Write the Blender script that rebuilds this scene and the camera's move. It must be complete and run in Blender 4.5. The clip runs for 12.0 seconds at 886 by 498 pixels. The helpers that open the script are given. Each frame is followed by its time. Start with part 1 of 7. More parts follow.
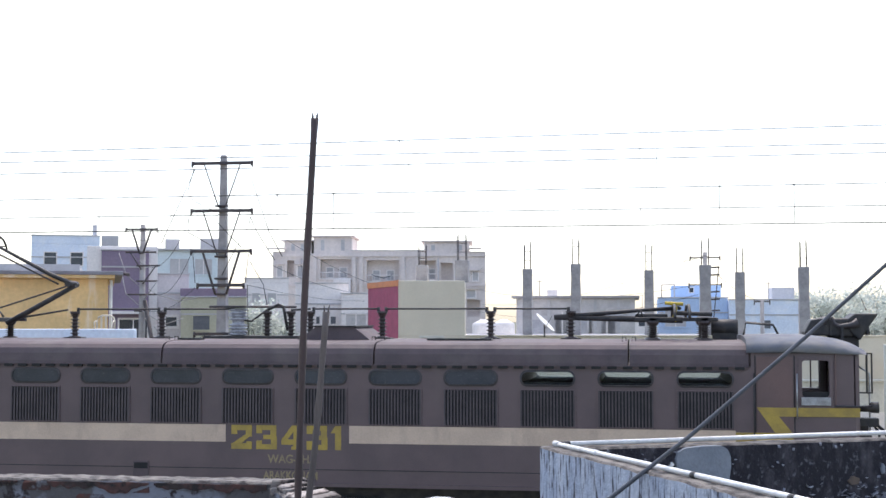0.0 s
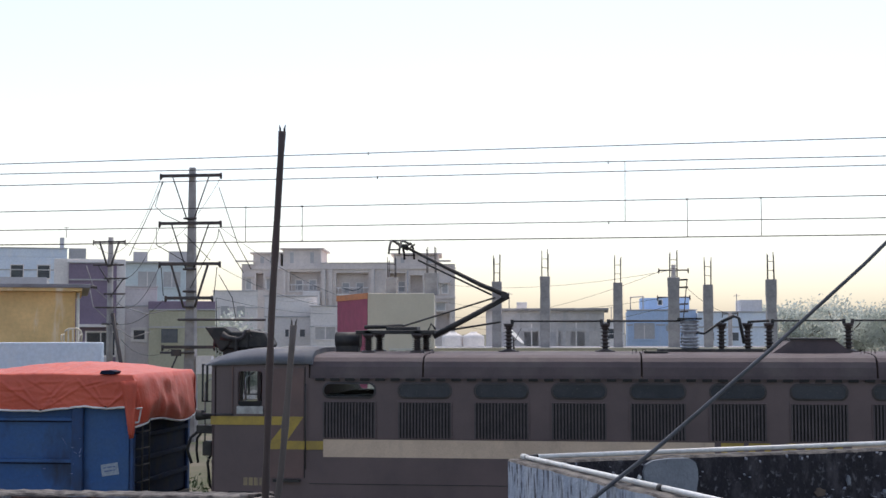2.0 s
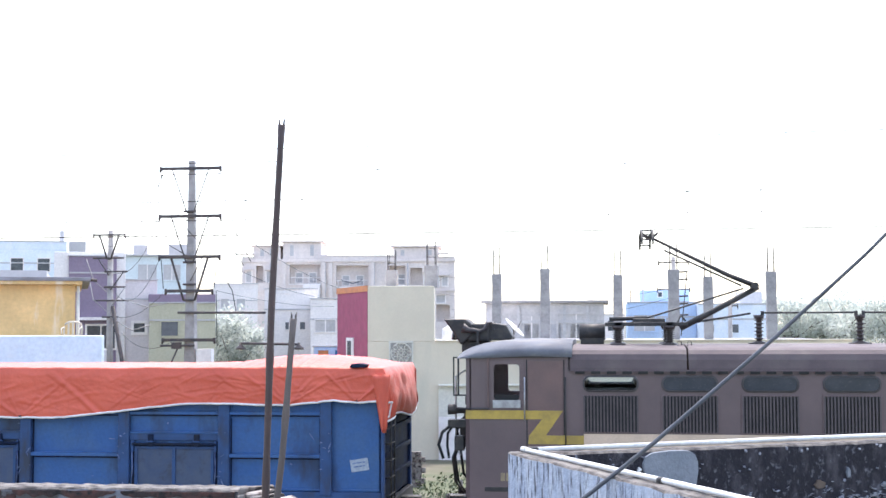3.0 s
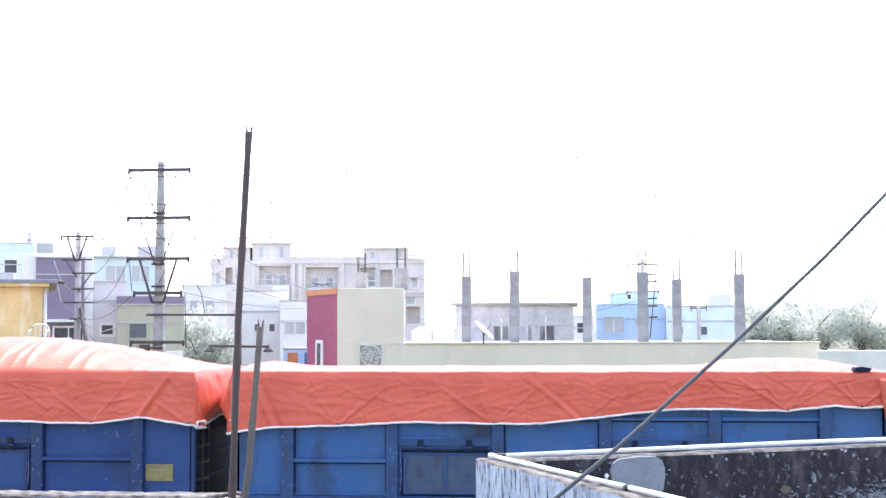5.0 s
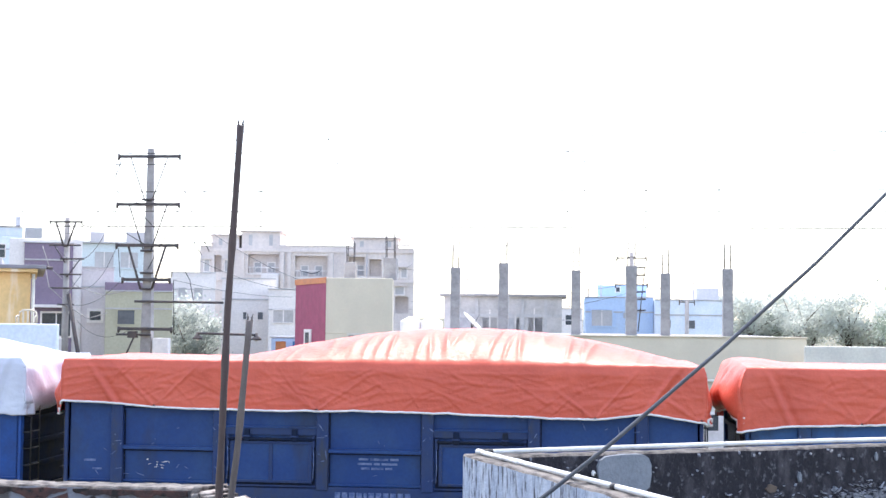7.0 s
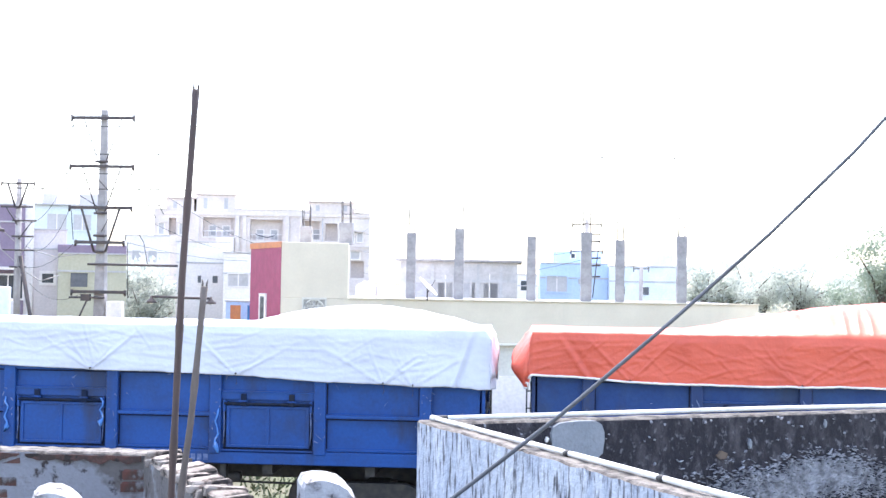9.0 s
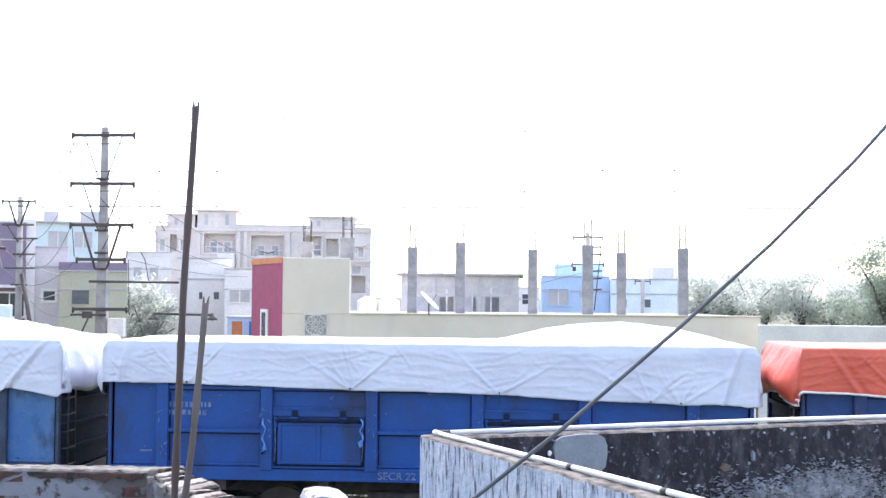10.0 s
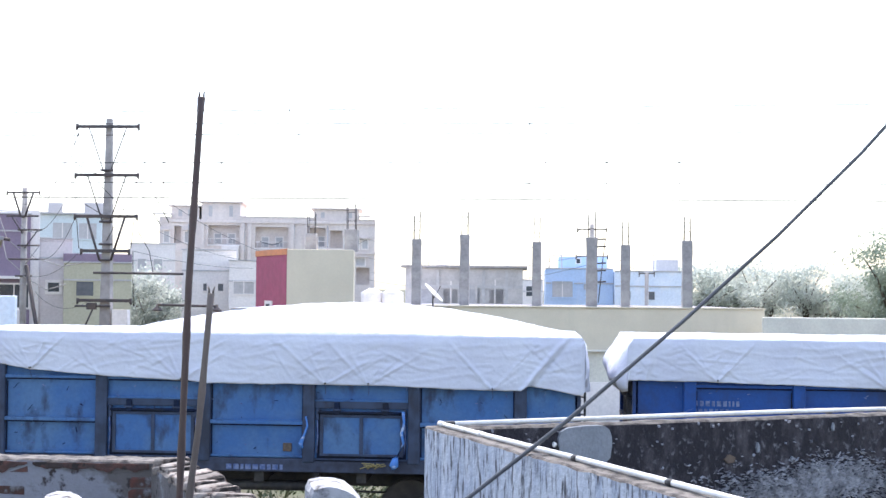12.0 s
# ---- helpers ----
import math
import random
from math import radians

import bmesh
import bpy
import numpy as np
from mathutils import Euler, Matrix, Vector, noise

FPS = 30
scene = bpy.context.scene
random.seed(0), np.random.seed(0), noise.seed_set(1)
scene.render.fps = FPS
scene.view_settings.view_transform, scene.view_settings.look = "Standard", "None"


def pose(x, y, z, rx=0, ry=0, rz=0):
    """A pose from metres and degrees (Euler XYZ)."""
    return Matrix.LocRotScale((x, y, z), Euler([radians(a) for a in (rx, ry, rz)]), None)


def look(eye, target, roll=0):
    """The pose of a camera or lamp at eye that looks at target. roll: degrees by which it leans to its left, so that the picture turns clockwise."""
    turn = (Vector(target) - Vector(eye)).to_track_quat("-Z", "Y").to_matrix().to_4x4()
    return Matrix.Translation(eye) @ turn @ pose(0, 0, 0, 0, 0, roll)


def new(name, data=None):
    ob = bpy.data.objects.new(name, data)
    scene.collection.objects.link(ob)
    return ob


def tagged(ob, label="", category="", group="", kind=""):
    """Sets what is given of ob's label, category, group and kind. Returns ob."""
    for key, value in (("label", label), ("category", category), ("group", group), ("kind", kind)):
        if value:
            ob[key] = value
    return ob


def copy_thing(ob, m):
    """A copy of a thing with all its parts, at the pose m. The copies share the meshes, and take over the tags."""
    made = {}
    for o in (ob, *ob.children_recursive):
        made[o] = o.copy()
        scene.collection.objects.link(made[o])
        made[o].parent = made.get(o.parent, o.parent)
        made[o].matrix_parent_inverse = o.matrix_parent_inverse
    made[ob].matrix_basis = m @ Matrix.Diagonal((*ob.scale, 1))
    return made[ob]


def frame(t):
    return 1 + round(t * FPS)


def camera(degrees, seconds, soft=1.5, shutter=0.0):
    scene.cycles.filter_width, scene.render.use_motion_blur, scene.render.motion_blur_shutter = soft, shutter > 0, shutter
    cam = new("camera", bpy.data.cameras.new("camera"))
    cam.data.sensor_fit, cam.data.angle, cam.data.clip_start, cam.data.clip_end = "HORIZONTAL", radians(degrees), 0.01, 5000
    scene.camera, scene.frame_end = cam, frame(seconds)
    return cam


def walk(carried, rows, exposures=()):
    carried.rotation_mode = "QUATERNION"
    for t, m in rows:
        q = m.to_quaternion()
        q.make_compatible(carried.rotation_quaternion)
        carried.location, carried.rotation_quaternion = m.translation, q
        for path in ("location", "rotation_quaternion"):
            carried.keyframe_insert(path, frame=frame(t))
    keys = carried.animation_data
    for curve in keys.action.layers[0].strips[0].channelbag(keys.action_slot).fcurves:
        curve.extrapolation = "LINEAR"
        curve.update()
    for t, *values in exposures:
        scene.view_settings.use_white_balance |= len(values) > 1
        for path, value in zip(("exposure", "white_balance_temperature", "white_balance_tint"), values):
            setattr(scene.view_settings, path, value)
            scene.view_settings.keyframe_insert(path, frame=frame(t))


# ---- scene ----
# camera: t, x, z, pitch, roll, yaw
cam = camera(37.0, 12.0)
PATH = [
    (0.0, -0.000, 4.150, 3.050, -0.000, 8.500),
    (0.5, -0.000, 4.154, 3.142, -0.016, 8.078),
    (1.0, 0.006, 4.152, 3.171, 0.029, 7.362),
    (1.5, 0.011, 4.154, 3.327, 0.094, 6.985),
    (2.0, 0.011, 4.153, 3.592, 0.086, 7.191),
    (2.5, 0.012, 4.160, 3.469, 0.244, 6.991),
    (3.0, 0.012, 4.157, 3.264, 0.185, 7.195),
    (3.5, 0.014, 4.163, 2.958, 0.370, 7.097),
    (5.5, 0.027, 4.191, 3.554, 0.006, 5.645),
    (6.0, 0.026, 4.188, 3.713, -0.175, 5.721),
    (6.5, 0.024, 4.190, 2.883, -0.257, 5.672),
    (7.0, 0.020, 4.223, 2.894, -0.605, 5.400),
    (9.0, 0.019, 4.236, 1.400, -0.999, 3.480),
    (9.5, 0.023, 4.232, 1.548, -0.664, 3.567),
    (10.0, 0.020, 4.237, 2.013, -0.499, 3.543),
    (10.5, 0.022, 4.234, 1.373, -0.473, 3.585),
    (11.0, 0.017, 4.239, 1.730, -0.338, 3.775),
    (11.5, 0.019, 4.235, 2.058, -0.708, 3.562),
    (12.0, 0.013, 4.232, 1.666, -0.592, 3.711),
]
EXPOSURE = [(0, 1.28), (0.5, 0.98), (1, 0.72), (1.5, 0.65), (2, 0.53), (2.5, 1.22), (3, 1.97), (3.5, 2.33), (5.5, 2.13), (6.5, 1.9), (7, 2.0), (9, 2.5), (9.5, 2.34), (10, 2.07), (10.5, 1.94), (11.5, 1.97), (12, 1.82)]
walk(cam, [(t, pose(x, 0, z, 90 + p, r, w)) for t, x, z, p, r, w in PATH],
     exposures=[(t, e, 6750 if 0.6 < t < 2.2 else 6550, 13) for t, e in EXPOSURE])

# ---- light ----
world = bpy.data.worlds.new("sky")
scene.world = world
world.use_nodes = True
wn = world.node_tree.nodes
sky = wn.new("ShaderNodeTexSky")
sky.sky_type = 'NISHITA'
sky.sun_disc = False
sky.sun_elevation, sky.sun_rotation = radians(67), radians(0)
sky.air_density, sky.dust_density, sky.ozone_density = 1.0, 1.7, 0.8
wn["Background"].inputs["Strength"].default_value = 0.15
haze = wn.new("ShaderNodeHueSaturation")
haze.inputs["Saturation"].default_value = 0.80
world.node_tree.links.new(sky.outputs[0], haze.inputs["Color"])
world.node_tree.links.new(haze.outputs[0], wn["Background"].inputs["Color"])
sun_data = bpy.data.lights.new("sun", 'SUN')
sun_data.energy, sun_data.angle, sun_data.color = 1.5, radians(10), (1.0, 0.95, 0.88)
sun = new("sun", sun_data)
sun.matrix_basis = look((0, 38, 90), (0, 0, 0))

# ---- materials ----


def material(name, base, other=None, rough=0.7, metal=0.0, scale=3.0, fine=40.0, bump=0.15,
             mix=(0.40, 0.62), stretch=(1, 1, 1), dirt=None, dirt_at=(0.55, 0.70), dirt_scale=1.2,
             dirt_stretch=(1, 1, 1), spread=0.0, trans=0.0, grain_to=(0.86, 1.12)):
    """Two-scale surface: large patches from base to other, fine grain, and an optional layer of dirt."""
    m = bpy.data.materials.new(name)
    m.use_nodes = True
    n, l = m.node_tree.nodes, m.node_tree.links
    b = n["Principled BSDF"]
    b.inputs["Roughness"].default_value, b.inputs["Metallic"].default_value = rough, metal
    other = other or tuple(c * 0.8 for c in base)
    tc = n.new("ShaderNodeTexCoord")

    def grain(s, st, detail):
        mp = n.new("ShaderNodeMapping")
        mp.inputs["Scale"].default_value = st
        l.new(tc.outputs["Object"], mp.inputs["Vector"])
        t = n.new("ShaderNodeTexNoise")
        t.inputs["Scale"].default_value, t.inputs["Detail"].default_value = s, detail
        t.inputs["Roughness"].default_value = 0.6
        l.new(mp.outputs[0], t.inputs["Vector"])
        return t.outputs["Fac"]

    def ramp(fac, lo, hi):
        r = n.new("ShaderNodeMapRange")
        r.inputs["From Min"].default_value, r.inputs["From Max"].default_value = lo, hi
        l.new(fac, r.inputs["Value"])
        return r.outputs[0]

    def blend(fac, a, c):
        k = n.new("ShaderNodeMix")
        k.data_type = 'RGBA'
        l.new(fac, k.inputs[0])
        for sock, v in ((6, a), (7, c)):
            if isinstance(v, tuple):
                k.inputs[sock].default_value = (*v, 1)
            else:
                l.new(v, k.inputs[sock])
        return k.outputs[2]

    col = blend(ramp(grain(scale, stretch, 5), *mix), tuple(base), tuple(other))
    g = grain(fine, (1, 1, 1), 3)
    hs = n.new("ShaderNodeHueSaturation")
    l.new(ramp(g, 0.2, 0.8), hs.inputs["Value"])
    r = hs.inputs["Value"].links[0].from_node
    r.inputs["To Min"].default_value, r.inputs["To Max"].default_value = grain_to
    l.new(col, hs.inputs["Color"])
    col = hs.outputs[0]
    if spread:
        oi = n.new("ShaderNodeObjectInfo")
        h2 = n.new("ShaderNodeHueSaturation")
        mr = n.new("ShaderNodeMapRange")
        mr.inputs["To Min"].default_value, mr.inputs["To Max"].default_value = 1 - spread, 1 + spread
        l.new(oi.outputs["Random"], mr.inputs["Value"])
        l.new(mr.outputs[0], h2.inputs["Value"])
        l.new(col, h2.inputs["Color"])
        col = h2.outputs[0]
    if dirt:
        col = blend(ramp(grain(dirt_scale, dirt_stretch, 8), *dirt_at), col, tuple(dirt))
    l.new(col, b.inputs["Base Color"])
    rr = ramp(g, 0.2, 0.8)
    rn = rr.node
    rn.inputs["To Min"].default_value, rn.inputs["To Max"].default_value = max(0.02, rough - 0.1), min(1, rough + 0.1)
    l.new(rr, b.inputs["Roughness"])
    if bump:
        bp = n.new("ShaderNodeBump")
        bp.inputs["Strength"].default_value, bp.inputs["Distance"].default_value = bump, 0.02
        l.new(g, bp.inputs["Height"])
        l.new(bp.outputs[0], b.inputs["Normal"])
    if trans:
        b.inputs["Subsurface Weight"].default_value = 0.0
        t = n.new("ShaderNodeBsdfTranslucent")
        ms = n.new("ShaderNodeMixShader")
        ms.inputs[0].default_value = trans
        l.new(col, t.inputs["Color"])
        l.new(b.outputs[0], ms.inputs[1])
        l.new(t.outputs[0], ms.inputs[2])
        l.new(ms.outputs[0], n["Material Output"].inputs["Surface"])
    return m


EARTH = material("dry_earth", (0.13, 0.115, 0.085), (0.07, 0.085, 0.04), 0.95, scale=0.3, fine=3, bump=0.4)
BALLAST_M = material("ballast_stone", (0.20, 0.18, 0.16), (0.10, 0.085, 0.075), 0.9, scale=12, fine=30, bump=0.9)
STEEL = material("rail_steel", (0.22, 0.18, 0.16), (0.16, 0.10, 0.07), 0.5, 0.7, scale=5)
CONCRETE = material("sleeper_concrete", (0.36, 0.34, 0.31), (0.24, 0.22, 0.20), 0.85)
LOCO_BROWN = material("maroon_brown_paint", (0.132, 0.094, 0.096), (0.106, 0.077, 0.080), 0.5, scale=1.2, fine=60, bump=0.05,
                      dirt=(0.135, 0.100, 0.098), dirt_at=(0.50, 0.85), dirt_scale=1.5, dirt_stretch=(1, 1, 0.25))
LOCO_DOOR = material("cab_door_paint", (0.155, 0.095, 0.088), (0.118, 0.077, 0.074), 0.5, scale=1.2, fine=60, bump=0.05)
LOCO_ROOF = material("roof_paint_dusty", (0.105, 0.078, 0.083), (0.082, 0.063, 0.069), 0.75, scale=2, dirt=(0.145, 0.122, 0.115), dirt_at=(0.5, 0.8))
CAB_ROOF = material("cab_roof_grey_blue", (0.140, 0.150, 0.175), (0.110, 0.115, 0.135), 0.85, scale=2, dirt=(0.235, 0.22, 0.20), dirt_at=(0.46, 0.70))
LOUVRE_M = material("louvre_dark", (0.055, 0.048, 0.052), (0.035, 0.03, 0.033), 0.55, scale=4)
DARK_GLASS = material("dark_window_glass", (0.045, 0.052, 0.066), (0.03, 0.036, 0.046), 0.22, scale=1.5, bump=0.0)
CREAM = material("cream_stripe_paint", (0.62, 0.475, 0.36), (0.53, 0.405, 0.31), 0.55, scale=2, dirt=(0.33, 0.25, 0.20), dirt_at=(0.56, 0.85), dirt_stretch=(1, 1, 0.3), dirt_scale=3)
YELLOW = material("faded_yellow_paint", (0.42, 0.295, 0.058), (0.31, 0.22, 0.058), 0.55, scale=4)
FADED = material("faded_lettering", (0.33, 0.26, 0.14), (0.22, 0.17, 0.12), 0.6, scale=5)
BLACK = material("black_metal", (0.025, 0.025, 0.027), (0.05, 0.045, 0.042), 0.6, 0.2, scale=6)
INK = material("black_rubber", (0.012, 0.012, 0.013), (0.02, 0.02, 0.02), 0.8)
INSUL = material("brown_porcelain", (0.05, 0.035, 0.033), (0.03, 0.022, 0.02), 0.3, scale=8)
PALE_INSUL = material("grey_porcelain", (0.42, 0.43, 0.46), (0.22, 0.22, 0.24), 0.35, scale=8)
ALU = material("worn_aluminium", (0.45, 0.46, 0.48), (0.3, 0.3, 0.31), 0.4, 0.6, scale=8)
ROPE = material("yellow_cloth", (0.55, 0.40, 0.06), (0.4, 0.3, 0.05), 0.8)
BLUE_A = material("wagon_blue_navy", (0.014, 0.047, 0.170), (0.022, 0.060, 0.175), 0.48, scale=1.5, fine=20, dirt=(0.026, 0.036, 0.064), dirt_at=(0.55, 0.78), dirt_stretch=(1, 1, 0.4))
BLUE_B = material("wagon_blue_bright", (0.012, 0.066, 0.262), (0.014, 0.054, 0.200), 0.45, scale=1.5, fine=20, dirt=(0.022, 0.036, 0.080), dirt_at=(0.54, 0.72), dirt_stretch=(1, 1, 0.4))
BLUE_C = material("wagon_blue_faded", (0.046, 0.128, 0.315), (0.072, 0.155, 0.305), 0.6, scale=1.2, fine=20, dirt=(0.032, 0.048, 0.090), dirt_at=(0.52, 0.68), dirt_scale=2.6, dirt_stretch=(1, 1, 0.5))
BLUE_D = material("wagon_blue_mid", (0.033, 0.100, 0.272), (0.044, 0.106, 0.240), 0.5, scale=1.5, fine=20, dirt=(0.030, 0.042, 0.075), dirt_at=(0.52, 0.70), dirt_stretch=(1, 1, 0.4))
FRAME_C = material("grimy_frame_blue", (0.046, 0.068, 0.122), (0.030, 0.042, 0.072), 0.65, scale=2.5, fine=20, dirt=(0.030, 0.036, 0.055), dirt_at=(0.50, 0.66), dirt_scale=3.5, dirt_stretch=(1, 1, 0.4))
FRAME_D = material("grimy_frame_mid_blue", (0.030, 0.074, 0.190), (0.026, 0.056, 0.135), 0.55, scale=2.5, fine=20, dirt=(0.034, 0.044, 0.070), dirt_at=(0.52, 0.70), dirt_scale=3.5, dirt_stretch=(1, 1, 0.4))
FRAME_A = material("grimy_frame_navy", (0.026, 0.046, 0.115), (0.018, 0.040, 0.125), 0.55, scale=2.5, fine=20, dirt=(0.040, 0.048, 0.070), dirt_at=(0.55, 0.72), dirt_scale=3.5, dirt_stretch=(1, 1, 0.4))
for paint_m in (BLUE_A, BLUE_B, BLUE_C, BLUE_D, FRAME_A, FRAME_C, FRAME_D):
    paint_m.node_tree.nodes["Principled BSDF"].inputs["Specular IOR Level"].default_value = 0.28
CARD = material("weathered_card", (0.34, 0.39, 0.45), (0.26, 0.31, 0.38), 0.8, scale=14)
RUBBED = material("rubbed_white_paint", (0.14, 0.19, 0.34), (0.045, 0.08, 0.21), 0.7, scale=11)
ORANGE = material("orange_tarpaulin", (0.71, 0.122, 0.070), (0.62, 0.098, 0.056), 0.46, scale=1.0, fine=13, bump=0.45, trans=0.12, grain_to=(0.95, 1.04))
WHITE_T = material("white_tarpaulin", (0.635, 0.665, 0.765), (0.575, 0.60, 0.71), 0.4, scale=1.0, fine=13, bump=0.45, trans=0.12, grain_to=(0.97, 1.02))
for cloth_m in (ORANGE, WHITE_T):
    cloth_m.node_tree.nodes["Principled BSDF"].inputs["Specular IOR Level"].default_value = 0.55
HEM = material("white_hem_rope", (0.78, 0.78, 0.78), (0.6, 0.6, 0.6), 0.7)
BAMBOO = material("dark_bamboo", (0.082, 0.050, 0.044), (0.044, 0.030, 0.028), 0.6, scale=6, stretch=(1, 1, 0.15), fine=50)
BAMBOO_G = material("grey_bamboo", (0.125, 0.100, 0.088), (0.075, 0.060, 0.055), 0.65, scale=6, stretch=(1, 1, 0.15), fine=50)
PVC = material("white_pvc", (0.74, 0.74, 0.73), (0.58, 0.57, 0.55), 0.4, scale=3, dirt=(0.35, 0.33, 0.30), dirt_at=(0.6, 0.8), dirt_scale=4)
WASH = material("whitewash_streaked", (0.36, 0.40, 0.48), (0.52, 0.55, 0.60), 0.85, scale=9, fine=30, bump=0.6, stretch=(1, 1, 0.2),
                dirt=(0.070, 0.069, 0.080), dirt_at=(0.51, 0.62), dirt_scale=34, dirt_stretch=(1, 1, 0.17))
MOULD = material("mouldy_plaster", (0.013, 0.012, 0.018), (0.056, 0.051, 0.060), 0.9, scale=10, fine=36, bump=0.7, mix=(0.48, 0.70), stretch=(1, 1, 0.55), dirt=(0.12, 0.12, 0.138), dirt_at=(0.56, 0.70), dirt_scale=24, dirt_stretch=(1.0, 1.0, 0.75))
MOULD_TOP = material("mouldy_cement_top", (0.165, 0.150, 0.138), (0.040, 0.035, 0.034), 0.9, scale=12, fine=30, bump=0.8)
PATCH = material("cement_patch", (0.215, 0.235, 0.265), (0.18, 0.20, 0.23), 0.9, scale=3, fine=40, bump=0.3)
PLASTER = material("grey_plaster_old", (0.098, 0.092, 0.094), (0.190, 0.200, 0.235), 0.9, scale=2.6, fine=25, bump=0.7, mix=(0.47, 0.55), dirt=(0.034, 0.026, 0.026), dirt_at=(0.57, 0.63), dirt_scale=7)
BRICK_M = material("red_brick_weathered", (0.105, 0.042, 0.034), (0.060, 0.040, 0.036), 0.9, scale=9, fine=30, bump=0.6, spread=0.35, dirt=(0.14, 0.14, 0.155), dirt_at=(0.54, 0.64), dirt_scale=11)
BRICK_PALE = material("whitewashed_brick", (0.27, 0.245, 0.225), (0.13, 0.090, 0.075), 0.9, scale=9, fine=30, bump=0.7, spread=0.35, dirt=(0.022, 0.019, 0.018), dirt_at=(0.50, 0.60), dirt_scale=9)
CHIP_M = material("rusty_render_lump", (0.12, 0.090, 0.070), (0.08, 0.062, 0.052), 0.9, scale=20)
CABLE_M = material("grey_cable", (0.085, 0.09, 0.105), (0.06, 0.065, 0.075), 0.55, scale=6)
WIRE_M = material("copper_wire_dark", (0.05, 0.045, 0.045), (0.03, 0.03, 0.03), 0.5, 0.5)
PSC = material("pole_concrete", (0.37, 0.35, 0.345), (0.27, 0.255, 0.255), 0.85, scale=2)
IRON = material("painted_iron", (0.055, 0.05, 0.055), (0.09, 0.07, 0.065), 0.6, 0.2, scale=3)
OLIVE = material("olive_grey_wall", (0.635, 0.57, 0.45), (0.585, 0.525, 0.415), 0.85, scale=0.6, fine=12, bump=0.15, dirt=(0.50, 0.47, 0.38), dirt_at=(0.60, 0.85), dirt_scale=0.8, dirt_stretch=(1, 1, 0.2), grain_to=(0.96, 1.04))
MAROON = material("maroon_tile_wall", (0.34, 0.055, 0.12), (0.28, 0.045, 0.10), 0.7, scale=3, fine=14, bump=0.3)
ORANGE_P = material("orange_band_paint", (0.62, 0.24, 0.10), (0.5, 0.2, 0.1), 0.8)
CREAM_W = material("cream_wall", (0.66, 0.64, 0.56), (0.58, 0.56, 0.50), 0.85, scale=0.8, fine=12)
PILLAR_M = material("bare_concrete", (0.38, 0.36, 0.355), (0.28, 0.265, 0.265), 0.9, scale=2.5, fine=14, bump=0.4)
SHELL_M = material("unfinished_cement_wall", (0.53, 0.505, 0.50), (0.42, 0.40, 0.40), 0.9, scale=0.9, fine=8)
# Far house colours are lightened and desaturated to stand in for aerial haze.
APT_M = material("haze_paled_apartment_plaster", (0.72, 0.64, 0.595), (0.63, 0.56, 0.53), 0.9, scale=0.4, fine=5, dirt=(0.56, 0.52, 0.51), dirt_at=(0.55, 0.8), dirt_stretch=(1, 1, 0.2), dirt_scale=0.6)
WHITE_W = material("white_wall", (0.80, 0.75, 0.725), (0.73, 0.685, 0.67), 0.85, scale=0.6, fine=8, dirt=(0.66, 0.63, 0.61), dirt_at=(0.58, 0.85), dirt_stretch=(1, 1, 0.15), dirt_scale=0.9)
BLUE_W = material("sky_blue_wall", (0.47, 0.59, 0.78), (0.42, 0.545, 0.74), 0.85, scale=0.6, fine=8, dirt=(0.55, 0.63, 0.74), dirt_at=(0.55, 0.8), dirt_stretch=(1, 1, 0.2))
PALE_BLUE_W = material("pale_blue_wall", (0.72, 0.78, 0.87), (0.64, 0.71, 0.82), 0.85, scale=0.7, fine=8, dirt=(0.80, 0.81, 0.84), dirt_at=(0.5, 0.75))
TEAL_W = material("haze_paled_teal_wall", (0.62, 0.68, 0.70), (0.56, 0.63, 0.66), 0.85, scale=0.6, fine=8)
PURPLE_W = material("purple_wall", (0.25, 0.195, 0.26), (0.22, 0.17, 0.24), 0.85, scale=0.7, fine=8)
LILAC_W = material("lilac_wall", (0.66, 0.60, 0.605), (0.60, 0.545, 0.555), 0.85, scale=0.6, fine=8)
GREEN_W = material("olive_green_wall", (0.46, 0.44, 0.33), (0.42, 0.40, 0.30), 0.85, scale=0.6, fine=8)
OCHRE = material("ochre_wall_stained", (0.70, 0.48, 0.22), (0.56, 0.39, 0.18), 0.85, scale=0.7, fine=8,
                 dirt=(0.70, 0.60, 0.44), dirt_at=(0.53, 0.64), dirt_stretch=(1.5, 1.5, 0.3), dirt_scale=1.0)
GREY_W = material("grey_render", (0.50, 0.485, 0.49), (0.43, 0.42, 0.43), 0.9, scale=0.7, fine=8)
SLAB = material("roof_slab_grey", (0.26, 0.26, 0.29), (0.18, 0.17, 0.18), 0.9, scale=1, fine=8)
WIN_M = material("window_shade", (0.06, 0.07, 0.085), (0.035, 0.04, 0.05), 0.25, scale=1, bump=0)
PLASTIC_W = material("white_plastic", (0.76, 0.74, 0.70), (0.68, 0.66, 0.62), 0.4)
BLUE_D_P = material("blue_door_paint", (0.05, 0.20, 0.45), (0.04, 0.16, 0.38), 0.6)
# Haze is put into the far leaf colours: paler and greyer with distance.
LEAF = material("haze_paled_leaf", (0.53, 0.565, 0.52), (0.57, 0.605, 0.56), 0.95, scale=0.5, bump=0, trans=0.6)
LEAF_MID = material("haze_greyed_leaf", (0.27, 0.31, 0.285), (0.31, 0.345, 0.32), 0.95, scale=0.8, bump=0, trans=0.6)
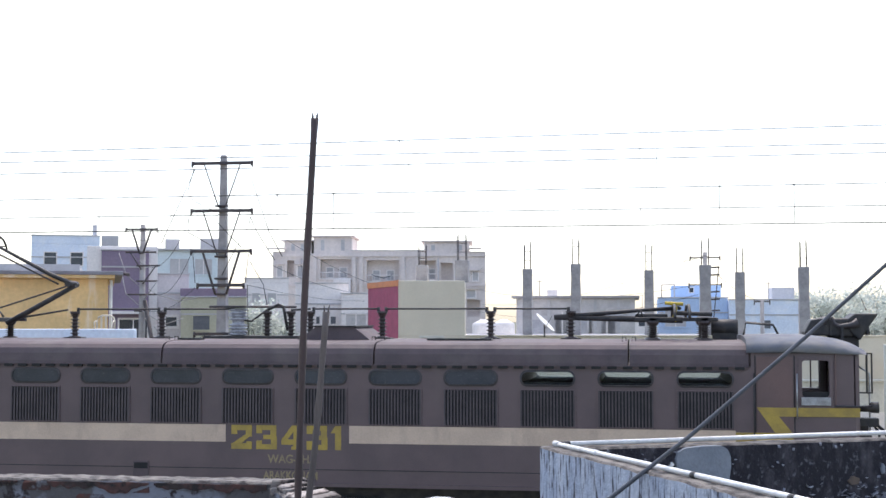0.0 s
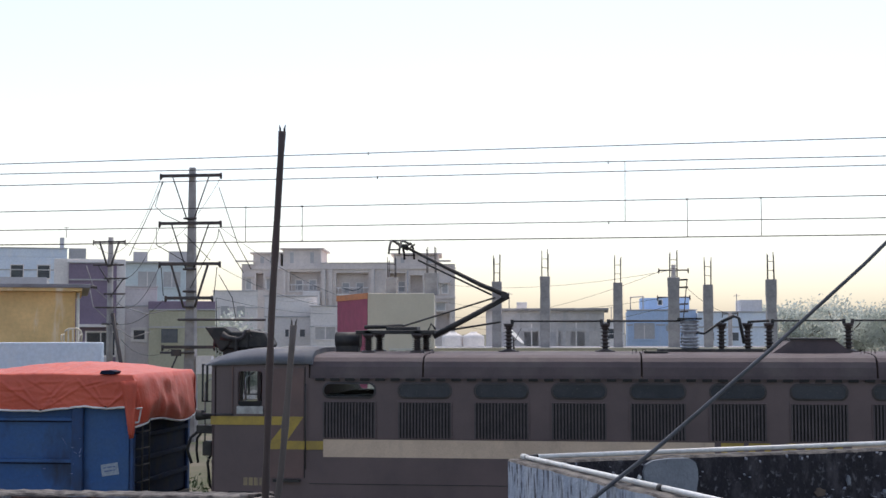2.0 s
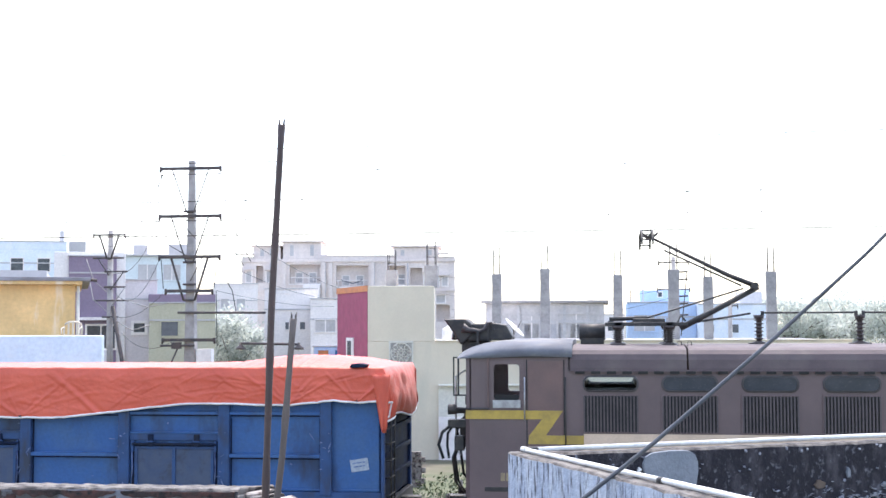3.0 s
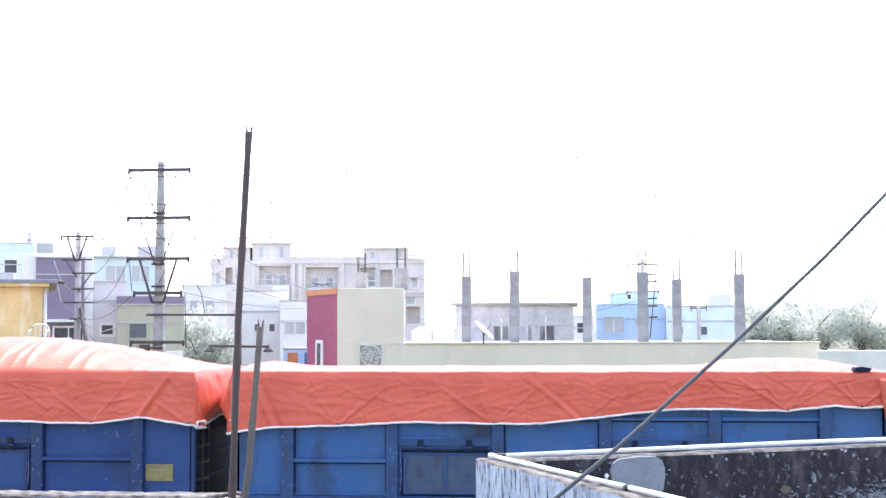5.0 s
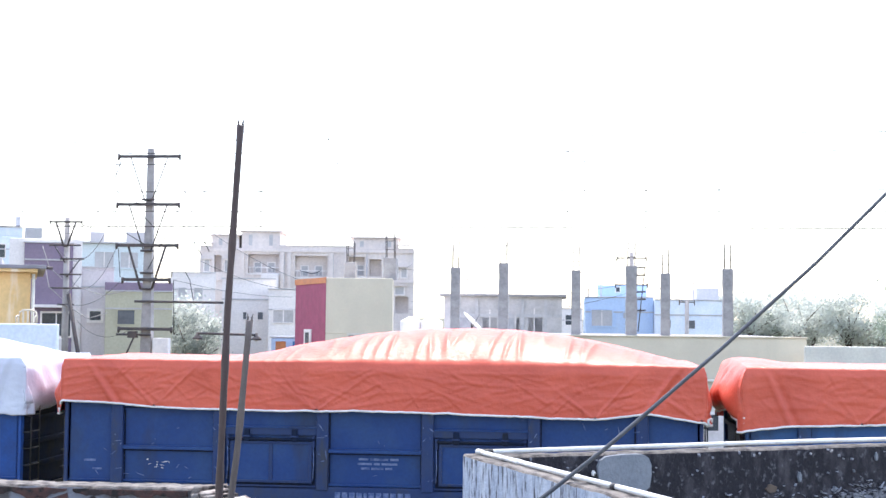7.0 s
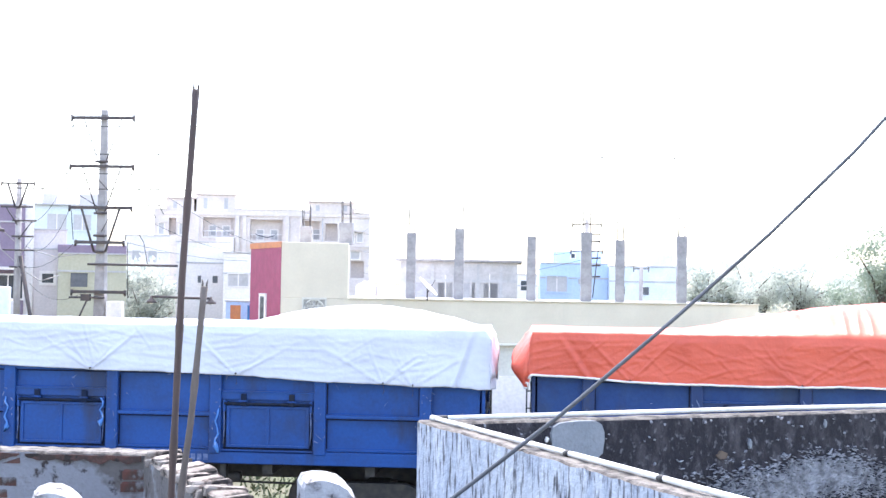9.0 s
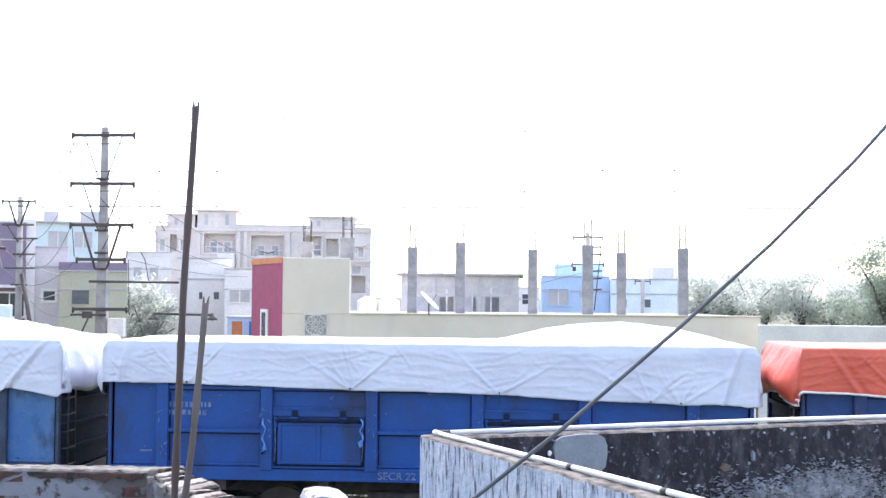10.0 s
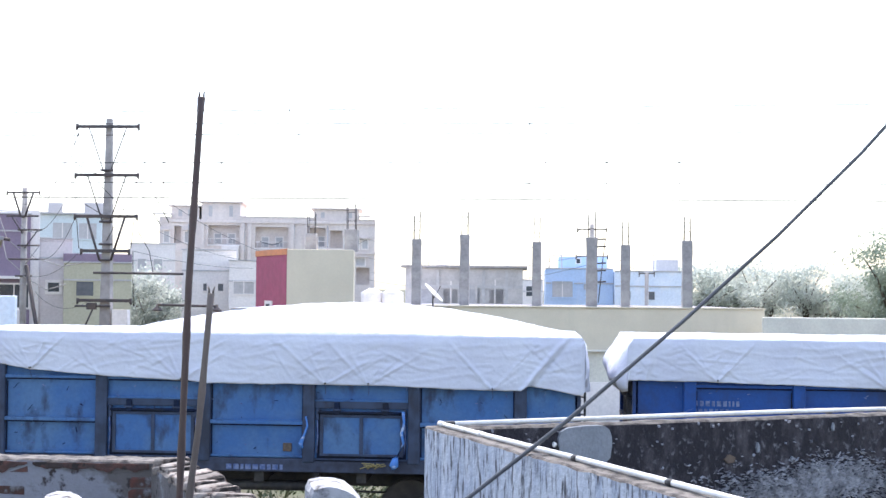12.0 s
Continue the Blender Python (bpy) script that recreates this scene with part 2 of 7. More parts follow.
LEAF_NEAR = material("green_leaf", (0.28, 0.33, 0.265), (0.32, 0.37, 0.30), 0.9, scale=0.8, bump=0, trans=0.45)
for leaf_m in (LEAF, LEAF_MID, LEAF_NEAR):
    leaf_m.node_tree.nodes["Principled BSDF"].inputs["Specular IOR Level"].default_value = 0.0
BARK = material("bark", (0.12, 0.10, 0.08), (0.08, 0.065, 0.05), 0.9, scale=5)

GRASS_M = material("grass_blades", (0.055, 0.085, 0.035), (0.09, 0.105, 0.05), 0.7, scale=0.8, bump=0)
LIME = material("scraped_lime_patch", (0.33, 0.345, 0.39), (0.16, 0.165, 0.19), 0.9, scale=14, fine=30, bump=0.6)
SHUTTER = material("grey_window_shutter", (0.13, 0.135, 0.15), (0.09, 0.095, 0.105), 0.6, scale=2)
SLAT_M = material("louvre_slat", (0.088, 0.071, 0.076), (0.064, 0.053, 0.058), 0.55, scale=4)
# Near-black for grimy fittings, and for shade put into the wagon ends' colour.
GRIME_SHADE = material("grimy_shaded_steel", (0.010, 0.018, 0.044), (0.018, 0.022, 0.034), 0.7, scale=3, fine=20)
GRIME_SHADE.node_tree.nodes["Principled BSDF"].inputs["Specular IOR Level"].default_value = 0.1
WHEEL_M = material("dark_wheel_steel", (0.055, 0.045, 0.040), (0.035, 0.030, 0.028), 0.7, 0.2, scale=4)
RIBBON = material("blue_white_ribbon", (0.06, 0.20, 0.55), (0.36, 0.47, 0.66), 0.6, scale=9, mix=(0.55, 0.64))
SLAB_SHADE = material("open_bay_shade", (0.42, 0.41, 0.43), (0.36, 0.35, 0.37), 0.9, scale=2, fine=10)
GLASS = bpy.data.materials.new("clear_cab_glass")
GLASS.use_nodes = True
GLASS.node_tree.nodes["Principled BSDF"].inputs["Transmission Weight"].default_value = 1.0
GLASS.node_tree.nodes["Principled BSDF"].inputs["Roughness"].default_value = 0.03
GLASS.node_tree.nodes["Principled BSDF"].inputs["IOR"].default_value = 1.05
GLASS.node_tree.nodes["Principled BSDF"].inputs["Base Color"].default_value = (0.86, 0.90, 0.90, 1)

# ---- building helpers ----


def box(bm, x0, x1, y0, y1, z0, z1):
    v = [bm.verts.new(p) for p in ((x0, y0, z0), (x1, y0, z0), (x1, y1, z0), (x0, y1, z0),
                                   (x0, y0, z1), (x1, y0, z1), (x1, y1, z1), (x0, y1, z1))]
    for f in ((0, 3, 2, 1), (4, 5, 6, 7), (0, 1, 5, 4), (1, 2, 6, 5), (2, 3, 7, 6), (3, 0, 4, 7)):
        bm.faces.new([v[i] for i in f])


def tube(bm, pts, rs, n=8):
    """A round bar through pts with the radii rs."""
    if not isinstance(rs, (list, tuple)):
        rs = [rs] * len(pts)
    pts = [Vector(p) for p in pts]
    rings = []
    for i, p in enumerate(pts):
        d = (pts[min(i + 1, len(pts) - 1)] - pts[max(i - 1, 0)]).normalized()
        a = d.cross(Vector((0, 0, 1)) if abs(d.z) < 0.9 else Vector((1, 0, 0))).normalized()
        b = d.cross(a)
        rings.append([bm.verts.new(p + rs[i] * (math.cos(k * 2 * math.pi / n) * a + math.sin(k * 2 * math.pi / n) * b)) for k in range(n)])
    for r, q in zip(rings, rings[1:]):
        for k in range(n):
            bm.faces.new((r[k], r[(k + 1) % n], q[(k + 1) % n], q[k])).smooth = True
    bm.faces.new(rings[0][::-1])
    bm.faces.new(rings[-1])


def prism(bm, outline, y0, y1):
    """An outline in x and z, drawn out from y0 to y1."""
    a = [bm.verts.new((x, y0, z)) for x, z in outline]
    b = [bm.verts.new((x, y1, z)) for x, z in outline]
    n = len(outline)
    bm.faces.new(a)
    bm.faces.new(b[::-1])
    for i in range(n):
        bm.faces.new((a[i], b[i], b[(i + 1) % n], a[(i + 1) % n]))


def column(bm, outline, z0, z1):
    """An outline in x and y, drawn up from z0 to z1."""
    a = [bm.verts.new((x, y, z0)) for x, y in outline]
    b = [bm.verts.new((x, y, z1)) for x, y in outline]
    n = len(outline)
    bm.faces.new(a[::-1])
    bm.faces.new(b)
    for i in range(n):
        bm.faces.new((a[i], a[(i + 1) % n], b[(i + 1) % n], b[i]))


def rounded(x0, x1, z0, z1, r, n=4):
    out = []
    for cx, cz, a0 in ((x1 - r, z1 - r, 0), (x0 + r, z1 - r, 90), (x0 + r, z0 + r, 180), (x1 - r, z0 + r, 270)):
        for k in range(n + 1):
            a = radians(a0 + 90 * k / n)
            out.append((cx + r * math.cos(a), cz + r * math.sin(a)))
    return out


def ring_panel(bm, outer, inner, y0, y1):
    """A flat frame in x and z, from y0 to y1: outer and inner are x0, x1, z0, z1."""
    q = lambda r, y: [bm.verts.new(p) for p in ((r[0], y, r[2]), (r[1], y, r[2]), (r[1], y, r[3]), (r[0], y, r[3]))]
    a, b, c, d = q(outer, y0), q(inner, y0), q(outer, y1), q(inner, y1)
    for i in range(4):
        j = (i + 1) % 4
        bm.faces.new((a[i], a[j], b[j], b[i]))
        bm.faces.new((c[i], d[i], d[j], c[j]))
        bm.faces.new((a[i], c[i], c[j], a[j]))
        bm.faces.new((b[i], b[j], d[j], d[i]))


def part(name, bm, mat, parent=None, label="", bevel=0.0):
    me = bpy.data.meshes.new(name)
    bmesh.ops.recalc_face_normals(bm, faces=bm.faces)
    bm.to_mesh(me)
    bm.free()
    me.materials.append(mat)
    ob = new(name, me)
    if parent:
        ob.parent = parent
    if label:
        ob["label"] = label
    if bevel:
        md = ob.modifiers.new("edge", 'BEVEL')
        md.width, md.segments, md.limit_method, md.angle_limit = bevel, 2, 'ANGLE', radians(40)
    return ob


def boxes(name, mat, parent, *bs, label="", bevel=0.0):
    bm = bmesh.new()
    for b in bs:
        box(bm, *b)
    return part(name, bm, mat, parent, label, bevel)


def bars(name, mat, parent, *segs, n=8, label=""):
    bm = bmesh.new()
    for pts, r in segs:
        tube(bm, pts, r, n)
    return part(name, bm, mat, parent, label)


def thing(name, m, label, category, group="", kind=""):
    ob = new(name)
    ob.matrix_basis = m
    return tagged(ob, label, category, group, kind)


def lettering(name, text, height, width, mat, parent, m, heavy=0.0):
    """Raised painted characters, facing -y."""
    cu = bpy.data.curves.new(name, 'FONT')
    cu.body, cu.size, cu.extrude, cu.offset = text, 1.0, 0.003, heavy
    tmp = new(name, cu)
    dg = bpy.context.evaluated_depsgraph_get()
    me = bpy.data.meshes.new_from_object(tmp.evaluated_get(dg))
    bpy.data.objects.remove(tmp)
    co = np.empty(len(me.vertices) * 3)
    me.vertices.foreach_get("co", co)
    co = co.reshape(-1, 3)
    lo, hi = co.min(0), co.max(0)
    co = (co - lo) / (hi - lo) * (width, height, 0.006)
    me.vertices.foreach_set("co", co.ravel())
    me.update()
    me.materials.clear()
    me.materials.append(mat)
    ob = new(name, me)
    ob.parent = parent
    ob.matrix_basis = m @ pose(0, 0, 0, 90, 0, 0)
    return ob


def worn_bars(name, mat, parent, x, z, y, widths, height, gap=0.03):
    """Lettering too worn to read: a row of short bars."""
    bm = bmesh.new()
    for w in widths:
        box(bm, x, x + w, y, y + 0.006, z, z + height)
        x += w + gap
    return part(name, bm, mat, parent)

# ---- ground and track ----
TRACK_Y, GROUND_Z = 23.15, -0.75
SPEED = 4.28


def make_ground():
    bm = bmesh.new()
    xs = [-2500, -600, -150] + [-60 + 2 * i for i in range(61)] + [150, 600, 2500]
    ys = [-600, -100, -20] + [2 * i for i in range(66)] + [200, 600, 2500]
    grid = [[bm.verts.new((x, y, GROUND_Z + (0.10 * noise.noise(Vector((x * 0.21, y * 0.21, 0))) if abs(x) < 61 and 0 < y < 131 else 0))) for x in xs] for y in ys]
    for a, b in zip(grid, grid[1:]):
        for i in range(len(xs) - 1):
            bm.faces.new((a[i], a[i + 1], b[i + 1], b[i]))
    tagged(part("ground", bm, EARTH), "dry earth with patches of thin grass", "ground", kind="structure")
    bm = bmesh.new()
    a = [(-2.9, GROUND_Z - 0.2), (-1.75, -0.19), (1.75, -0.19), (2.9, GROUND_Z - 0.2)]
    r0 = [bm.verts.new((-90, TRACK_Y + y, z)) for y, z in a]
    r1 = [bm.verts.new((90, TRACK_Y + y, z)) for y, z in a]
    for i in range(3):
        bm.faces.new((r0[i], r1[i], r1[i + 1], r0[i + 1]))
    tagged(part("ballast", bm, BALLAST_M), "grey crushed stone ballast bed under the rails", "ballast", kind="structure")
    track = thing("railway_track", pose(0, TRACK_Y, 0), "broad gauge track with worn steel rails", "railway track", kind="structure")
    for y in (-0.87, 0.87):
        prof = [(-0.068, -0.155), (0.068, -0.155), (0.068, -0.14), (0.012, -0.125), (0.012, -0.035), (0.036, -0.02), (0.036, 0.0), (-0.036, 0.0), (-0.036, -0.02), (-0.012, -0.035), (-0.012, -0.125), (-0.068, -0.14)]
        bm = bmesh.new()
        a = [bm.verts.new((-90, y + p, z)) for p, z in prof]
        b = [bm.verts.new((90, y + p, z)) for p, z in prof]
        for i in range(len(prof)):
            bm.faces.new((a[i], a[(i + 1) % len(prof)], b[(i + 1) % len(prof)], b[i]))
        part("rail", bm, STEEL, track)


make_ground()

# ---- walls close to the camera ----
DIR_A = Vector((0.444, -0.896, 0))      # the side walls run this way
DIR_B = Vector((0.896, 0.444, 0))


def wall_strip(name, mat, parent, p, d, length, thick, z0, z1, steps=60, rough_top=0.0, seed=0, label="", top_mat=None):
    """A wall of uneven thickness along d from p, its outer face on p."""
    n = Vector((-d.y, d.x, 0))
    bm = bmesh.new()
    rows = []
    levels = [z0, z0 + 0.6 * (z1 - z0), z1 - 0.5, z1 - 0.25, z1 - 0.1, z1 - 0.012, z1]
    for i in range(steps + 1):
        q = Vector(p) + d * (length * i / steps)
        ring = []
        for side in (0, 1):
            col = []
            for k, z in enumerate(levels):
                w = noise.noise(Vector((q.x * 3 + seed, q.y * 3 + side * 7, z * 3))) * 0.008
                inset = 0.012 if k == len(levels) - 1 else 0
                o = q + n * ((thick - inset + w) if side else (inset + w))
                zz = z + (rough_top * (0.5 * noise.noise(Vector((q.x * 5 + seed, q.y * 5, side))) + 0.7 * noise.noise(Vector((q.x * 17 + seed, q.y * 17, side)))) if k >= len(levels) - 2 else 0)
                col.append(bm.verts.new((o.x, o.y, zz)))
            ring.append(col)
        rows.append(ring)
    m = len(levels)
    for a, b in zip(rows, rows[1:]):
        for s in (0, 1):
            for k in range(m - 1):
                bm.faces.new((a[s][k], b[s][k], b[s][k + 1], a[s][k + 1])).material_index = 1 if top_mat and k == m - 2 else 0
        bm.faces.new((a[0][m - 1], b[0][m - 1], b[1][m - 1], a[1][m - 1])).material_index = 1 if top_mat else 0
    for e in (rows[0], rows[-1]):
        for k in range(m - 1):
            bm.faces.new((e[0][k], e[1][k], e[1][k + 1], e[0][k + 1]))
    ob = part(name, bm, mat, parent, label)
    if top_mat:
        ob.data.materials.append(top_mat)
    return ob


def near_right_walls():
    c = Vector((-0.63, 8.30, 0))
    top = 3.36
    w = wall_strip("wall_parapet_front", WASH, None, c, DIR_A, 6.0, 0.15, GROUND_Z - 0.1, top, 90, 0.012, 1, top_mat=MOULD_TOP)
    tagged(w, "whitewashed parapet wall streaked with black mould", "wall", kind="structure")
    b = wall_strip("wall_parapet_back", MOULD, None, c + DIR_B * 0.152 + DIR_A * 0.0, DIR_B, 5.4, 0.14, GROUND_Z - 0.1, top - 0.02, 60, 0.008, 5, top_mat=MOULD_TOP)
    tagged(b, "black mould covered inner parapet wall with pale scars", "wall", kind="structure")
    # smooth cement patch on the inner face
    bm = bmesh.new()
    n = Vector((DIR_B.y, -DIR_B.x, 0))
    out = []
    for k in range(28):
        a = k / 28 * 2 * math.pi
        x = math.copysign(abs(math.cos(a)) ** 0.45, math.cos(a)) * 0.196 * (1 + 0.03 * math.sin(3 * a + 1) + 0.012 * math.sin(11 * a) + 0.01 * math.sin(17 * a + 2))
        z = math.copysign(abs(math.sin(a)) ** 0.55, math.sin(a)) * 0.135 * (1 + 0.05 * math.sin(2 * a) + 0.015 * math.sin(13 * a + 1))
        out.append((x, z))
    base = c + DIR_B * 0.152 + DIR_B * 0.98
    f = [bm.verts.new((base + DIR_B * x + n * 0.018 + Vector((0, 0, 3.195 + z)))) for x, z in out]
    g = [bm.verts.new((base + DIR_B * x * 1.03 - n * 0.02 + Vector((0, 0, 3.195 + z * 1.03)))) for x, z in out]
    bm.faces.new(f)
    for i in range(28):
        bm.faces.new((f[i], f[(i + 1) % 28], g[(i + 1) % 28], g[i]))
    part("cement_patch", bm, PATCH, b, "smooth grey cement repair patch")
    # lumps and chips in the render
    for u0, zc, ru, rz, m_, lab in CHIPS:
        bm = bmesh.new()
        q0 = c + DIR_B * (0.152 + u0)
        ring = [(ru * math.cos(k * math.pi / 6) * (1 + 0.15 * math.sin(k * 2.3)), rz * math.sin(k * math.pi / 6) * (1 + 0.15 * math.cos(k * 1.7))) for k in range(12)]
        f = [bm.verts.new(q0 + DIR_B * x * 0.85 + n * 0.017 + Vector((0, 0, zc + z * 0.85))) for x, z in ring]
        g = [bm.verts.new(q0 + DIR_B * x - n * 0.02 + Vector((0, 0, zc + z))) for x, z in ring]
        bm.faces.new(f)
        for k in range(12):
            bm.faces.new((f[k], f[(k + 1) % 12], g[(k + 1) % 12], g[k]))
        part("render_chip", bm, m_, b, lab)
    # scraped limewash: many small flecks
    bm = bmesh.new()
    rl = random.Random(4)
    base = c + DIR_B * 0.152 + DIR_B * 2.78
    marks = []
    for i in range(5200):
        u = rl.gauss(0.08, 0.36)
        marks.append((u, rl.gauss(-0.01, 0.075) + 0.03 * math.sin(u * 5), rl.uniform(0.004, 0.030) * rl.random() ** 0.6 + 0.003, rl.uniform(0.0010, 0.0040), rl.gauss(0.10 * math.sin(u * 7), 0.30), rl.gauss(0, 0.25)))
    for i in range(60):
        marks.append((rl.uniform(-2.6, 2.4), 0.46 - abs(rl.gauss(0, 0.12)), rl.uniform(0.003, 0.012), rl.uniform(0.0015, 0.004), rl.gauss(1.45, 0.35), 0.1))
    for i, (u, v, ll, hh, sl, cv) in enumerate(marks):
        ca, sa = math.cos(sl), math.sin(sl)
        ring = [(-ll, cv * ll), (-ll * 0.5, -hh), (ll * 0.4, -hh * 0.7), (ll, cv * ll), (ll * 0.3, hh), (-ll * 0.6, hh * 0.6)]
        pts = [base + DIR_B * (u + px * ca - pz * sa) + Vector((0, 0, 2.86 + v + pz * ca + px * sa)) for px, pz in ring]
        f = [bm.verts.new(p + n * (0.010 + 0.0000025 * i)) for p in pts]
        g = [bm.verts.new(p - n * 0.02) for p in pts]
        bm.faces.new(f)
        for k in range(6):
            bm.faces.new((f[k], f[(k + 1) % 6], g[(k + 1) % 6], g[k]))
    tagged(part("lime_flecks", bm, LIME, b, "scraped flecks of pale limewash"), kind="stuff")
    # pipes on the wall tops
    zp = top + 0.016
    p0 = c + DIR_B * 0.10 + DIR_A * 0.05
    pipe = thing("water_pipe", pose(0, 0, 0), "white plastic water pipe lying on the parapet top", "pipe")
    bars("pipe_run", PVC, pipe, ([p0 + Vector((0, 0, zp)), p0 + DIR_A * 2.0 + Vector((0, 0, zp + 0.004)), p0 + DIR_A * 5.8 + Vector((0, 0, zp))], 0.0145), n=12)
    q0 = c + DIR_B * 0.16 + n * -0.07
    bars("pipe_run", PVC, pipe, ([q0 + Vector((0, 0, zp - 0.012)), q0 + DIR_B * 2.5 + Vector((0, 0, zp - 0.002)), q0 + DIR_B * 5.2 + Vector((0, 0, zp - 0.012))], 0.0155), n=12)
    bars("elbow", BLACK, pipe, ([p0 - DIR_A * 0.01 + Vector((0, 0, zp)), p0 - DIR_A * 0.03 + DIR_B * 0.02 + Vector((0, 0, zp))], 0.0175), n=12, label="black pipe elbow")
    bars("end_cap", PVC, pipe, ([p0 - DIR_A * 0.05 + Vector((0, 0, zp)), p0 + DIR_A * 0.02 + Vector((0, 0, zp))], 0.0185), n=12)
    bars("end_cap", BLACK, pipe, ([q0 - DIR_B * 0.02 + Vector((0, 0, zp - 0.012)), q0 + DIR_B * 0.07 + Vector((0, 0, zp - 0.012))], 0.0185), n=12, label="black rubber sleeve")
    for d in (0.55, 1.72, 2.6):
        s = p0 + DIR_A * d
        bars("coupling", PVC if d < 1 else BLACK, pipe, ([s + Vector((0, 0, zp + 0.001)), s + DIR_A * 0.045 + Vector((0, 0, zp + 0.001))], 0.0175), n=12)


CHIPS = ((2.12, 3.066, 0.048, 0.034, CHIP_M, "rusty brown lump in the render"), (0.77, 3.175, 0.022, 0.045, INK, "dark chipped hole"), (0.757, 3.215, 0.014, 0.020, PVC, "small white chip"),
         (2.353, 3.136, 0.014, 0.040, PATCH, "pale streak in the render"), (2.646, 3.051, 0.015, 0.016, PATCH, "pale chip"), (3.0, 3.26, 0.012, 0.035, PATCH, "pale streak in the render"))
near_right_walls()


def own_terrace():
    """The flat roof on which the viewer stands."""
    t = boxes("terrace", PLASTER, None, (-9, 9, -12, 1.2, GROUND_Z - 0.1, 2.55))
    tagged(t, "plain cement roof terrace under the viewer", "terrace", kind="structure")


own_terrace()


def near_left_wall():
    top = 3.10
    w = wall_strip("wall_plaster_back", PLASTER, None, (-7.5, 8.6, 0), Vector((1, 0, 0)), 5.16, 0.23, GROUND_Z - 0.1, top - 0.03, 220, 0.013, 3, top_mat=MOULD_TOP)
    tagged(w, "old grey plastered wall with bare brick showing", "wall", kind="structure")
    s = wall_strip("wall_plaster_side", PLASTER, None, Vector((-2.56, 8.82, 0)), DIR_A, 6.0, 0.22, GROUND_Z - 0.1, top - 0.06, 160, 0.014, 9, top_mat=MOULD_TOP)
    tagged(s, "old plastered side wall with a broken brick top", "wall", kind="structure")
    rng = random.Random(5)
    meshes = []
    for k in range(5):
        bm = bmesh.new()
        a, b, h = 0.052, 0.11, 0.032
        out = [(-b + 0.012, -a), (b - 0.012, -a), (b, -a + 0.012), (b, a - 0.012), (b - 0.012, a), (-b + 0.012, a), (-b, a - 0.012), (-b, -a + 0.012)]
        lo = [bm.verts.new((x + rng.uniform(-.006, .006), y + rng.uniform(-.006, .006), -h)) for x, y in out]
        mid = [bm.verts.new((x + rng.uniform(-.006, .006), y + rng.uniform(-.006, .006), h * 0.6)) for x, y in out]
        hi = [bm.verts.new((x * 0.9 + rng.uniform(-.006, .006), y * 0.86, h + rng.uniform(-.006, .004))) for x, y in out]
        for r, q in ((lo, mid), (mid, hi)):
            for i in range(8):
                bm.faces.new((r[i], r[(i + 1) % 8], q[(i + 1) % 8], q[i]))
        bm.faces.new(hi)
        bm.faces.new(lo[::-1])
        meshes.append(part("brick", bm, BRICK_PALE, s))
    # header bricks across the top of the side wall
    nrm = Vector((-DIR_A.y, DIR_A.x, 0))
    ang = math.degrees(math.atan2(nrm.y, nrm.x))
    for i in range(48):
        src = meshes[i % 5]
        ob = src if i < 5 else new("brick", src.data)
        ob.parent = s
        q = Vector((-2.56, 8.82, 0)) + DIR_A * (0.10 + 0.102 * i + rng.uniform(-.022, .022)) + nrm * (0.11 + rng.uniform(-.035, .035))
        sunk = rng.choice((0, 0, 0.01, 0.02, 0.045))
        ob.matrix_basis = pose(q.x, q.y, top - 0.03 - sunk + rng.uniform(-.012, .012), rng.uniform(-9, 9), rng.uniform(-7, 7), ang + rng.uniform(-16, 16)) @ Matrix.Diagonal((rng.uniform(0.75, 1.1), rng.uniform(0.65, 1.35), rng.uniform(0.5, 0.95), 1))
    # brick course on the back wall, bare in stretches
    red = []
    for k in range(3):
        me = meshes[k].data.copy()
        me.materials[0] = BRICK_M
        red.append(me)
    for i in range(21):
        if i % 7 not in (0, 3):
            continue
        ob = new("brick", red[i % 3])
        ob.parent = w
        x = -7.38 + 0.235 * i
        ob.matrix_basis = pose(x, 8.6475 + rng.uniform(-.002, .003), top - 0.078 + rng.uniform(-.012, .008), rng.uniform(-1, 1), rng.uniform(-4, 4), 0)
    for x, z in ((-3.40, 2.86), (-3.62, 2.85), (-3.46, 2.78), (-2.49, 2.93), (-2.5, 2.85), (-3.32, 2.70), (-3.7, 2.94), (-4.1, 2.9)):
        ob = new("brick", red[int(abs(x) * 10) % 3])
        ob.parent = w
        ob.matrix_basis = pose(x, 8.6475 + rng.uniform(-.002, .003), z + rng.uniform(-.01, .01), rng.uniform(-1, 1), rng.uniform(-4, 4), 0)


    # strip where the plaster has come away under the top edge
    bm = bmesh.new()
    quads = []
    for i in range(250):
        x = -7.45 + 0.02 * i
        a = noise.noise(Vector((x * 1.3, 2.0, 0))) + 0.6 * noise.noise(Vector((x * 5.0, 7.0, 0))) + 0.35 * noise.noise(Vector((x * 17.0, 3.0, 0)))
        hh = max(0.0, 0.036 + 0.070 * a)
        zt = top - 0.048 + 0.010 * noise.noise(Vector((x * 8.0, 1.0, 0)))
        quads.append((x, zt, zt - hh))
    for (xa, ta, ba), (xb, tb, bb) in zip(quads, quads[1:]):
        if ta - ba > 0.006 and tb - bb > 0.006:
            f = [bm.verts.new(p) for p in ((xa, 8.588, ba), (xb, 8.588, bb), (xb, 8.588, tb), (xa, 8.588, ta))]
            g = [bm.verts.new((v.co.x, 8.62, v.co.z)) for v in f]
            bm.faces.new(f)
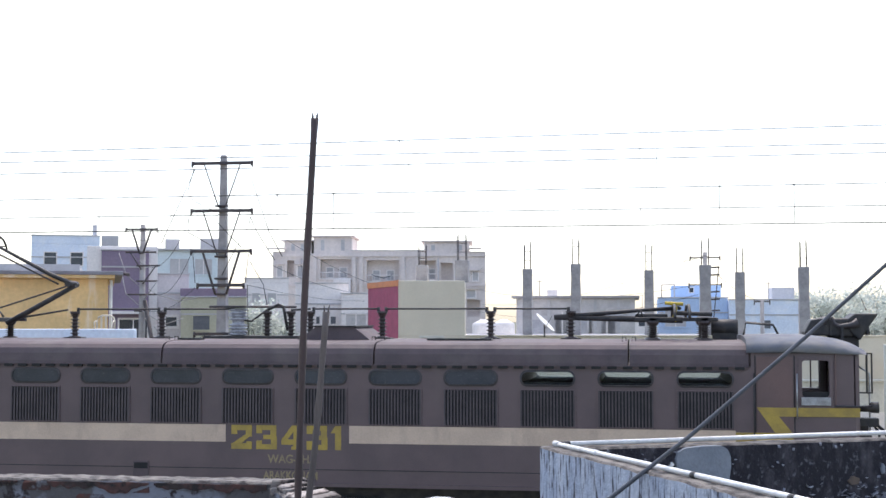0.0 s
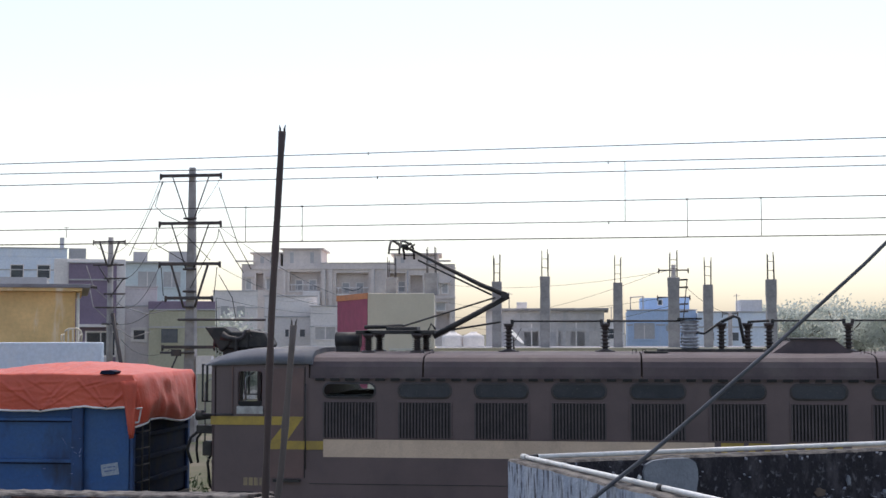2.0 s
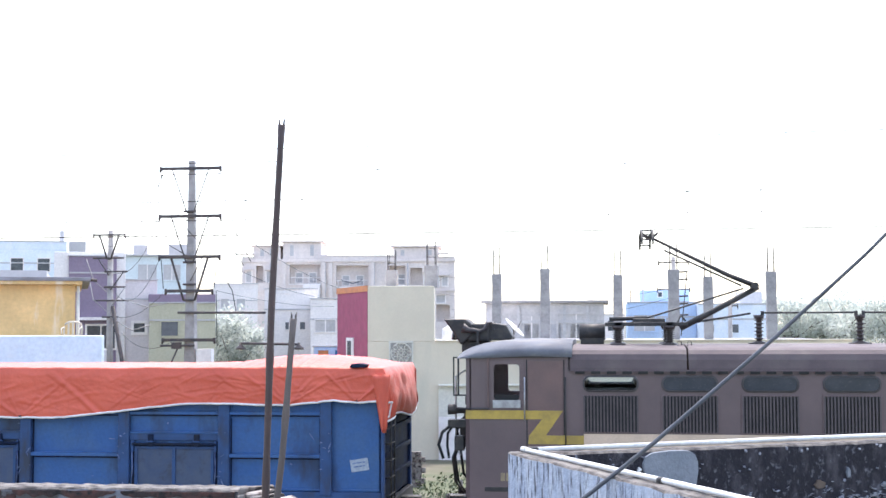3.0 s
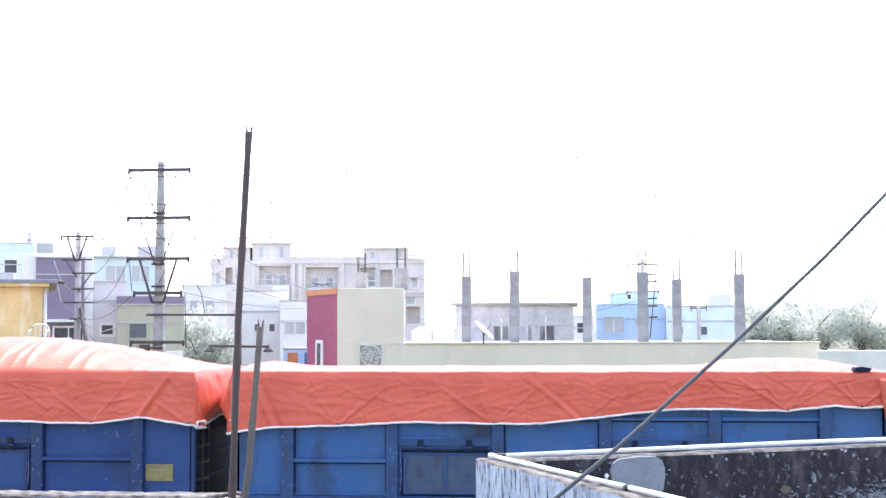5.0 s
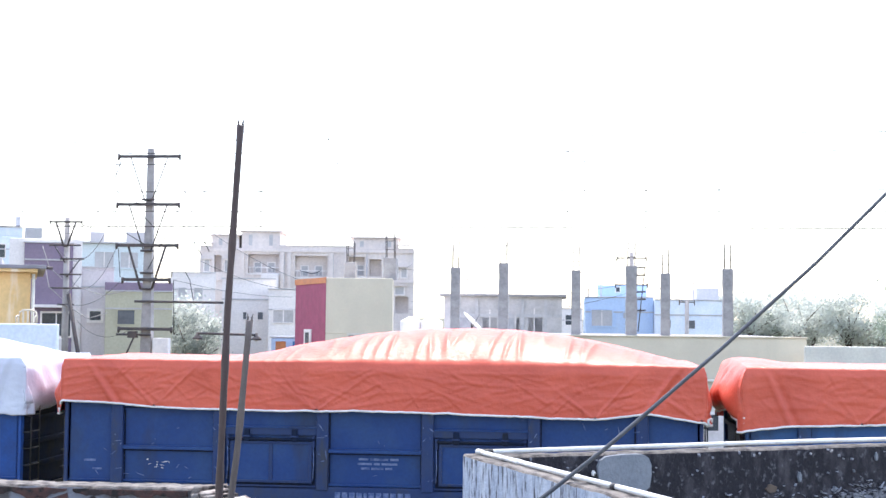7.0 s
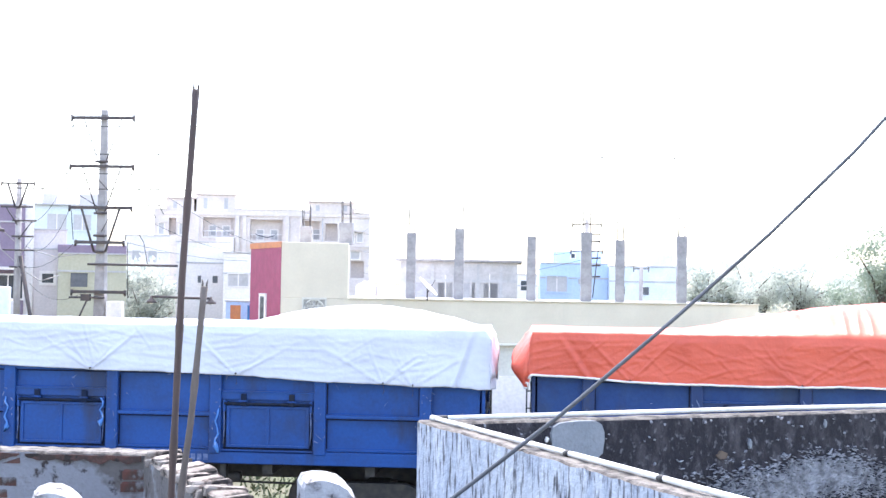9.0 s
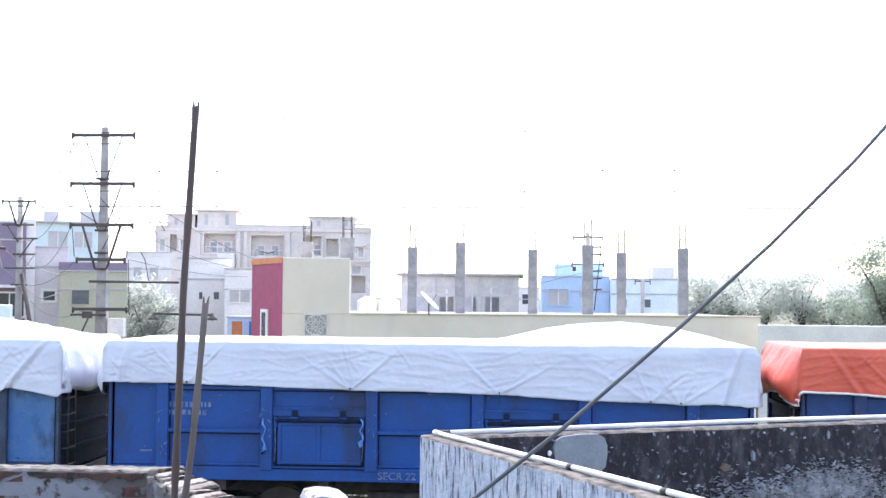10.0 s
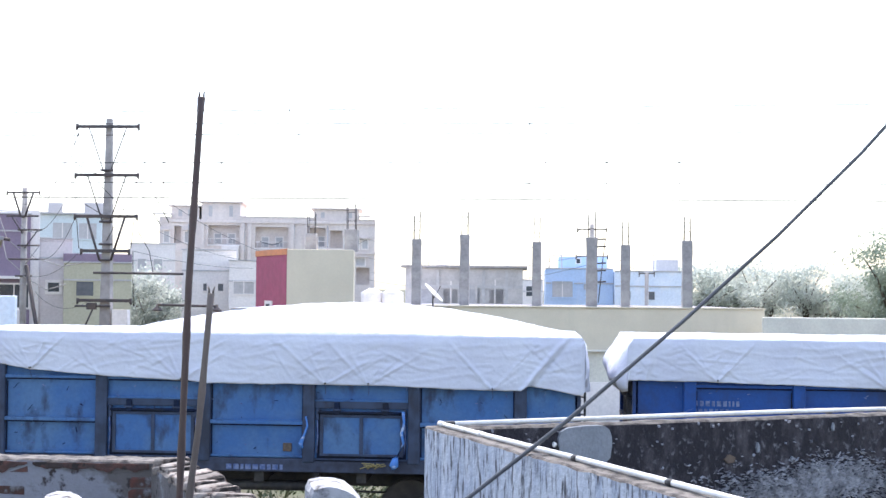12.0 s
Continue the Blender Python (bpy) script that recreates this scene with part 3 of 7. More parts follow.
            for k in range(4):
                bm.faces.new((f[k], f[(k + 1) % 4], g[(k + 1) % 4], g[k]))
    tagged(part("peeled_strip", bm, PEELED, w, "bare red-brown strip where plaster has fallen"), kind="stuff")


PEELED = material("bare_brick_face", (0.085, 0.040, 0.034), (0.040, 0.028, 0.027), 0.9, scale=8, fine=30, bump=0.7, dirt=(0.018, 0.015, 0.015), dirt_at=(0.52, 0.62), dirt_scale=14)
near_left_wall()


def masonry_post(x, y, top, w, turn, label):
    """The rounded end of an old parapet: a thick slab with one shoulder worn round."""
    rng = random.Random(int(w * 1000))
    out = [(-w, GROUND_Z - 0.1 - top), (-w, -0.05), (-w * 0.9, -0.012), (-w * 0.5, 0.0), (0.0, -0.004), (w * 0.35, -0.022), (w * 0.62, -0.055), (w * 0.84, -0.10), (w * 0.97, -0.16), (w, -0.24), (w, GROUND_Z - 0.1 - top)]
    bm = bmesh.new()
    rows = []
    for k in range(9):
        v = -0.17 + 0.34 * k / 8
        e = 0.012 if k in (0, 8) else 0
        rows.append([bm.verts.new((px + rng.uniform(-.004, .004) - math.copysign(e, px), v, pz - e + rng.uniform(-.006, .006))) for px, pz in out])
    for a, b in zip(rows, rows[1:]):
        for i in range(len(out)):
            bm.faces.new((a[i], a[(i + 1) % len(out)], b[(i + 1) % len(out)], b[i]))
    bm.faces.new(rows[0])
    bm.faces.new(rows[-1][::-1])
    ob = part("masonry_post", bm, WASH_POST)
    ob.matrix_basis = pose(x, y, top, 0, 0, turn)
    tagged(ob, label, "masonry post", "masonry posts")


WASH_POST = material("whitewash_post", (0.43, 0.435, 0.455), (0.28, 0.28, 0.295), 0.9, scale=7, fine=30, bump=0.6,
                     dirt=(0.075, 0.07, 0.068), dirt_at=(0.52, 0.62), dirt_scale=11)
masonry_post(-1.085, 7.6, 3.115, 0.165, 14, "rounded whitewashed masonry parapet end with mould stains")
masonry_post(-2.69, 7.7, 2.985, 0.15, 14, "low rounded whitewashed masonry parapet end")


def bamboo(way, r, mat, label, seed):
    """A culm along the corners of way, with its nodes and a split tip."""
    rng = random.Random(seed)
    way = [Vector(p) for p in way]
    p1 = way[-1]
    pts, rs = [], []
    n = 48
    for i in range(n + 1):
        t = i / n
        z = way[0].z + (p1.z - way[0].z) * t
        k = max(q for q in range(len(way) - 1) if way[q].z <= z + 1e-6)
        a, b = way[k], way[k + 1]
        p = a.lerp(b, (z - a.z) / (b.z - a.z))
        pts.append(p)
        rs.append(r * (1.12 - 0.22 * t) * (1.0 + (0.20 if i % 5 == 3 else 0) + rng.uniform(-.05, .05)))
    pole = thing("bamboo_pole", pose(0, 0, 0), label, "pole", "bamboo poles")
    bars("culm", mat, pole, (pts, rs), n=10)
    d = (p1 - way[-2]).normalized()
    for s in (-1, 1):
        b = p1 + Vector((s * r * 0.62, 0, 0))
        bars("split_tip", mat, pole, ([b - d * 0.03, b + d * 0.015, b + d * 0.035 + Vector((s * 0.005, 0, 0))], [r * 0.34, r * 0.30, r * 0.1]), n=6)


bamboo([(-1.90, 6.8, GROUND_Z), (-1.786, 6.8, 3.16), (-1.755, 6.8, 4.25), (-1.704, 6.8, 5.215)], 0.019, BAMBOO, "tall dark brown bamboo pole with a split tip", 1)
bamboo([(-2.0, 6.72, GROUND_Z), (-1.712, 6.72, 3.17), (-1.672, 6.72, 3.5), (-1.617, 6.72, 4.19)], 0.0175, BAMBOO_G, "shorter grey-brown bamboo pole leaning beside the tall one", 2)

cable_thing = bars("cable", CABLE_M, None, ([(-2.2, 7, 1.75), (-0.9, 7, 2.66), (-0.33, 7, 3.10), (0.23, 7, 3.55), (0.82, 7, 4.07), (1.3, 7, 4.515), (1.73, 7, 4.95), (1.89, 7, 5.13), (2.6, 7, 6.0), (4.5, 7.2, 8.6)],
                           [0.0125, 0.0125, 0.012, 0.0115, 0.0105, 0.0095, 0.0095, 0.009, 0.009, 0.009]), n=10)
tagged(cable_thing, "grey service cable slung across the yard", "cable")

# ---- overhead wires of the railway ----


def overhead():
    def run(name, label, y, z0, z1, r, sag=0.0):
        pts = []
        for i in range(41):
            x = -60 + 3 * i
            t = (x + 11.05) / 15.8
            pts.append((x, y, z0 + (z1 - z0) * t + sag * ((x + 3) / 30) ** 2))
        return tagged(bars(name, WIRE_M, None, (pts, r), n=6), label, "wire", "railway overhead wires")
    c = run("contact_wire", "copper contact wire above the track", TRACK_Y, 5.77, 5.79, 0.0105)
    run("overhead_wire", "thin overhead line wire", TRACK_Y + 0.02, 6.04, 6.08, 0.0088)
    run("catenary_wire", "stranded catenary wire above the contact wire", TRACK_Y, 6.38, 6.46, 0.0088)
    run("overhead_wire", "thin overhead line wire", TRACK_Y + 0.1, 6.88, 6.99, 0.0088)
    run("overhead_wire", "thin overhead line wire", TRACK_Y + 0.05, 7.09, 7.14, 0.0088)
    run("overhead_wire", "thin overhead line wire", TRACK_Y, 7.27, 7.45, 0.0088)
    for x in (-19.6, -15.2, -6.49, -5.45, 1.35, 2.60, 7.5, 12.4):
        t = (x + 11.05) / 15.8
        d = bars("dropper", WIRE_M, None, ([(x, TRACK_Y, 5.77 + 0.02 * t), (x, TRACK_Y, 6.38 + 0.08 * t)], 0.0065), n=6)
        tagged(d, "thin dropper wire between catenary and contact wire", "wire", "droppers")
        bars("clip", BLACK, d, ([(x - 0.02, TRACK_Y, 6.38 + 0.08 * t), (x + 0.02, TRACK_Y, 6.38 + 0.08 * t)], 0.016), n=6)
    ld = bars("dropper", WIRE_M, None, ([(0.29, TRACK_Y + 0.05, 7.12), (0.285, TRACK_Y + 0.03, 6.07)], 0.0065), n=6)
    tagged(ld, "thin dropper wire between two overhead wires", "wire", "droppers")
    for x, y, z0, z1 in ((-4.25, 0, 7.27, 7.45), (-4.1, 0.1, 6.88, 6.99), (0.0, 0.05, 7.09, 7.14), (0.0, 0.02, 6.04, 6.08)):
        z = z0 + (z1 - z0) * (x + 11.05) / 15.8
        k = bars("wire_clamp", BLACK, None, ([(x, TRACK_Y + y, z - 0.04), (x, TRACK_Y + y, z + 0.02)], 0.010), n=6)
        tagged(k, "small dark clamp on an overhead wire", "clamp", "wire clamps")


overhead()

# ---- locomotive ----
MID = -5.9       # the middle of the engine along the train at the start


def insulator(bm, x, y, z0, z1, r=0.075, n=6):
    h = z1 - z0
    pts, rs = [], []
    pts += [(x, y, z0), (x, y, z0 + 0.04)]
    rs += [r * 1.5, r * 1.3]
    for i in range(n):
        a = z0 + 0.06 + (h - 0.12) * i / n
        s = (h - 0.12) / n
        pts += [(x, y, a), (x, y, a + s * 0.45), (x, y, a + s * 0.55), (x, y, a + s * 0.9)]
        rs += [r * 0.5, r * 0.6, r * 1.05, r * 0.55]
    pts += [(x, y, z1 - 0.06), (x, y, z1)]
    rs += [r * 0.9, r * 1.1]
    tube(bm, pts, rs, 12)


def body_section(bm, x0, x1, prof):
    """prof: y, z from the near foot over the roof to the far foot."""
    a = [bm.verts.new((x0, y, z)) for y, z in prof]
    b = [bm.verts.new((x1, y, z)) for y, z in prof]
    for i in range(len(prof) - 1):
        bm.faces.new((a[i], b[i], b[i + 1], a[i + 1])).smooth = False
    bm.faces.new(a)
    bm.faces.new(b[::-1])


def wheelset(parent, x, r, z):
    ob = new("wheelset")
    ob.parent = parent
    ob.matrix_basis = pose(x, 0, z)
    for s in (-1, 1):
        bm = bmesh.new()
        y = 0.84 * s
        tube(bm, [(0, y - 0.065, 0), (0, y + 0.065, 0)], r, 28)
        tube(bm, [(0, y - 0.085 * s, 0), (0, y - 0.060 * s, 0)], r + 0.03, 28)
        tube(bm, [(0, y + 0.05 * s, 0), (0, y + 0.16 * s, 0)], [0.14, 0.12], 12)
        for k in range(6):
            a = k * math.pi / 3
            tube(bm, [(0.3 * r / 0.5 * math.cos(a), y + 0.06 * s, 0.3 * r / 0.5 * math.sin(a)), (0.3 * r / 0.5 * math.cos(a), y + 0.075 * s, 0.3 * r / 0.5 * math.sin(a))], 0.05, 8)
        part("wheel", bm, WHEEL_M, ob)
    bars("axle", WHEEL_M, ob, ([(0, -0.85, 0), (0, 0.85, 0)], 0.09), n=10)
    WHEELS.append((ob, x, z, r))
    return ob


WHEELS = []


def make_loco():
    L = thing("locomotive", pose(MID, TRACK_Y, 0), "dusty maroon-brown electric freight locomotive with a cream stripe", "locomotive")
    half = 9.30
    w = 1.55
    # main body between the cabs
    roof = [(-w - 0.02, 3.40), (-w - 0.02, 3.45), (-1.555, 3.58), (-1.52, 3.67), (-1.45, 3.735), (-1.32, 3.77), (-1.0, 3.79), (-0.5, 3.81)]
    bm = bmesh.new()
    x_in = 7.62
    clear = (0, 9, 10, 11)      # windows that one can see through
    cuts = [(-13.27 - MID + 1.258 * i + 0.015, -13.27 - MID + 1.258 * i + 0.855) for i in clear]
    xs = [-x_in] + [x for c in cuts for x in c] + [x_in]
    box(bm, -x_in, x_in, -w, w, 1.40, 3.092)
    part("lower_body", bm, LOCO_BROWN, L, "maroon-brown painted steel side with road dust")
    boxes("upper_body", LOCO_BROWN, L, (-x_in, x_in, -w, w, 3.298, 3.40))
    for a, b in zip(xs[::2], xs[1::2]):
        boxes("window_pier", LOCO_BROWN, L, (a, b, -w, w, 3.092, 3.298))
    rp = roof + [(-y, z) for y, z in roof[::-1]]
    for a, b in ((-7.58, -5.72), (-5.69, -2.17), (-2.14, 1.50), (1.53, 5.68), (5.71, 7.58)):
        bm = bmesh.new()
        body_section(bm, a, b, rp)
        part("roof_panel", bm, LOCO_ROOF, L, "rounded roof hatch section")
    # gutter with its row of clips
    for s in (-1, 1):
        gt = boxes("gutter", LOCO_ROOF, L, (-7.58, 7.58, min(s * w, s * (w + 0.04)), max(s * w, s * (w + 0.04)), 3.39, 3.412))
        bm = bmesh.new()
        for i in range(60):
            x = -7.5 + 0.252 * i
            box(bm, x, x + 0.15, min(s * w, s * (w + 0.048)), max(s * w, s * (w + 0.048)), 3.352, 3.396)
        tagged(part("gutter_clip", bm, INK, gt, "row of black gutter clips"), kind="stuff")
    # lower skirt edge, inspection lids
    boxes("sole_bar", LOCO_BROWN, L, (-7.62, 7.62, -w - 0.02, -w + 0.1, 1.38, 1.44), (-7.62, 7.62, w - 0.1, w + 0.02, 1.38, 1.44))
    lid = boxes("access_lid", LOCO_ROOF, L, (-2.64, -2.36, -w - 0.018, -w + 0.05, 1.45, 1.76), label="small brown access lid with a dark slot", bevel=0.006)
    boxes("lid_slot", INK, lid, (-2.62, -2.38, -w - 0.022, -w - 0.016, 1.635, 1.735))
    boxes("underframe", BLACK, L, (-8.9, 8.9, -1.25, 1.25, 0.95, 1.25), (-7.6, 7.6, -1.3, 1.3, 1.25, 1.40))
    boxes("equipment_box", BLACK, L, (-1.6, 1.6, -1.35, 1.35, 0.45, 1.2), bevel=0.03)
    # windows and louvres
    for i in range(12):
        x0 = -13.27 - MID + 1.258 * i
        x1 = x0 + 0.87
        for s in (-1, 1):
            y = s * w
            bm = bmesh.new()
            for k in range(17):
                xx = x0 + 0.01 + k * (0.85 / 16)
                prism(bm, [(xx - 0.013, 2.425), (xx + 0.013, 2.425), (xx + 0.013, 2.995), (xx - 0.013, 2.995)], y + s * 0.004, y + s * 0.03)
            lv = part("louvre_panel", bm, SLAT_M, L, "dark vertical-slatted air intake")
            boxes("intake_back", INK, lv, (x0, x1, min(y, y + s * 0.005), max(y, y + s * 0.005), 2.42, 3.0))
            bm = bmesh.new()
            for a, b, c, d in ((x0 - 0.02, x1 + 0.02, 3.0, 3.015), (x0 - 0.02, x1 + 0.02, 2.405, 2.42), (x0 - 0.02, x0, 2.42, 3.0), (x1, x1 + 0.02, 2.42, 3.0)):
                box(bm, a, b, min(y, y + s * 0.02), max(y, y + s * 0.02), c, d)
            part("frame", bm, LOCO_BROWN, lv)
            bm = bmesh.new()
            prism(bm, rounded(x0 + 0.01, x1 - 0.01, 3.085, 3.305, 0.10, 5), y - s * 0.02, y + s * 0.005)
            wn_ = part("window", bm, GLASS if i in clear else DARK_GLASS, L, "rounded dark side window")
            wn_.visible_shadow = i not in clear
            bm = bmesh.new()
            ro, ri = rounded(x0 - 0.015, x1 + 0.015, 3.06, 3.33, 0.12, 5), rounded(x0 + 0.015, x1 - 0.015, 3.09, 3.30, 0.095, 5)
            vs = [[bm.verts.new((p[0], y + s * d, p[1])) for p in q] for q, d in ((ro, 0.0), (ro, 0.012), (ri, 0.02), (ri, 0.0))]
            for a, b in zip(vs, vs[1:]):
                for k in range(len(ro)):
                    bm.faces.new((a[k], a[(k + 1) % len(ro)], b[(k + 1) % len(ro)], b[k]))
            part("rubber_seal", bm, LOUVRE_M, wn_)
    # Added black boxes darken the inside behind the clear windows and narrow the slit.
    for a, b in cuts:
        boxes("window_lining", INK, L, (a, b, -w + 0.05, -w + 0.45, 3.088, 3.125), (a, b, -w + 0.45, w - 0.05, 3.088, 3.097))
    # cream stripe and number
    for a, b in ((-13.27, -6.92), (-4.80, 1.47)):
        boxes("stripe", CREAM, L, (a - MID, b - MID, -w - 0.004, -w + 0.01, 2.10, 2.39), (a - MID, b - MID, w - 0.01, w + 0.004, 2.10, 2.39), label="dusty cream painted band")
    boxes("weld_seam", BLACK, L, (-7.6, 7.6, -w - 0.005, -w + 0.01, 1.655, 1.667))
    glyphs = {"2": [(0, 1, .78, 1), (0, .28, .62, 1), (.70, 1, .52, 1), (0, 1, 0, .24), (.74, 1, 0, .32), [(.66, .60), (1, .60), (.44, .20), (0, .20)]],
              "3": [(0, .95, .80, 1), (.68, .97, .5, 1), (.34, .9, .42, .60), (.71, 1, 0, .52), (0, 1, 0, .21), (0, .28, .66, 1), (0, .28, 0, .36)],
              "4": [(.58, .85, 0, 1), (0, 1, .20, .42), (.48, .98, 0, .13), [(0, .40), (.50, 1), (.80, 1), (.28, .40)]],
              "1": [(.38, .92, 0, 1), [(0, .70), (.38, 1), (.40, .70)]]}
    x = -6.82 - MID
    for ch in "23431":
        bm = bmesh.new()
        gw = 0.19 if ch == "1" else 0.355
        for lay, g in enumerate(glyphs[ch]):
            out = [(g[0], g[2]), (g[1], g[2]), (g[1], g[3]), (g[0], g[3])] if isinstance(g, tuple) else g
            prism(bm, [(x + p * gw, 1.985 + q * 0.40) for p, q in out], -w - 0.004 - 0.0012 * lay, -w + 0.002)
        x += gw + (0.055 if ch == "3" and x > -5.7 - MID else 0.078)
        part("running_number", bm, YELLOW, L, "faded yellow painted digit")
    lettering("class_mark", "WAG-5HA", 0.145, 0.84, FADED, L, pose(-6.19 - MID, -w - 0.002, 1.757), 0.02)
    lettering("shed_mark", "ARAKKONAM", 0.14, 0.93, FADED, L, pose(-6.264 - MID, -w - 0.002, 1.488), 0.02)
    # cabs, front and rear alike
    for d in (-1, 1):
        c = new("cab")
        c.parent = L
        c.matrix_basis = pose(0, 0, 0, 0, 0, 0 if d > 0 else 180)
        n = -d      # the side that the yard sees
        prof = [(7.62, 1.25), (9.22, 1.25), (9.30, 1.4), (9.30, 2.75), (9.26, 3.45), (9.10, 3.64), (7.62, 3.64)]
        for s in (-1, 1):
            y = s * w
            # side sheet, cut round the cab window
            wx0, wx1, wz0, wz1 = 8.40, 8.83 if s == n or d < 0 else 9.06, 2.92, 3.51
            bm = bmesh.new()
            ring_panel(bm, (7.62, 9.22, 1.25, 3.64), (wx0, wx1, wz0, wz1), y, y - s * 0.06)
            part("cab_side", bm, LOCO_BROWN, c)
            bm = bmesh.new()
            ro, ri = rounded(wx0 - 0.05, wx1 + 0.05, wz0 - 0.05, wz1 + 0.05, 0.03, 5), rounded(wx0 + 0.006, wx1 - 0.006, wz0 + 0.006, wz1 - 0.006, 0.05, 5)
            vs = [[bm.verts.new((p[0], y + s * e, p[1])) for p in q] for q, e in ((ro, 0.001), (ro, 0.014), (ri, 0.014), (ri, -0.03), (ro, 0.001))]
            for a, b in zip(vs, vs[1:]):
                for k in range(len(ro)):
                    bm.faces.new((a[k], a[(k + 1) % len(ro)], b[(k + 1) % len(ro)], b[k]))
            part("window_frame", bm, LOCO_BROWN, c)
            if s == n:
                boxes("window_bar", INK, c, (wx0, wx1, min(y - s * 0.05, y - s * 0.02), max(y - s * 0.05, y - s * 0.02), wz0, wz0 + 0.09), label="dark lower edge of the lowered window")
            boxes("window_sill", ALU, c, (wx0 - 0.01, wx1 + 0.01, min(y - s * 0.05, y + s * 0.026), max(y - s * 0.05, y + s * 0.026), wz0 - 0.12, wz0 + 0.005), *[(wx0 - 0.01, wx1 + 0.01, min(y, y + s * 0.036), max(y, y + s * 0.036), wz0 - 0.115 + 0.032 * k, wz0 - 0.098 + 0.032 * k) for k in range(4)], label="pale slatted metal sill")
            # step in the side sheet before the nose, ledge over the band
            boxes("side_step", LOCO_DOOR, c, (8.905, 8.93, min(y, y + s * 0.025), max(y, y + s * 0.025), 2.80, 3.62), bevel=0.006)
            boxes("brow_strip", LOUVRE_M, c, (7.66, 8.93, min(y, y + s * 0.03), max(y, y + s * 0.03), 3.615, 3.635))
            bars("ledge", LOUVRE_M, c, ([(8.90, y + s * 0.03, 2.79), (9.30, y + s * 0.03, 2.79), (9.46, y - s * 0.12, 2.79)], 0.016), n=6, label="dark grab rail above the band")
            boxes("door_gap", INK, c, (7.675, 7.69, min(y, y + s * 0.004), max(y, y + s * 0.004), 1.75, 3.58), (8.28, 8.295, min(y, y + s * 0.004), max(y, y + s * 0.004), 1.75, 3.58))
            # nose fittings beside the windscreen
            ys = y - s * 0.22
            ms = boxes("screen_guard", BLACK, c, (9.42, 9.445, min(ys, ys - s * 0.05), max(ys, ys - s * 0.05), 2.98, 3.62), (9.50, 9.52, min(ys, ys - s * 0.05), max(ys, ys - s * 0.05), 2.98, 3.62), label="upright windscreen guard beside the nose")
            for zz in (2.98, 3.60):
                boxes("guard_bar", BLACK, ms, (9.26, 9.52, min(ys, ys - s * 0.03), max(ys, ys - s * 0.03), zz, zz + 0.022))
            bars("marker_lamp", BLACK, c, ([(9.28, ys, 2.74), (9.44, ys, 2.74), (9.50, ys, 2.76), (9.60, ys, 2.76)], [0.045, 0.05, 0.085, 0.09]), n=12)
            boxes("jumper_box", BLACK, c, (9.28, 9.61, min(ys, ys - s * 0.22), max(ys, ys - s * 0.22), 2.45, 2.59), (9.34, 9.50, min(ys, ys - s * 0.2), max(ys, ys - s * 0.2), 2.08, 2.32), bevel=0.015)
            bars("jumper_hose", INK, c, ([(9.58, ys, 2.48), (9.70, ys, 2.38), (9.76, ys, 2.18), (9.68, ys, 1.95)], 0.026), ([(9.55, ys - s * 0.1, 2.46), (9.62, ys - s * 0.1, 2.36), (9.63, ys - s * 0.1, 2.16), (9.60, ys - s * 0.1, 1.95)], 0.022), n=7)
            # door with its gaps and handrail
            dr = boxes("cab_door", LOCO_DOOR, c, (7.70, 8.27, min(y, y + s * 0.012), max(y, y + s * 0.012), 1.75, 3.56), label="maroon cab door", bevel=0.008)
            bars("handrail", ALU, dr, ([(8.32, y + s * 0.06, 2.6), (8.32, y + s * 0.06, 3.3)], 0.012))
            bars("handrail", BLACK, dr, ([(7.66, y + s * 0.06, 1.9), (7.66, y + s * 0.06, 3.3)], 0.012))
            boxes("door_step", BLACK, dr, (7.75, 8.2, min(y, y + s * 0.09), max(y, y + s * 0.09), 1.69, 1.73))
            # yellow chevron
            bm = bmesh.new()
            prism(bm, [(9.285, 2.62), (9.285, 2.76), (7.70, 2.76), (7.86, 2.62)], y - s * 0.001, y + s * 0.0165)
            prism(bm, [(7.70, 2.76), (7.93, 2.76), (8.25, 2.36), (8.27, 2.22), (8.08, 2.22)], y - s * 0.001, y + s * 0.0170)
            prism(bm, [(7.37, 2.22), (8.26, 2.22), (8.14, 2.36), (7.37, 2.36)], y - s * 0.001, y + s * 0.0165)
            part("chevron", bm, YELLOW, c, "faded yellow painted zigzag band")
            boxes("vent_slot", BLACK, c, (8.55, 8.98, min(y, y + s * 0.01), max(y, y + s * 0.01), 1.45, 1.52))
        # nose and floor
        bm = bmesh.new()
        out = [(9.22, -w), (9.30, -w + 0.12), (9.36, -0.8), (9.36, 0.8), (9.30, w - 0.12), (9.22, w)]
        lo = [bm.verts.new((x, y, 1.25)) for x, y in out]
        mi = [bm.verts.new((x, y, 2.78)) for x, y in out]
        for i in range(5):
            bm.faces.new((lo[i], lo[i + 1], mi[i + 1], mi[i]))
        part("nose_panel", bm, LOCO_BROWN, c)
        for y0, y1 in ((-w, -w + 0.22), (-0.10, 0.10), (w - 0.22, w)):
            boxes("windscreen_post", LOCO_BROWN, c, (9.20, 9.28, y0, y1, 2.78, 3.66))
        boxes("windscreen_header", LOCO_BROWN, c, (9.20, 9.27, -w + 0.2, w - 0.2, 3.50, 3.66))
        for s in (-1, 1):
            boxes("windscreen", GLASS, c, (9.225, 9.24, min(s * 0.1, s * 1.35), max(s * 0.1, s * 1.35), 2.80, 3.50)).visible_shadow = False
        boxes("bulkhead", LOCO_BROWN, c, (7.55, 7.62, -w + 0.06, w - 0.06, 1.25, 3.6))
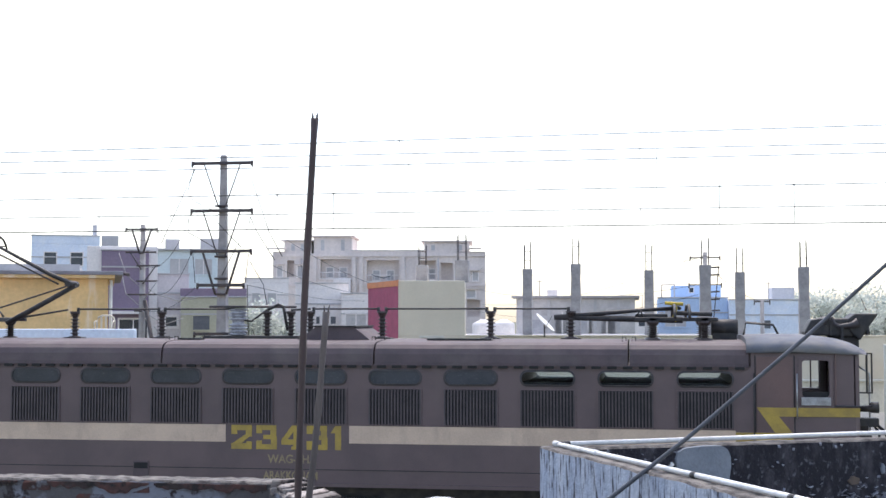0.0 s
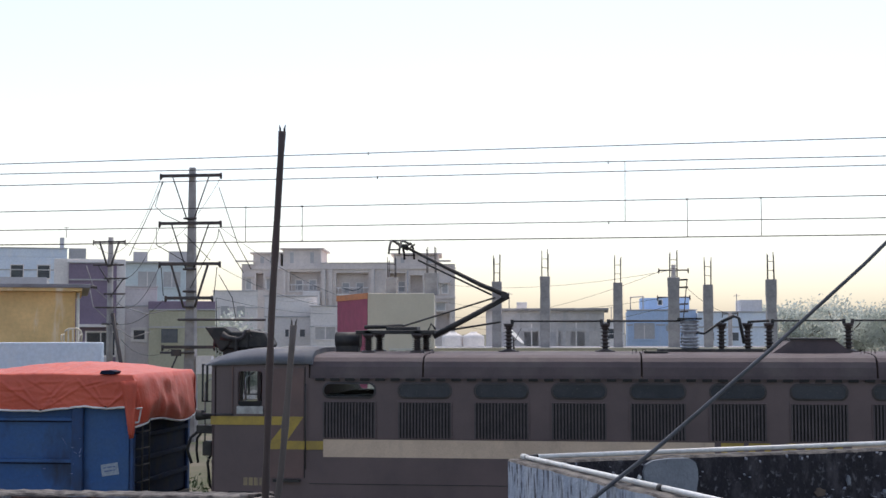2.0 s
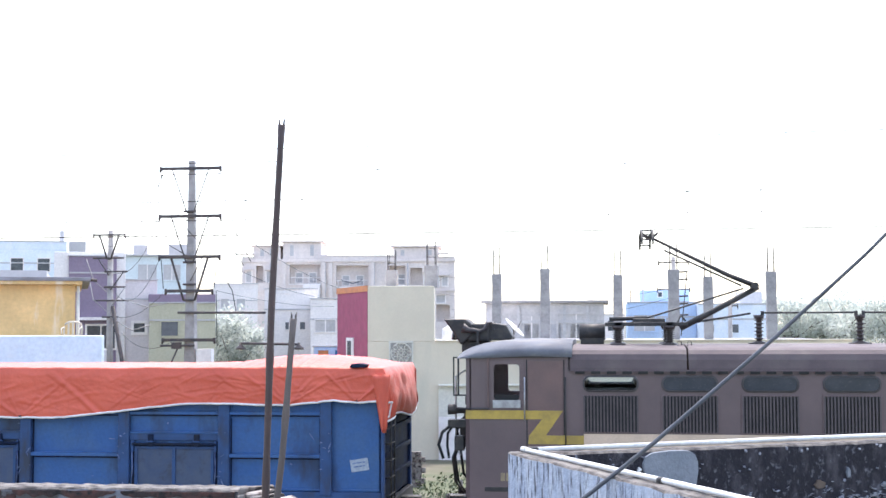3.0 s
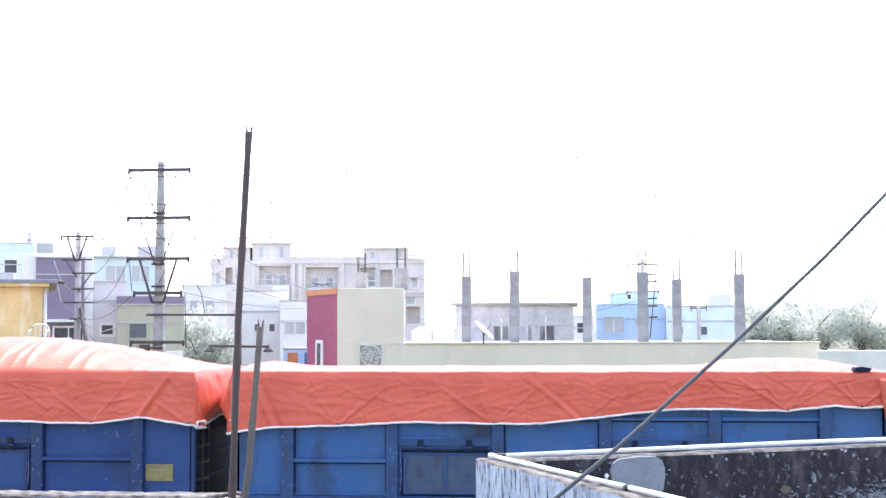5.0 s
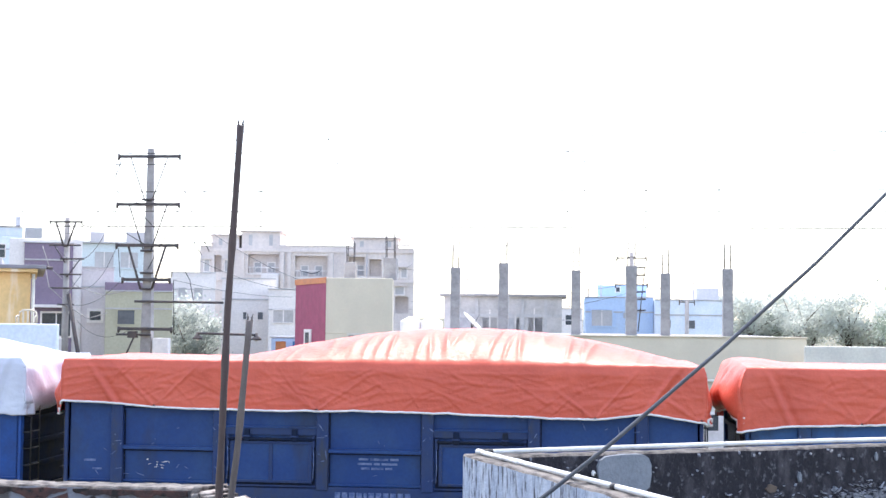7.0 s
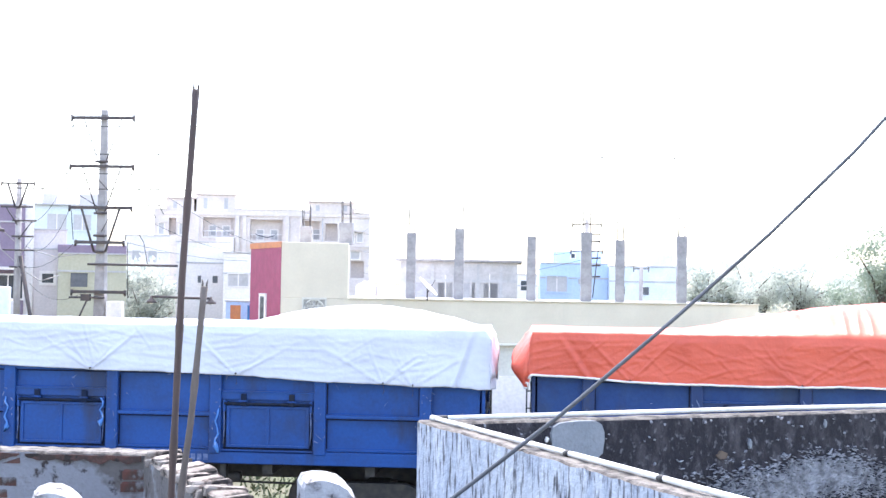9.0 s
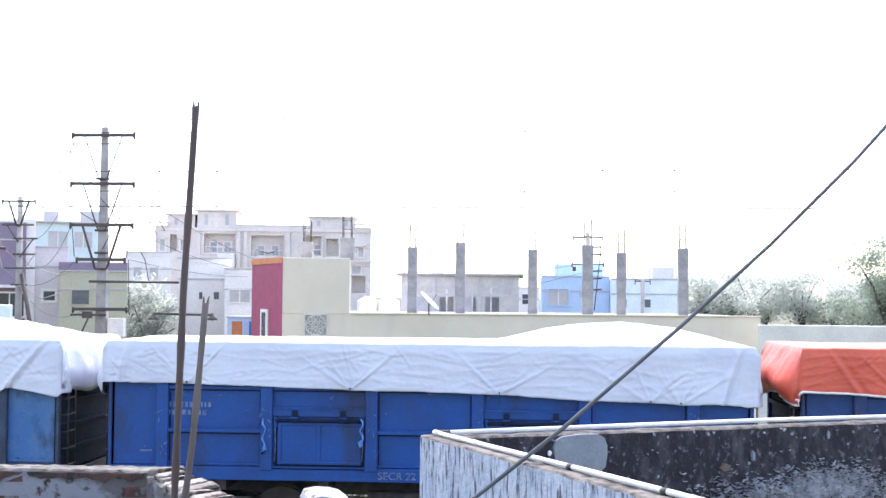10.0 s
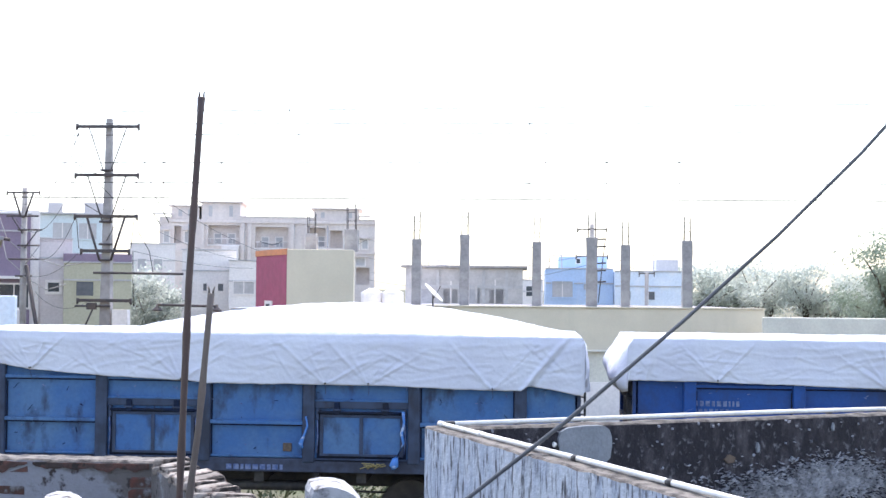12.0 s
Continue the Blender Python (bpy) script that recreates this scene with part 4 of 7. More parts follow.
        boxes("cab_floor", BLACK, c, (7.62, 9.22, -w + 0.06, w - 0.06, 1.25, 1.65))
        boxes("control_desk", LOUVRE_M, c, (8.85, 9.18, -1.3, 1.3, 1.65, 2.75), bevel=0.04)
        # pale cab roof cap with a rounded brow
        bm = bmesh.new()
        cap = [(-1.60, 3.60), (-1.63, 3.66), (-1.58, 3.75), (-1.35, 3.83), (-0.7, 3.87)]
        cap = cap + [(-y, z) for y, z in cap[::-1]]
        rows = []
        for x, k, dz in ((7.55, 1.0, 0.02), (8.2, 1.0, 0.04), (8.7, 1.0, 0.02), (9.05, 0.995, -0.03), (9.28, 0.98, -0.10), (9.41, 0.95, -0.17), (9.44, 0.93, -0.24)):
            rows.append([bm.verts.new((x, y * k, max(3.60, z + dz))) for y, z in cap])
        for a, b in zip(rows, rows[1:]):
            for i in range(len(cap) - 1):
                bm.faces.new((a[i], a[i + 1], b[i + 1], b[i])).smooth = True
        bm.faces.new(rows[0])
        bm.faces.new(rows[-1][::-1])
        part("cab_roof", bm, CAB_ROOF, c, "weathered grey-blue cab roof cap")
        # headlamp housing, visor and horns
        hl = boxes("headlamp_housing", BLACK, c, (9.0, 9.40, -0.30, 0.30, 3.86, 4.17), (9.02, 9.50, -0.22, 0.22, 3.66, 3.88), bevel=0.04, label="dark headlamp housing on the cab roof")
        bm = bmesh.new()
        prism(bm, [(9.80, 4.25), (9.42, 4.25), (9.30, 4.16), (9.33, 3.95), (9.50, 3.80), (9.62, 4.00)], -0.34, 0.34)
        part("visor", bm, BLACK, hl, "flared lamp visor", bevel=0.03)
        bars("lamp", DARK_GLASS, hl, ([(9.60, -0.14, 3.98), (9.66, -0.14, 3.99)], 0.1), ([(9.60, 0.14, 3.98), (9.66, 0.14, 3.99)], 0.1), n=14)
        bm = bmesh.new()
        prism(bm, [(9.06, 4.20), (8.72, 4.15), (8.60, 3.93), (8.66, 3.88), (9.06, 3.88)], -0.26, 0.26)
        part("rear_cowl", bm, BLACK, hl, bevel=0.03)
        for y in (-0.36, 0.36):
            bars("horn", LOUVRE_M, hl, ([(9.46, y, 4.10), (9.36, y, 4.06), (9.16, y, 4.04), (9.08, y, 4.08), (9.04, y, 4.18), (8.98, y, 4.19), (8.93, y, 4.06)], [0.085, 0.05, 0.032, 0.030, 0.030, 0.030, 0.03]), n=10)
            boxes("bracket", BLACK, hl, (9.18, 9.22, y - 0.06, y + 0.06, 3.78, 4.04))
        # buffers, coupler, hoses
        for y in (-0.98, 0.98):
            bars("buffer", BLACK, c, ([(9.3, y, 1.1), (9.62, y, 1.1), (9.64, y, 1.1), (9.68, y, 1.1)], [0.10, 0.09, 0.24, 0.23]), n=16)
        boxes("buffer_beam", BLACK, c, (9.2, 9.34, -1.45, 1.45, 0.85, 1.35))
        boxes("coupler", BLACK, c, (9.3, 9.80, -0.14, 0.14, 0.92, 1.2), bevel=0.04)
        for y in (-0.5, 0.4, 0.7):
            bars("brake_hose", BLACK, c, ([(9.36, y, 2.1), (9.50, y, 2.15), (9.60, y, 1.9), (9.55, y, 1.5), (9.42, y, 1.3)], 0.025))
        boxes("junction_box", BLACK, c, (9.34, 9.52, -0.9, -0.55, 2.1, 2.5), bevel=0.02)
        boxes("junction_box", BLACK, c, (9.34, 9.47, 0.5, 0.8, 2.2, 2.45), bevel=0.02)
        bars("end_rail", ALU, c, ([(9.40, -1.25, 2.0), (9.48, -1.25, 2.1), (9.48, -1.25, 3.3), (9.32, -1.25, 3.4)], 0.015), ([(9.40, 1.25, 2.0), (9.48, 1.25, 2.1), (9.48, 1.25, 3.3), (9.32, 1.25, 3.4)], 0.015))
        # bogie
        bg = boxes("bogie_frame", BLACK, c, (3.3, 8.3, -1.15, -0.98, 0.55, 0.95), (3.3, 8.3, 0.98, 1.15, 0.55, 0.95), (5.3, 6.3, -1.2, 1.2, 0.6, 0.98), bevel=0.03)
        for x in (4.0, 5.8, 7.6):
            for s in (-1, 1):
                boxes("axle_box", BLACK, bg, (x - 0.2, x + 0.2, min(s * 1.02, s * 1.25), max(s * 1.02, s * 1.25), 0.35, 0.72), bevel=0.03)
        bars("sand_pipe", BLACK, bg, ([(8.4, -1.0, 1.2), (8.35, -0.95, 0.5), (8.2, -0.9, 0.2)], 0.02), ([(8.4, 1.0, 1.2), (8.35, 0.95, 0.5), (8.2, 0.9, 0.2)], 0.02))
    for x in (-7.6, -5.8, -4.0, 4.0, 5.8, 7.6):
        wheelset(L, x, 0.545, 0.545)
    worn_bars("worn_mark", FADED, L, -14.62 - MID, 1.62, -w - 0.004, (0.07, 0.07, 0.07, 0.07), 0.13, 0.02)
    # roof line: insulators and conductor
    for s in (-10.31, -8.64, -6.66, -6.22, -5.86, -4.55, -2.61, -1.21):
        bm = bmesh.new()
        insulator(bm, s - MID, 0, 3.80, 4.30, 0.088)
        i_ = part("roof_insulator", bm, INSUL, L, "brown ribbed porcelain insulator")
        boxes("foot", BLACK, i_, (s - MID - 0.17, s - MID + 0.17, -0.12, 0.12, 3.79, 3.83))
    bars("roof_conductor", BLACK, L, ([(-11.4 - MID, 0, 4.18), (-10.45 - MID, 0, 4.33)], 0.018))
    for a, b in ((-10.25, -8.70), (-8.58, -7.3), (-5.80, -4.62), (-4.48, -2.68), (-2.54, -1.25)):
        bars("roof_conductor", BLACK, L, ([(a - MID, 0, 4.34), (b - MID, 0, 4.34)], 0.016), ([(a - MID, 0, 4.28), (a - MID, 0, 4.37)], 0.03), ([(b - MID, 0, 4.28), (b - MID, 0, 4.37)], 0.03))
    bm = bmesh.new()
    tube(bm, [(-7.2 - MID, 0, 4.15), (-6.95 - MID, 0, 4.12), (-6.66 - MID, 0, 4.33)], 0.02)
    tube(bm, [(-6.66 - MID, 0, 4.32), (-6.45 - MID, 0, 4.42), (-6.36 - MID, 0, 4.38), (-6.28 - MID, 0, 3.95)], 0.028)
    tube(bm, [(-6.22 - MID, 0, 4.32), (-5.86 - MID, 0, 4.34)], 0.02)
    part("jumper_cable", bm, BLACK, L)
    # circuit breaker: a pale ribbed stack
    bm = bmesh.new()
    pts, rs = [], []
    for i in range(9):
        z = 3.86 + 0.055 * i
        if i == 4:
            pts += [(-7.2 - MID, 0, z), (-7.2 - MID, 0, z + 0.05)]
            rs += [0.11, 0.11]
        else:
            pts += [(-7.2 - MID, 0, z), (-7.2 - MID, 0, z + 0.02), (-7.2 - MID, 0, z + 0.03), (-7.2 - MID, 0, z + 0.05)]
            rs += [0.12, 0.17, 0.17, 0.12]
    tube(bm, pts, rs, 18)
    br = part("circuit_breaker", bm, PALE_INSUL, L, "pale ribbed circuit breaker stack")
    boxes("breaker_base", BLACK, br, (-7.75 - MID, -6.0 - MID, -0.3, 0.3, 3.80, 3.86))
    boxes("breaker_cap", BLACK, br, (-7.40 - MID, -7.0 - MID, -0.18, 0.18, 4.36, 4.39))
    # vent hood
    bm = bmesh.new()
    prism(bm, [(-5.90 - MID, 3.80), (-4.62 - MID, 3.80), (-4.90 - MID, 4.02), (-5.58 - MID, 4.02)], -0.75, 0.75)
    hd = part("vent_hood", bm, LOCO_ROOF, L, "low brown sloped roof ventilator hood")
    boxes("hood_lip", BLACK, hd, (-5.62 - MID, -4.86 - MID, -0.78, 0.78, 4.02, 4.045))
    for s in (-8.16, -8.0, -4.5, -4.34, -0.28, -0.12, -11.7, -11.54):
        bars("lifting_eye", BLACK, L, ([(s - MID - 0.03, -1.0, 3.77), (s - MID - 0.03, -1.0, 3.86), (s - MID + 0.03, -1.0, 3.86), (s - MID + 0.03, -1.0, 3.80)], 0.01), n=6)
    boxes("walkway_strip", BLACK, L, (-3.6 - MID, -2.5 - MID, -0.9, -0.7, 3.80, 3.83), (-8.0 - MID, -7.6 - MID, -0.9, -0.7, 3.80, 3.83))
    # compressors beside the pantographs
    for s in (-13.14, 1.40):
        bars("air_cylinder", BLACK, L, ([(s - MID - 0.22, -0.1, 4.02), (s - MID + 0.22, -0.1, 4.02)], 0.14), n=14)
        boxes("cylinder_cradle", BLACK, L, (s - MID - 0.2, s - MID + 0.2, -0.2, 0.0, 3.80, 3.92))
    bars("air_pipe", BLACK, L, ([(1.70 - MID, -0.2, 3.85), (1.75 - MID, -0.2, 4.10), (2.2 - MID, -0.2, 4.06), (2.3 - MID, -0.2, 3.86)], 0.022))

    def pantograph(s0, up):
        p = new("pantograph")
        p.parent = L
        p["label"] = "raised single-arm pantograph touching the wire" if up else "lowered pantograph folded flat and tied"
        p.matrix_basis = pose(s0 - MID, 0, 0)
        k = 1 if up else -1
        for x in (-0.70 * k, 0.155 * k):
            for y in (-0.55, 0.55):
                bm = bmesh.new()
                insulator(bm, x, y, 3.79, 4.125, 0.100, 6)
                part("insulator", bm, INSUL, p)
        lo_x, hi_x = (-0.92, 0.46) if up else (-0.46, 0.92)
        fr = boxes("base_frame", BLACK, p, (lo_x, hi_x, -0.60, -0.50, 4.12, 4.185), (lo_x, hi_x, 0.50, 0.60, 4.12, 4.185), (-0.77 * k - 0.0, -0.63 * k, -0.6, 0.6, 4.11, 4.19) if up else (0.63, 0.77, -0.6, 0.6, 4.11, 4.19), (0.09, 0.22, -0.6, 0.6, 4.11, 4.19) if up else (-0.22, -0.09, -0.6, 0.6, 4.11, 4.19), bevel=0.012)
        boxes("spring_box", BLACK, fr, (-0.45, 0.10, -0.22, 0.22, 4.14, 4.25), bevel=0.02)
        bars("spring", BLACK, fr, ([(-0.85 * k, -0.12, 4.24), (-0.2 * k, -0.12, 4.26)], 0.035), ([(-0.85 * k, 0.12, 4.24), (-0.2 * k, 0.12, 4.26)], 0.035), n=8)
        bars("lever", BLACK, fr, ([(0.30 * k, -0.3, 4.16), (0.36 * k, -0.3, 4.30), (0.44 * k, -0.3, 4.20)], 0.022), n=6)
        if up:
            knee, head = (1.69, 0, 4.78), (-0.14, 0, 5.66)
            bars("lower_arm", BLACK, p, ([(0.36, 0, 4.08), (0.9, 0, 4.36), knee], [0.055, 0.05, 0.045]))
            bars("tie_rod", BLACK, p, ([(-0.5, 0, 4.16), (-0.2, 0.1, 4.26), (1.45, 0.1, 4.76)], 0.016))
            bars("upper_arm", BLACK, p, ([knee, (1.2, 0, 4.98), head], [0.045, 0.04, 0.022]), ([(1.40, -0.10, 4.80), (0.1, -0.10, 5.42)], 0.017))
            bars("knee_joint", BLACK, p, ([(1.62, -0.2, 4.80), (1.62, 0.2, 4.80)], 0.06))
            hd_ = bars("collector_head", BLACK, p, ([(-0.14, -0.25, 5.66), (-0.14, 0.25, 5.66)], 0.03))
            for x in (-0.29, -0.11):
                bars("contact_strip", BLACK, hd_, ([(x, -0.87, 5.49), (x, -0.84, 5.57), (x, -0.72, 5.68), (x, -0.55, 5.735), (x, 0.55, 5.735), (x, 0.72, 5.68), (x, 0.84, 5.57), (x, 0.87, 5.49)], 0.021))
            for ys in (-0.84, -0.55, 0.55, 0.84):
                zs = 5.56 if abs(ys) > 0.6 else 5.735
                bars("strip_tie", BLACK, hd_, ([(-0.29, ys, zs), (-0.11, ys, zs)], 0.014), n=6)
            for ys in (-0.2, 0.2):
                bars("head_spring", BLACK, hd_, ([(-0.28, ys, 5.72), (-0.14, ys, 5.62), (0, ys, 5.72)], 0.018))
        else:
            bars("lower_arm", BLACK, p, ([(0.36, 0, 4.14), (-1.85, 0, 4.19)], [0.055, 0.045]))
            bars("upper_arm", BLACK, p, ([(-1.85, 0, 4.19), (0.30, 0, 4.36)], [0.045, 0.025]), ([(-1.5, 0.12, 4.25), (0.2, 0.12, 4.32)], 0.014))
            bars("tie_rod", BLACK, p, ([(-0.5, 0, 4.12), (-1.7, 0.1, 4.23)], 0.018))
            hd_ = bars("collector_head", BLACK, p, ([(0.3, -0.25, 4.34), (0.3, 0.25, 4.34)], 0.03))
            for x in (0.2, 0.44):
                bars("contact_strip", BLACK, hd_, ([(x, -1.0, 4.18), (x, -0.85, 4.32), (x, -0.6, 4.39), (x, 0.6, 4.39), (x, 0.85, 4.32), (x, 1.0, 4.18)], 0.026))
            bars("tie_cloth", ROPE, p, ([(0.20, -0.3, 4.42), (0.24, -0.32, 4.34), (0.20, -0.3, 4.20), (0.24, -0.32, 4.12)], 0.025), ([(0.05, -0.3, 4.43), (0.36, -0.3, 4.41)], 0.03), label="yellow cloth tied round the folded arms")
    pantograph(-12.0, True)
    pantograph(0.35, False)
    return L


DOOR_D = material("sooty_door_blue", (0.050, 0.072, 0.125), (0.036, 0.060, 0.125), 0.6, scale=3, fine=20, dirt=(0.026, 0.034, 0.055), dirt_at=(0.52, 0.7), dirt_scale=4)
SILL_C = material("blackened_sill", (0.018, 0.024, 0.045), (0.034, 0.046, 0.085), 0.65, scale=4, fine=20)
STRAW = material("dry_straw", (0.30, 0.25, 0.10), (0.22, 0.18, 0.08), 0.8)
NOTICE = material("faded_yellow_plate", (0.25, 0.20, 0.07), (0.19, 0.15, 0.065), 0.6, scale=6)
loco = make_loco()

# ---- wagons ----
WAGON_LEN = 10.45


def make_wagon(right_end, mat, label, marks, frame_mat, door_mat, sill_mat):
    x_mid = right_end - WAGON_LEN / 2
    W = thing("wagon", pose(x_mid, TRACK_Y, 0), label, "freight wagon", "covered coal wagons")
    h = WAGON_LEN / 2
    z0, z1 = 1.18, 3.30
    for s in (-1, 1):
        y = s * 1.47
        boxes("side_sheet", mat, W, (-h, h, min(y, y - s * 0.03), max(y, y - s * 0.03), z0, z1))
        boxes("bottom_sill", sill_mat, W, (-h, h, min(y, y + s * 0.075), max(y, y + s * 0.075), z0, z0 + 0.22), bevel=0.012)
        boxes("top_rail", mat, W, (-h, h, min(y, y + s * 0.085), max(y, y + s * 0.085), z1 - 0.1, z1 + 0.02), bevel=0.015)
        posts = [-h + 0.86 + 1.735 * i for i in range(6)]
        for x in posts:
            bm = bmesh.new()
            prism(bm, [(x - 0.10, z0 + 0.16), (x + 0.10, z0 + 0.16), (x + 0.10, z1 - 0.06), (x - 0.10, z1 - 0.06)], y, y + s * 0.10)
            part("stanchion", bm, frame_mat, W, bevel=0.02)
        for i in range(7):
            a = -h if i == 0 else posts[i - 1] + 0.1
            b = h if i == 6 else posts[i] - 0.1
            def slab(name, m_, owner, xa, xb, out, za, zb, bev=0.008, lab=""):
                return boxes(name, m_, owner, (xa, xb, min(y, y + s * out), max(y, y + s * out), za, zb), bevel=bev, label=lab)

            if i in (1, 2, 3, 4, 5):
                slab("rib", mat, W, a, b, 0.085, 2.66, 2.71)
                # The rib's shadow line, with grime, is drawn as a dark strip below it.
                slab("seam", GRIME_SHADE, W, a, b, 0.006, 2.632, 2.66, 0, "dark strip under a rib, painted shade with grime")
            if i in (1, 3, 5):
                slab("rib", mat, W, a, b, 0.095, 1.955, 2.015)
                slab("seam", GRIME_SHADE, W, a, b, 0.006, 1.925, 1.955, 0)
                slab("rib", mat, W, a, b, 0.05, 1.415, 1.445)
                for xx in (a, b - 0.022):
                    slab("seam", GRIME_SHADE, W, xx, xx + 0.022, 0.004, 1.45, 2.60, 0)
            elif i in (2, 4):
                slab("door_gap", GRIME_SHADE, W, a + 0.03, b - 0.03, 0.012, 1.40, 2.175, 0, "dark gap round the flap door")
                d = slab("flap_door", door_mat, W, a + 0.085, b - 0.075, 0.04, 1.45, 2.13, 0.01)
                for xa, xb, za, zb in ((a + 0.085, b - 0.075, 2.085, 2.13), (a + 0.085, b - 0.075, 1.45, 1.49), (a + 0.085, a + 0.14, 1.49, 2.085), (b - 0.13, b - 0.075, 1.49, 2.085), ((a + b) / 2 - 0.03, (a + b) / 2 + 0.03, 1.49, 2.085)):
                    slab("door_bead", frame_mat, d, xa, xb, 0.062, za, zb, 0.006)
                bars("hinge_bar", GRIME_SHADE, d, ([(a + 0.05, y + s * 0.075, 2.165), (b - 0.03, y + s * 0.075, 2.165)], 0.024))
                slab("door_rail", frame_mat, d, a, b, 0.055, 2.23, 2.36)
                slab("rail_lip", mat, d, a, b, 0.075, 2.345, 2.37, 0.004)
                for k in (0.24, 0.76):
                    xx = a + (b - a) * k
                    slab("hinge", GRIME_SHADE, d, xx - 0.045, xx + 0.045, 0.10, 2.13, 2.33, 0.012)
                    bars("hinge_pin", frame_mat, d, ([(xx - 0.07, y + s * 0.10, 2.21), (xx + 0.07, y + s * 0.10, 2.21)], 0.016), n=6)
                for xx in (a + 0.045, b - 0.05):
                    slab("latch", frame_mat, d, xx - 0.02, xx + 0.025, 0.085, 2.04, 2.22, 0.01)
                    bars("latch_bar", RUBBED, d, ([(xx, y + s * 0.07, 2.04), (xx + 0.008, y + s * 0.07, 1.75), (xx - 0.006, y + s * 0.07, 1.50)], 0.010), n=6, label="pale rubbed latch bar")
                slab("lower_rail", frame_mat, d, a, b, 0.075, 1.36, 1.41)
            else:
                slab("rib", mat, W, a + 0.02, b - 0.02, 0.03, 1.415, 1.445)
    for d in (-1, 1):
        x = d * h
        # End sheets and ribs are coloured near-black as the shade between wagons.
        boxes("end_sheet", GRIME_SHADE, W, (min(x, x - d * 0.03), max(x, x - d * 0.03), -1.47, 1.47, z0, z1))
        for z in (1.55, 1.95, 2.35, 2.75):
            boxes("end_rib", GRIME_SHADE, W, (min(x, x + d * 0.07), max(x, x + d * 0.07), -1.4, 1.4, z, z + 0.08), bevel=0.01)
        for ya, yb in ((-1.52, -1.40), (1.40, 1.52)):
            boxes("corner_post", frame_mat, W, (min(x, x + d * 0.06), max(x, x + d * 0.06), ya, yb, z0, z1), bevel=0.012)
        lad = bars("end_ladder", BLACK, W, ([(x + d * 0.14, -1.30, z0), (x + d * 0.14, -1.30, z1 - 0.3)], 0.014), ([(x + d * 0.14, -0.95, z0), (x + d * 0.14, -0.95, z1 - 0.3)], 0.014), n=6)
        for k in range(6):
            bars("rung", BLACK, lad, ([(x + d * 0.05, -1.42, 1.35 + 0.28 * k), (x + d * 0.14, -1.42, 1.35 + 0.28 * k), (x + d * 0.14, -0.95, 1.35 + 0.28 * k)], 0.012), n=6)
        boxes("headstock", BLACK, W, (min(x, x + d * 0.1), max(x, x + d * 0.1), -1.4, 1.4, 0.95, 1.2))
        boxes("coupler", BLACK, W, (min(x + d * 0.1, x + d * 0.45), max(x + d * 0.1, x + d * 0.45), -0.13, 0.13, 0.95, 1.17), bevel=0.03)
        bars("brake_hose", BLACK, W, ([(x + d * 0.1, 0.4, 1.1), (x + d * 0.3, 0.4, 1.0), (x + d * 0.40, 0.38, 0.7)], 0.03))
    boxes("floor", mat, W, (-h, h, -1.44, 1.44, z0, z0 + 0.05))
    boxes("centre_sill", BLACK, W, (-h, h, -0.35, 0.35, 0.80, 1.18))
    for x in (-3.4, -1.7, 0, 1.7, 3.4):
        boxes("cross_bearer", BLACK, W, (x - 0.08, x + 0.08, -1.4, 1.4, 1.0, 1.18))
    bars("brake_rod", BLACK, W, ([(-3, -0.8, 0.85), (3, -0.8, 0.75)], 0.02), ([(-1.0, -1.1, 0.9), (1.2, -1.1, 0.9)], 0.09))
    boxes("brake_wheel_bracket", BLACK, W, (0.9, 1.0, -1.4, -1.2, 0.6, 1.15))
    for c in (-h + 1.75, h - 1.75):
        bg = new("bogie")
        bg.parent = W
        bg.matrix_basis = pose(c, 0, 0)
        for s in (-1, 1):
            bm = bmesh.new()
            prism(bm, [(-1.25, 0.42), (-1.25, 0.66), (-0.85, 0.72), (-0.5, 0.86), (0.5, 0.86), (0.85, 0.72), (1.25, 0.66), (1.25, 0.42), (0.8, 0.42), (0.5, 0.28), (-0.5, 0.28), (-0.8, 0.42)], s * 0.98, s * 1.16)
            part("side_frame", bm, BLACK, bg, bevel=0.02)
            bars("spring", BLACK, bg, *[([(x, s * 1.08, 0.36), (x, s * 1.08, 0.66)], 0.07) for x in (-0.2, 0, 0.2)], n=10)
        boxes("bolster", BLACK, bg, (-0.2, 0.2, -1.15, 1.15, 0.62, 0.84))
        for x in (c - 1.0, c + 1.0):
            wheelset(W, x, 0.5, 0.5)
    # worn white markings
    for x, z, ws, hh in marks:
        worn_bars("worn_marking", RUBBED, W, x, z, -1.47 - 0.010 if z > 1.45 else -1.47 - 0.080, ws, hh)
    return W


def scuffs(W, mat_s, label, x0, x1, z0, z1, count, seed, y=-1.482, slant=0.3):
    """Short scratches and rubbed spots, each a sliver of its own."""
    rng = random.Random(seed)
    bm = bmesh.new()
    for i in range(count):
        x, z = rng.uniform(x0, x1), rng.uniform(z0, z1)
        ll, tt, a = rng.uniform(0.012, 0.09) * (0.4 if rng.random() < 0.5 else 1), rng.uniform(0.003, 0.010), rng.gauss(0, slant)
        ca, sa = math.cos(a), math.sin(a)
        out = [(-ll, 0), (-ll * 0.4, -tt), (ll * 0.5, -tt * 0.7), (ll, 0), (ll * 0.3, tt), (-ll * 0.6, tt * 0.8)]
        dy = 0.0004 * i
        prism(bm, [(x + px * ca - pz * sa, z + px * sa + pz * ca) for px, pz in out], y - dy, y + 0.008 - dy)
    tagged(part("paint_scuffs", bm, mat_s, W, label), kind="stuff")


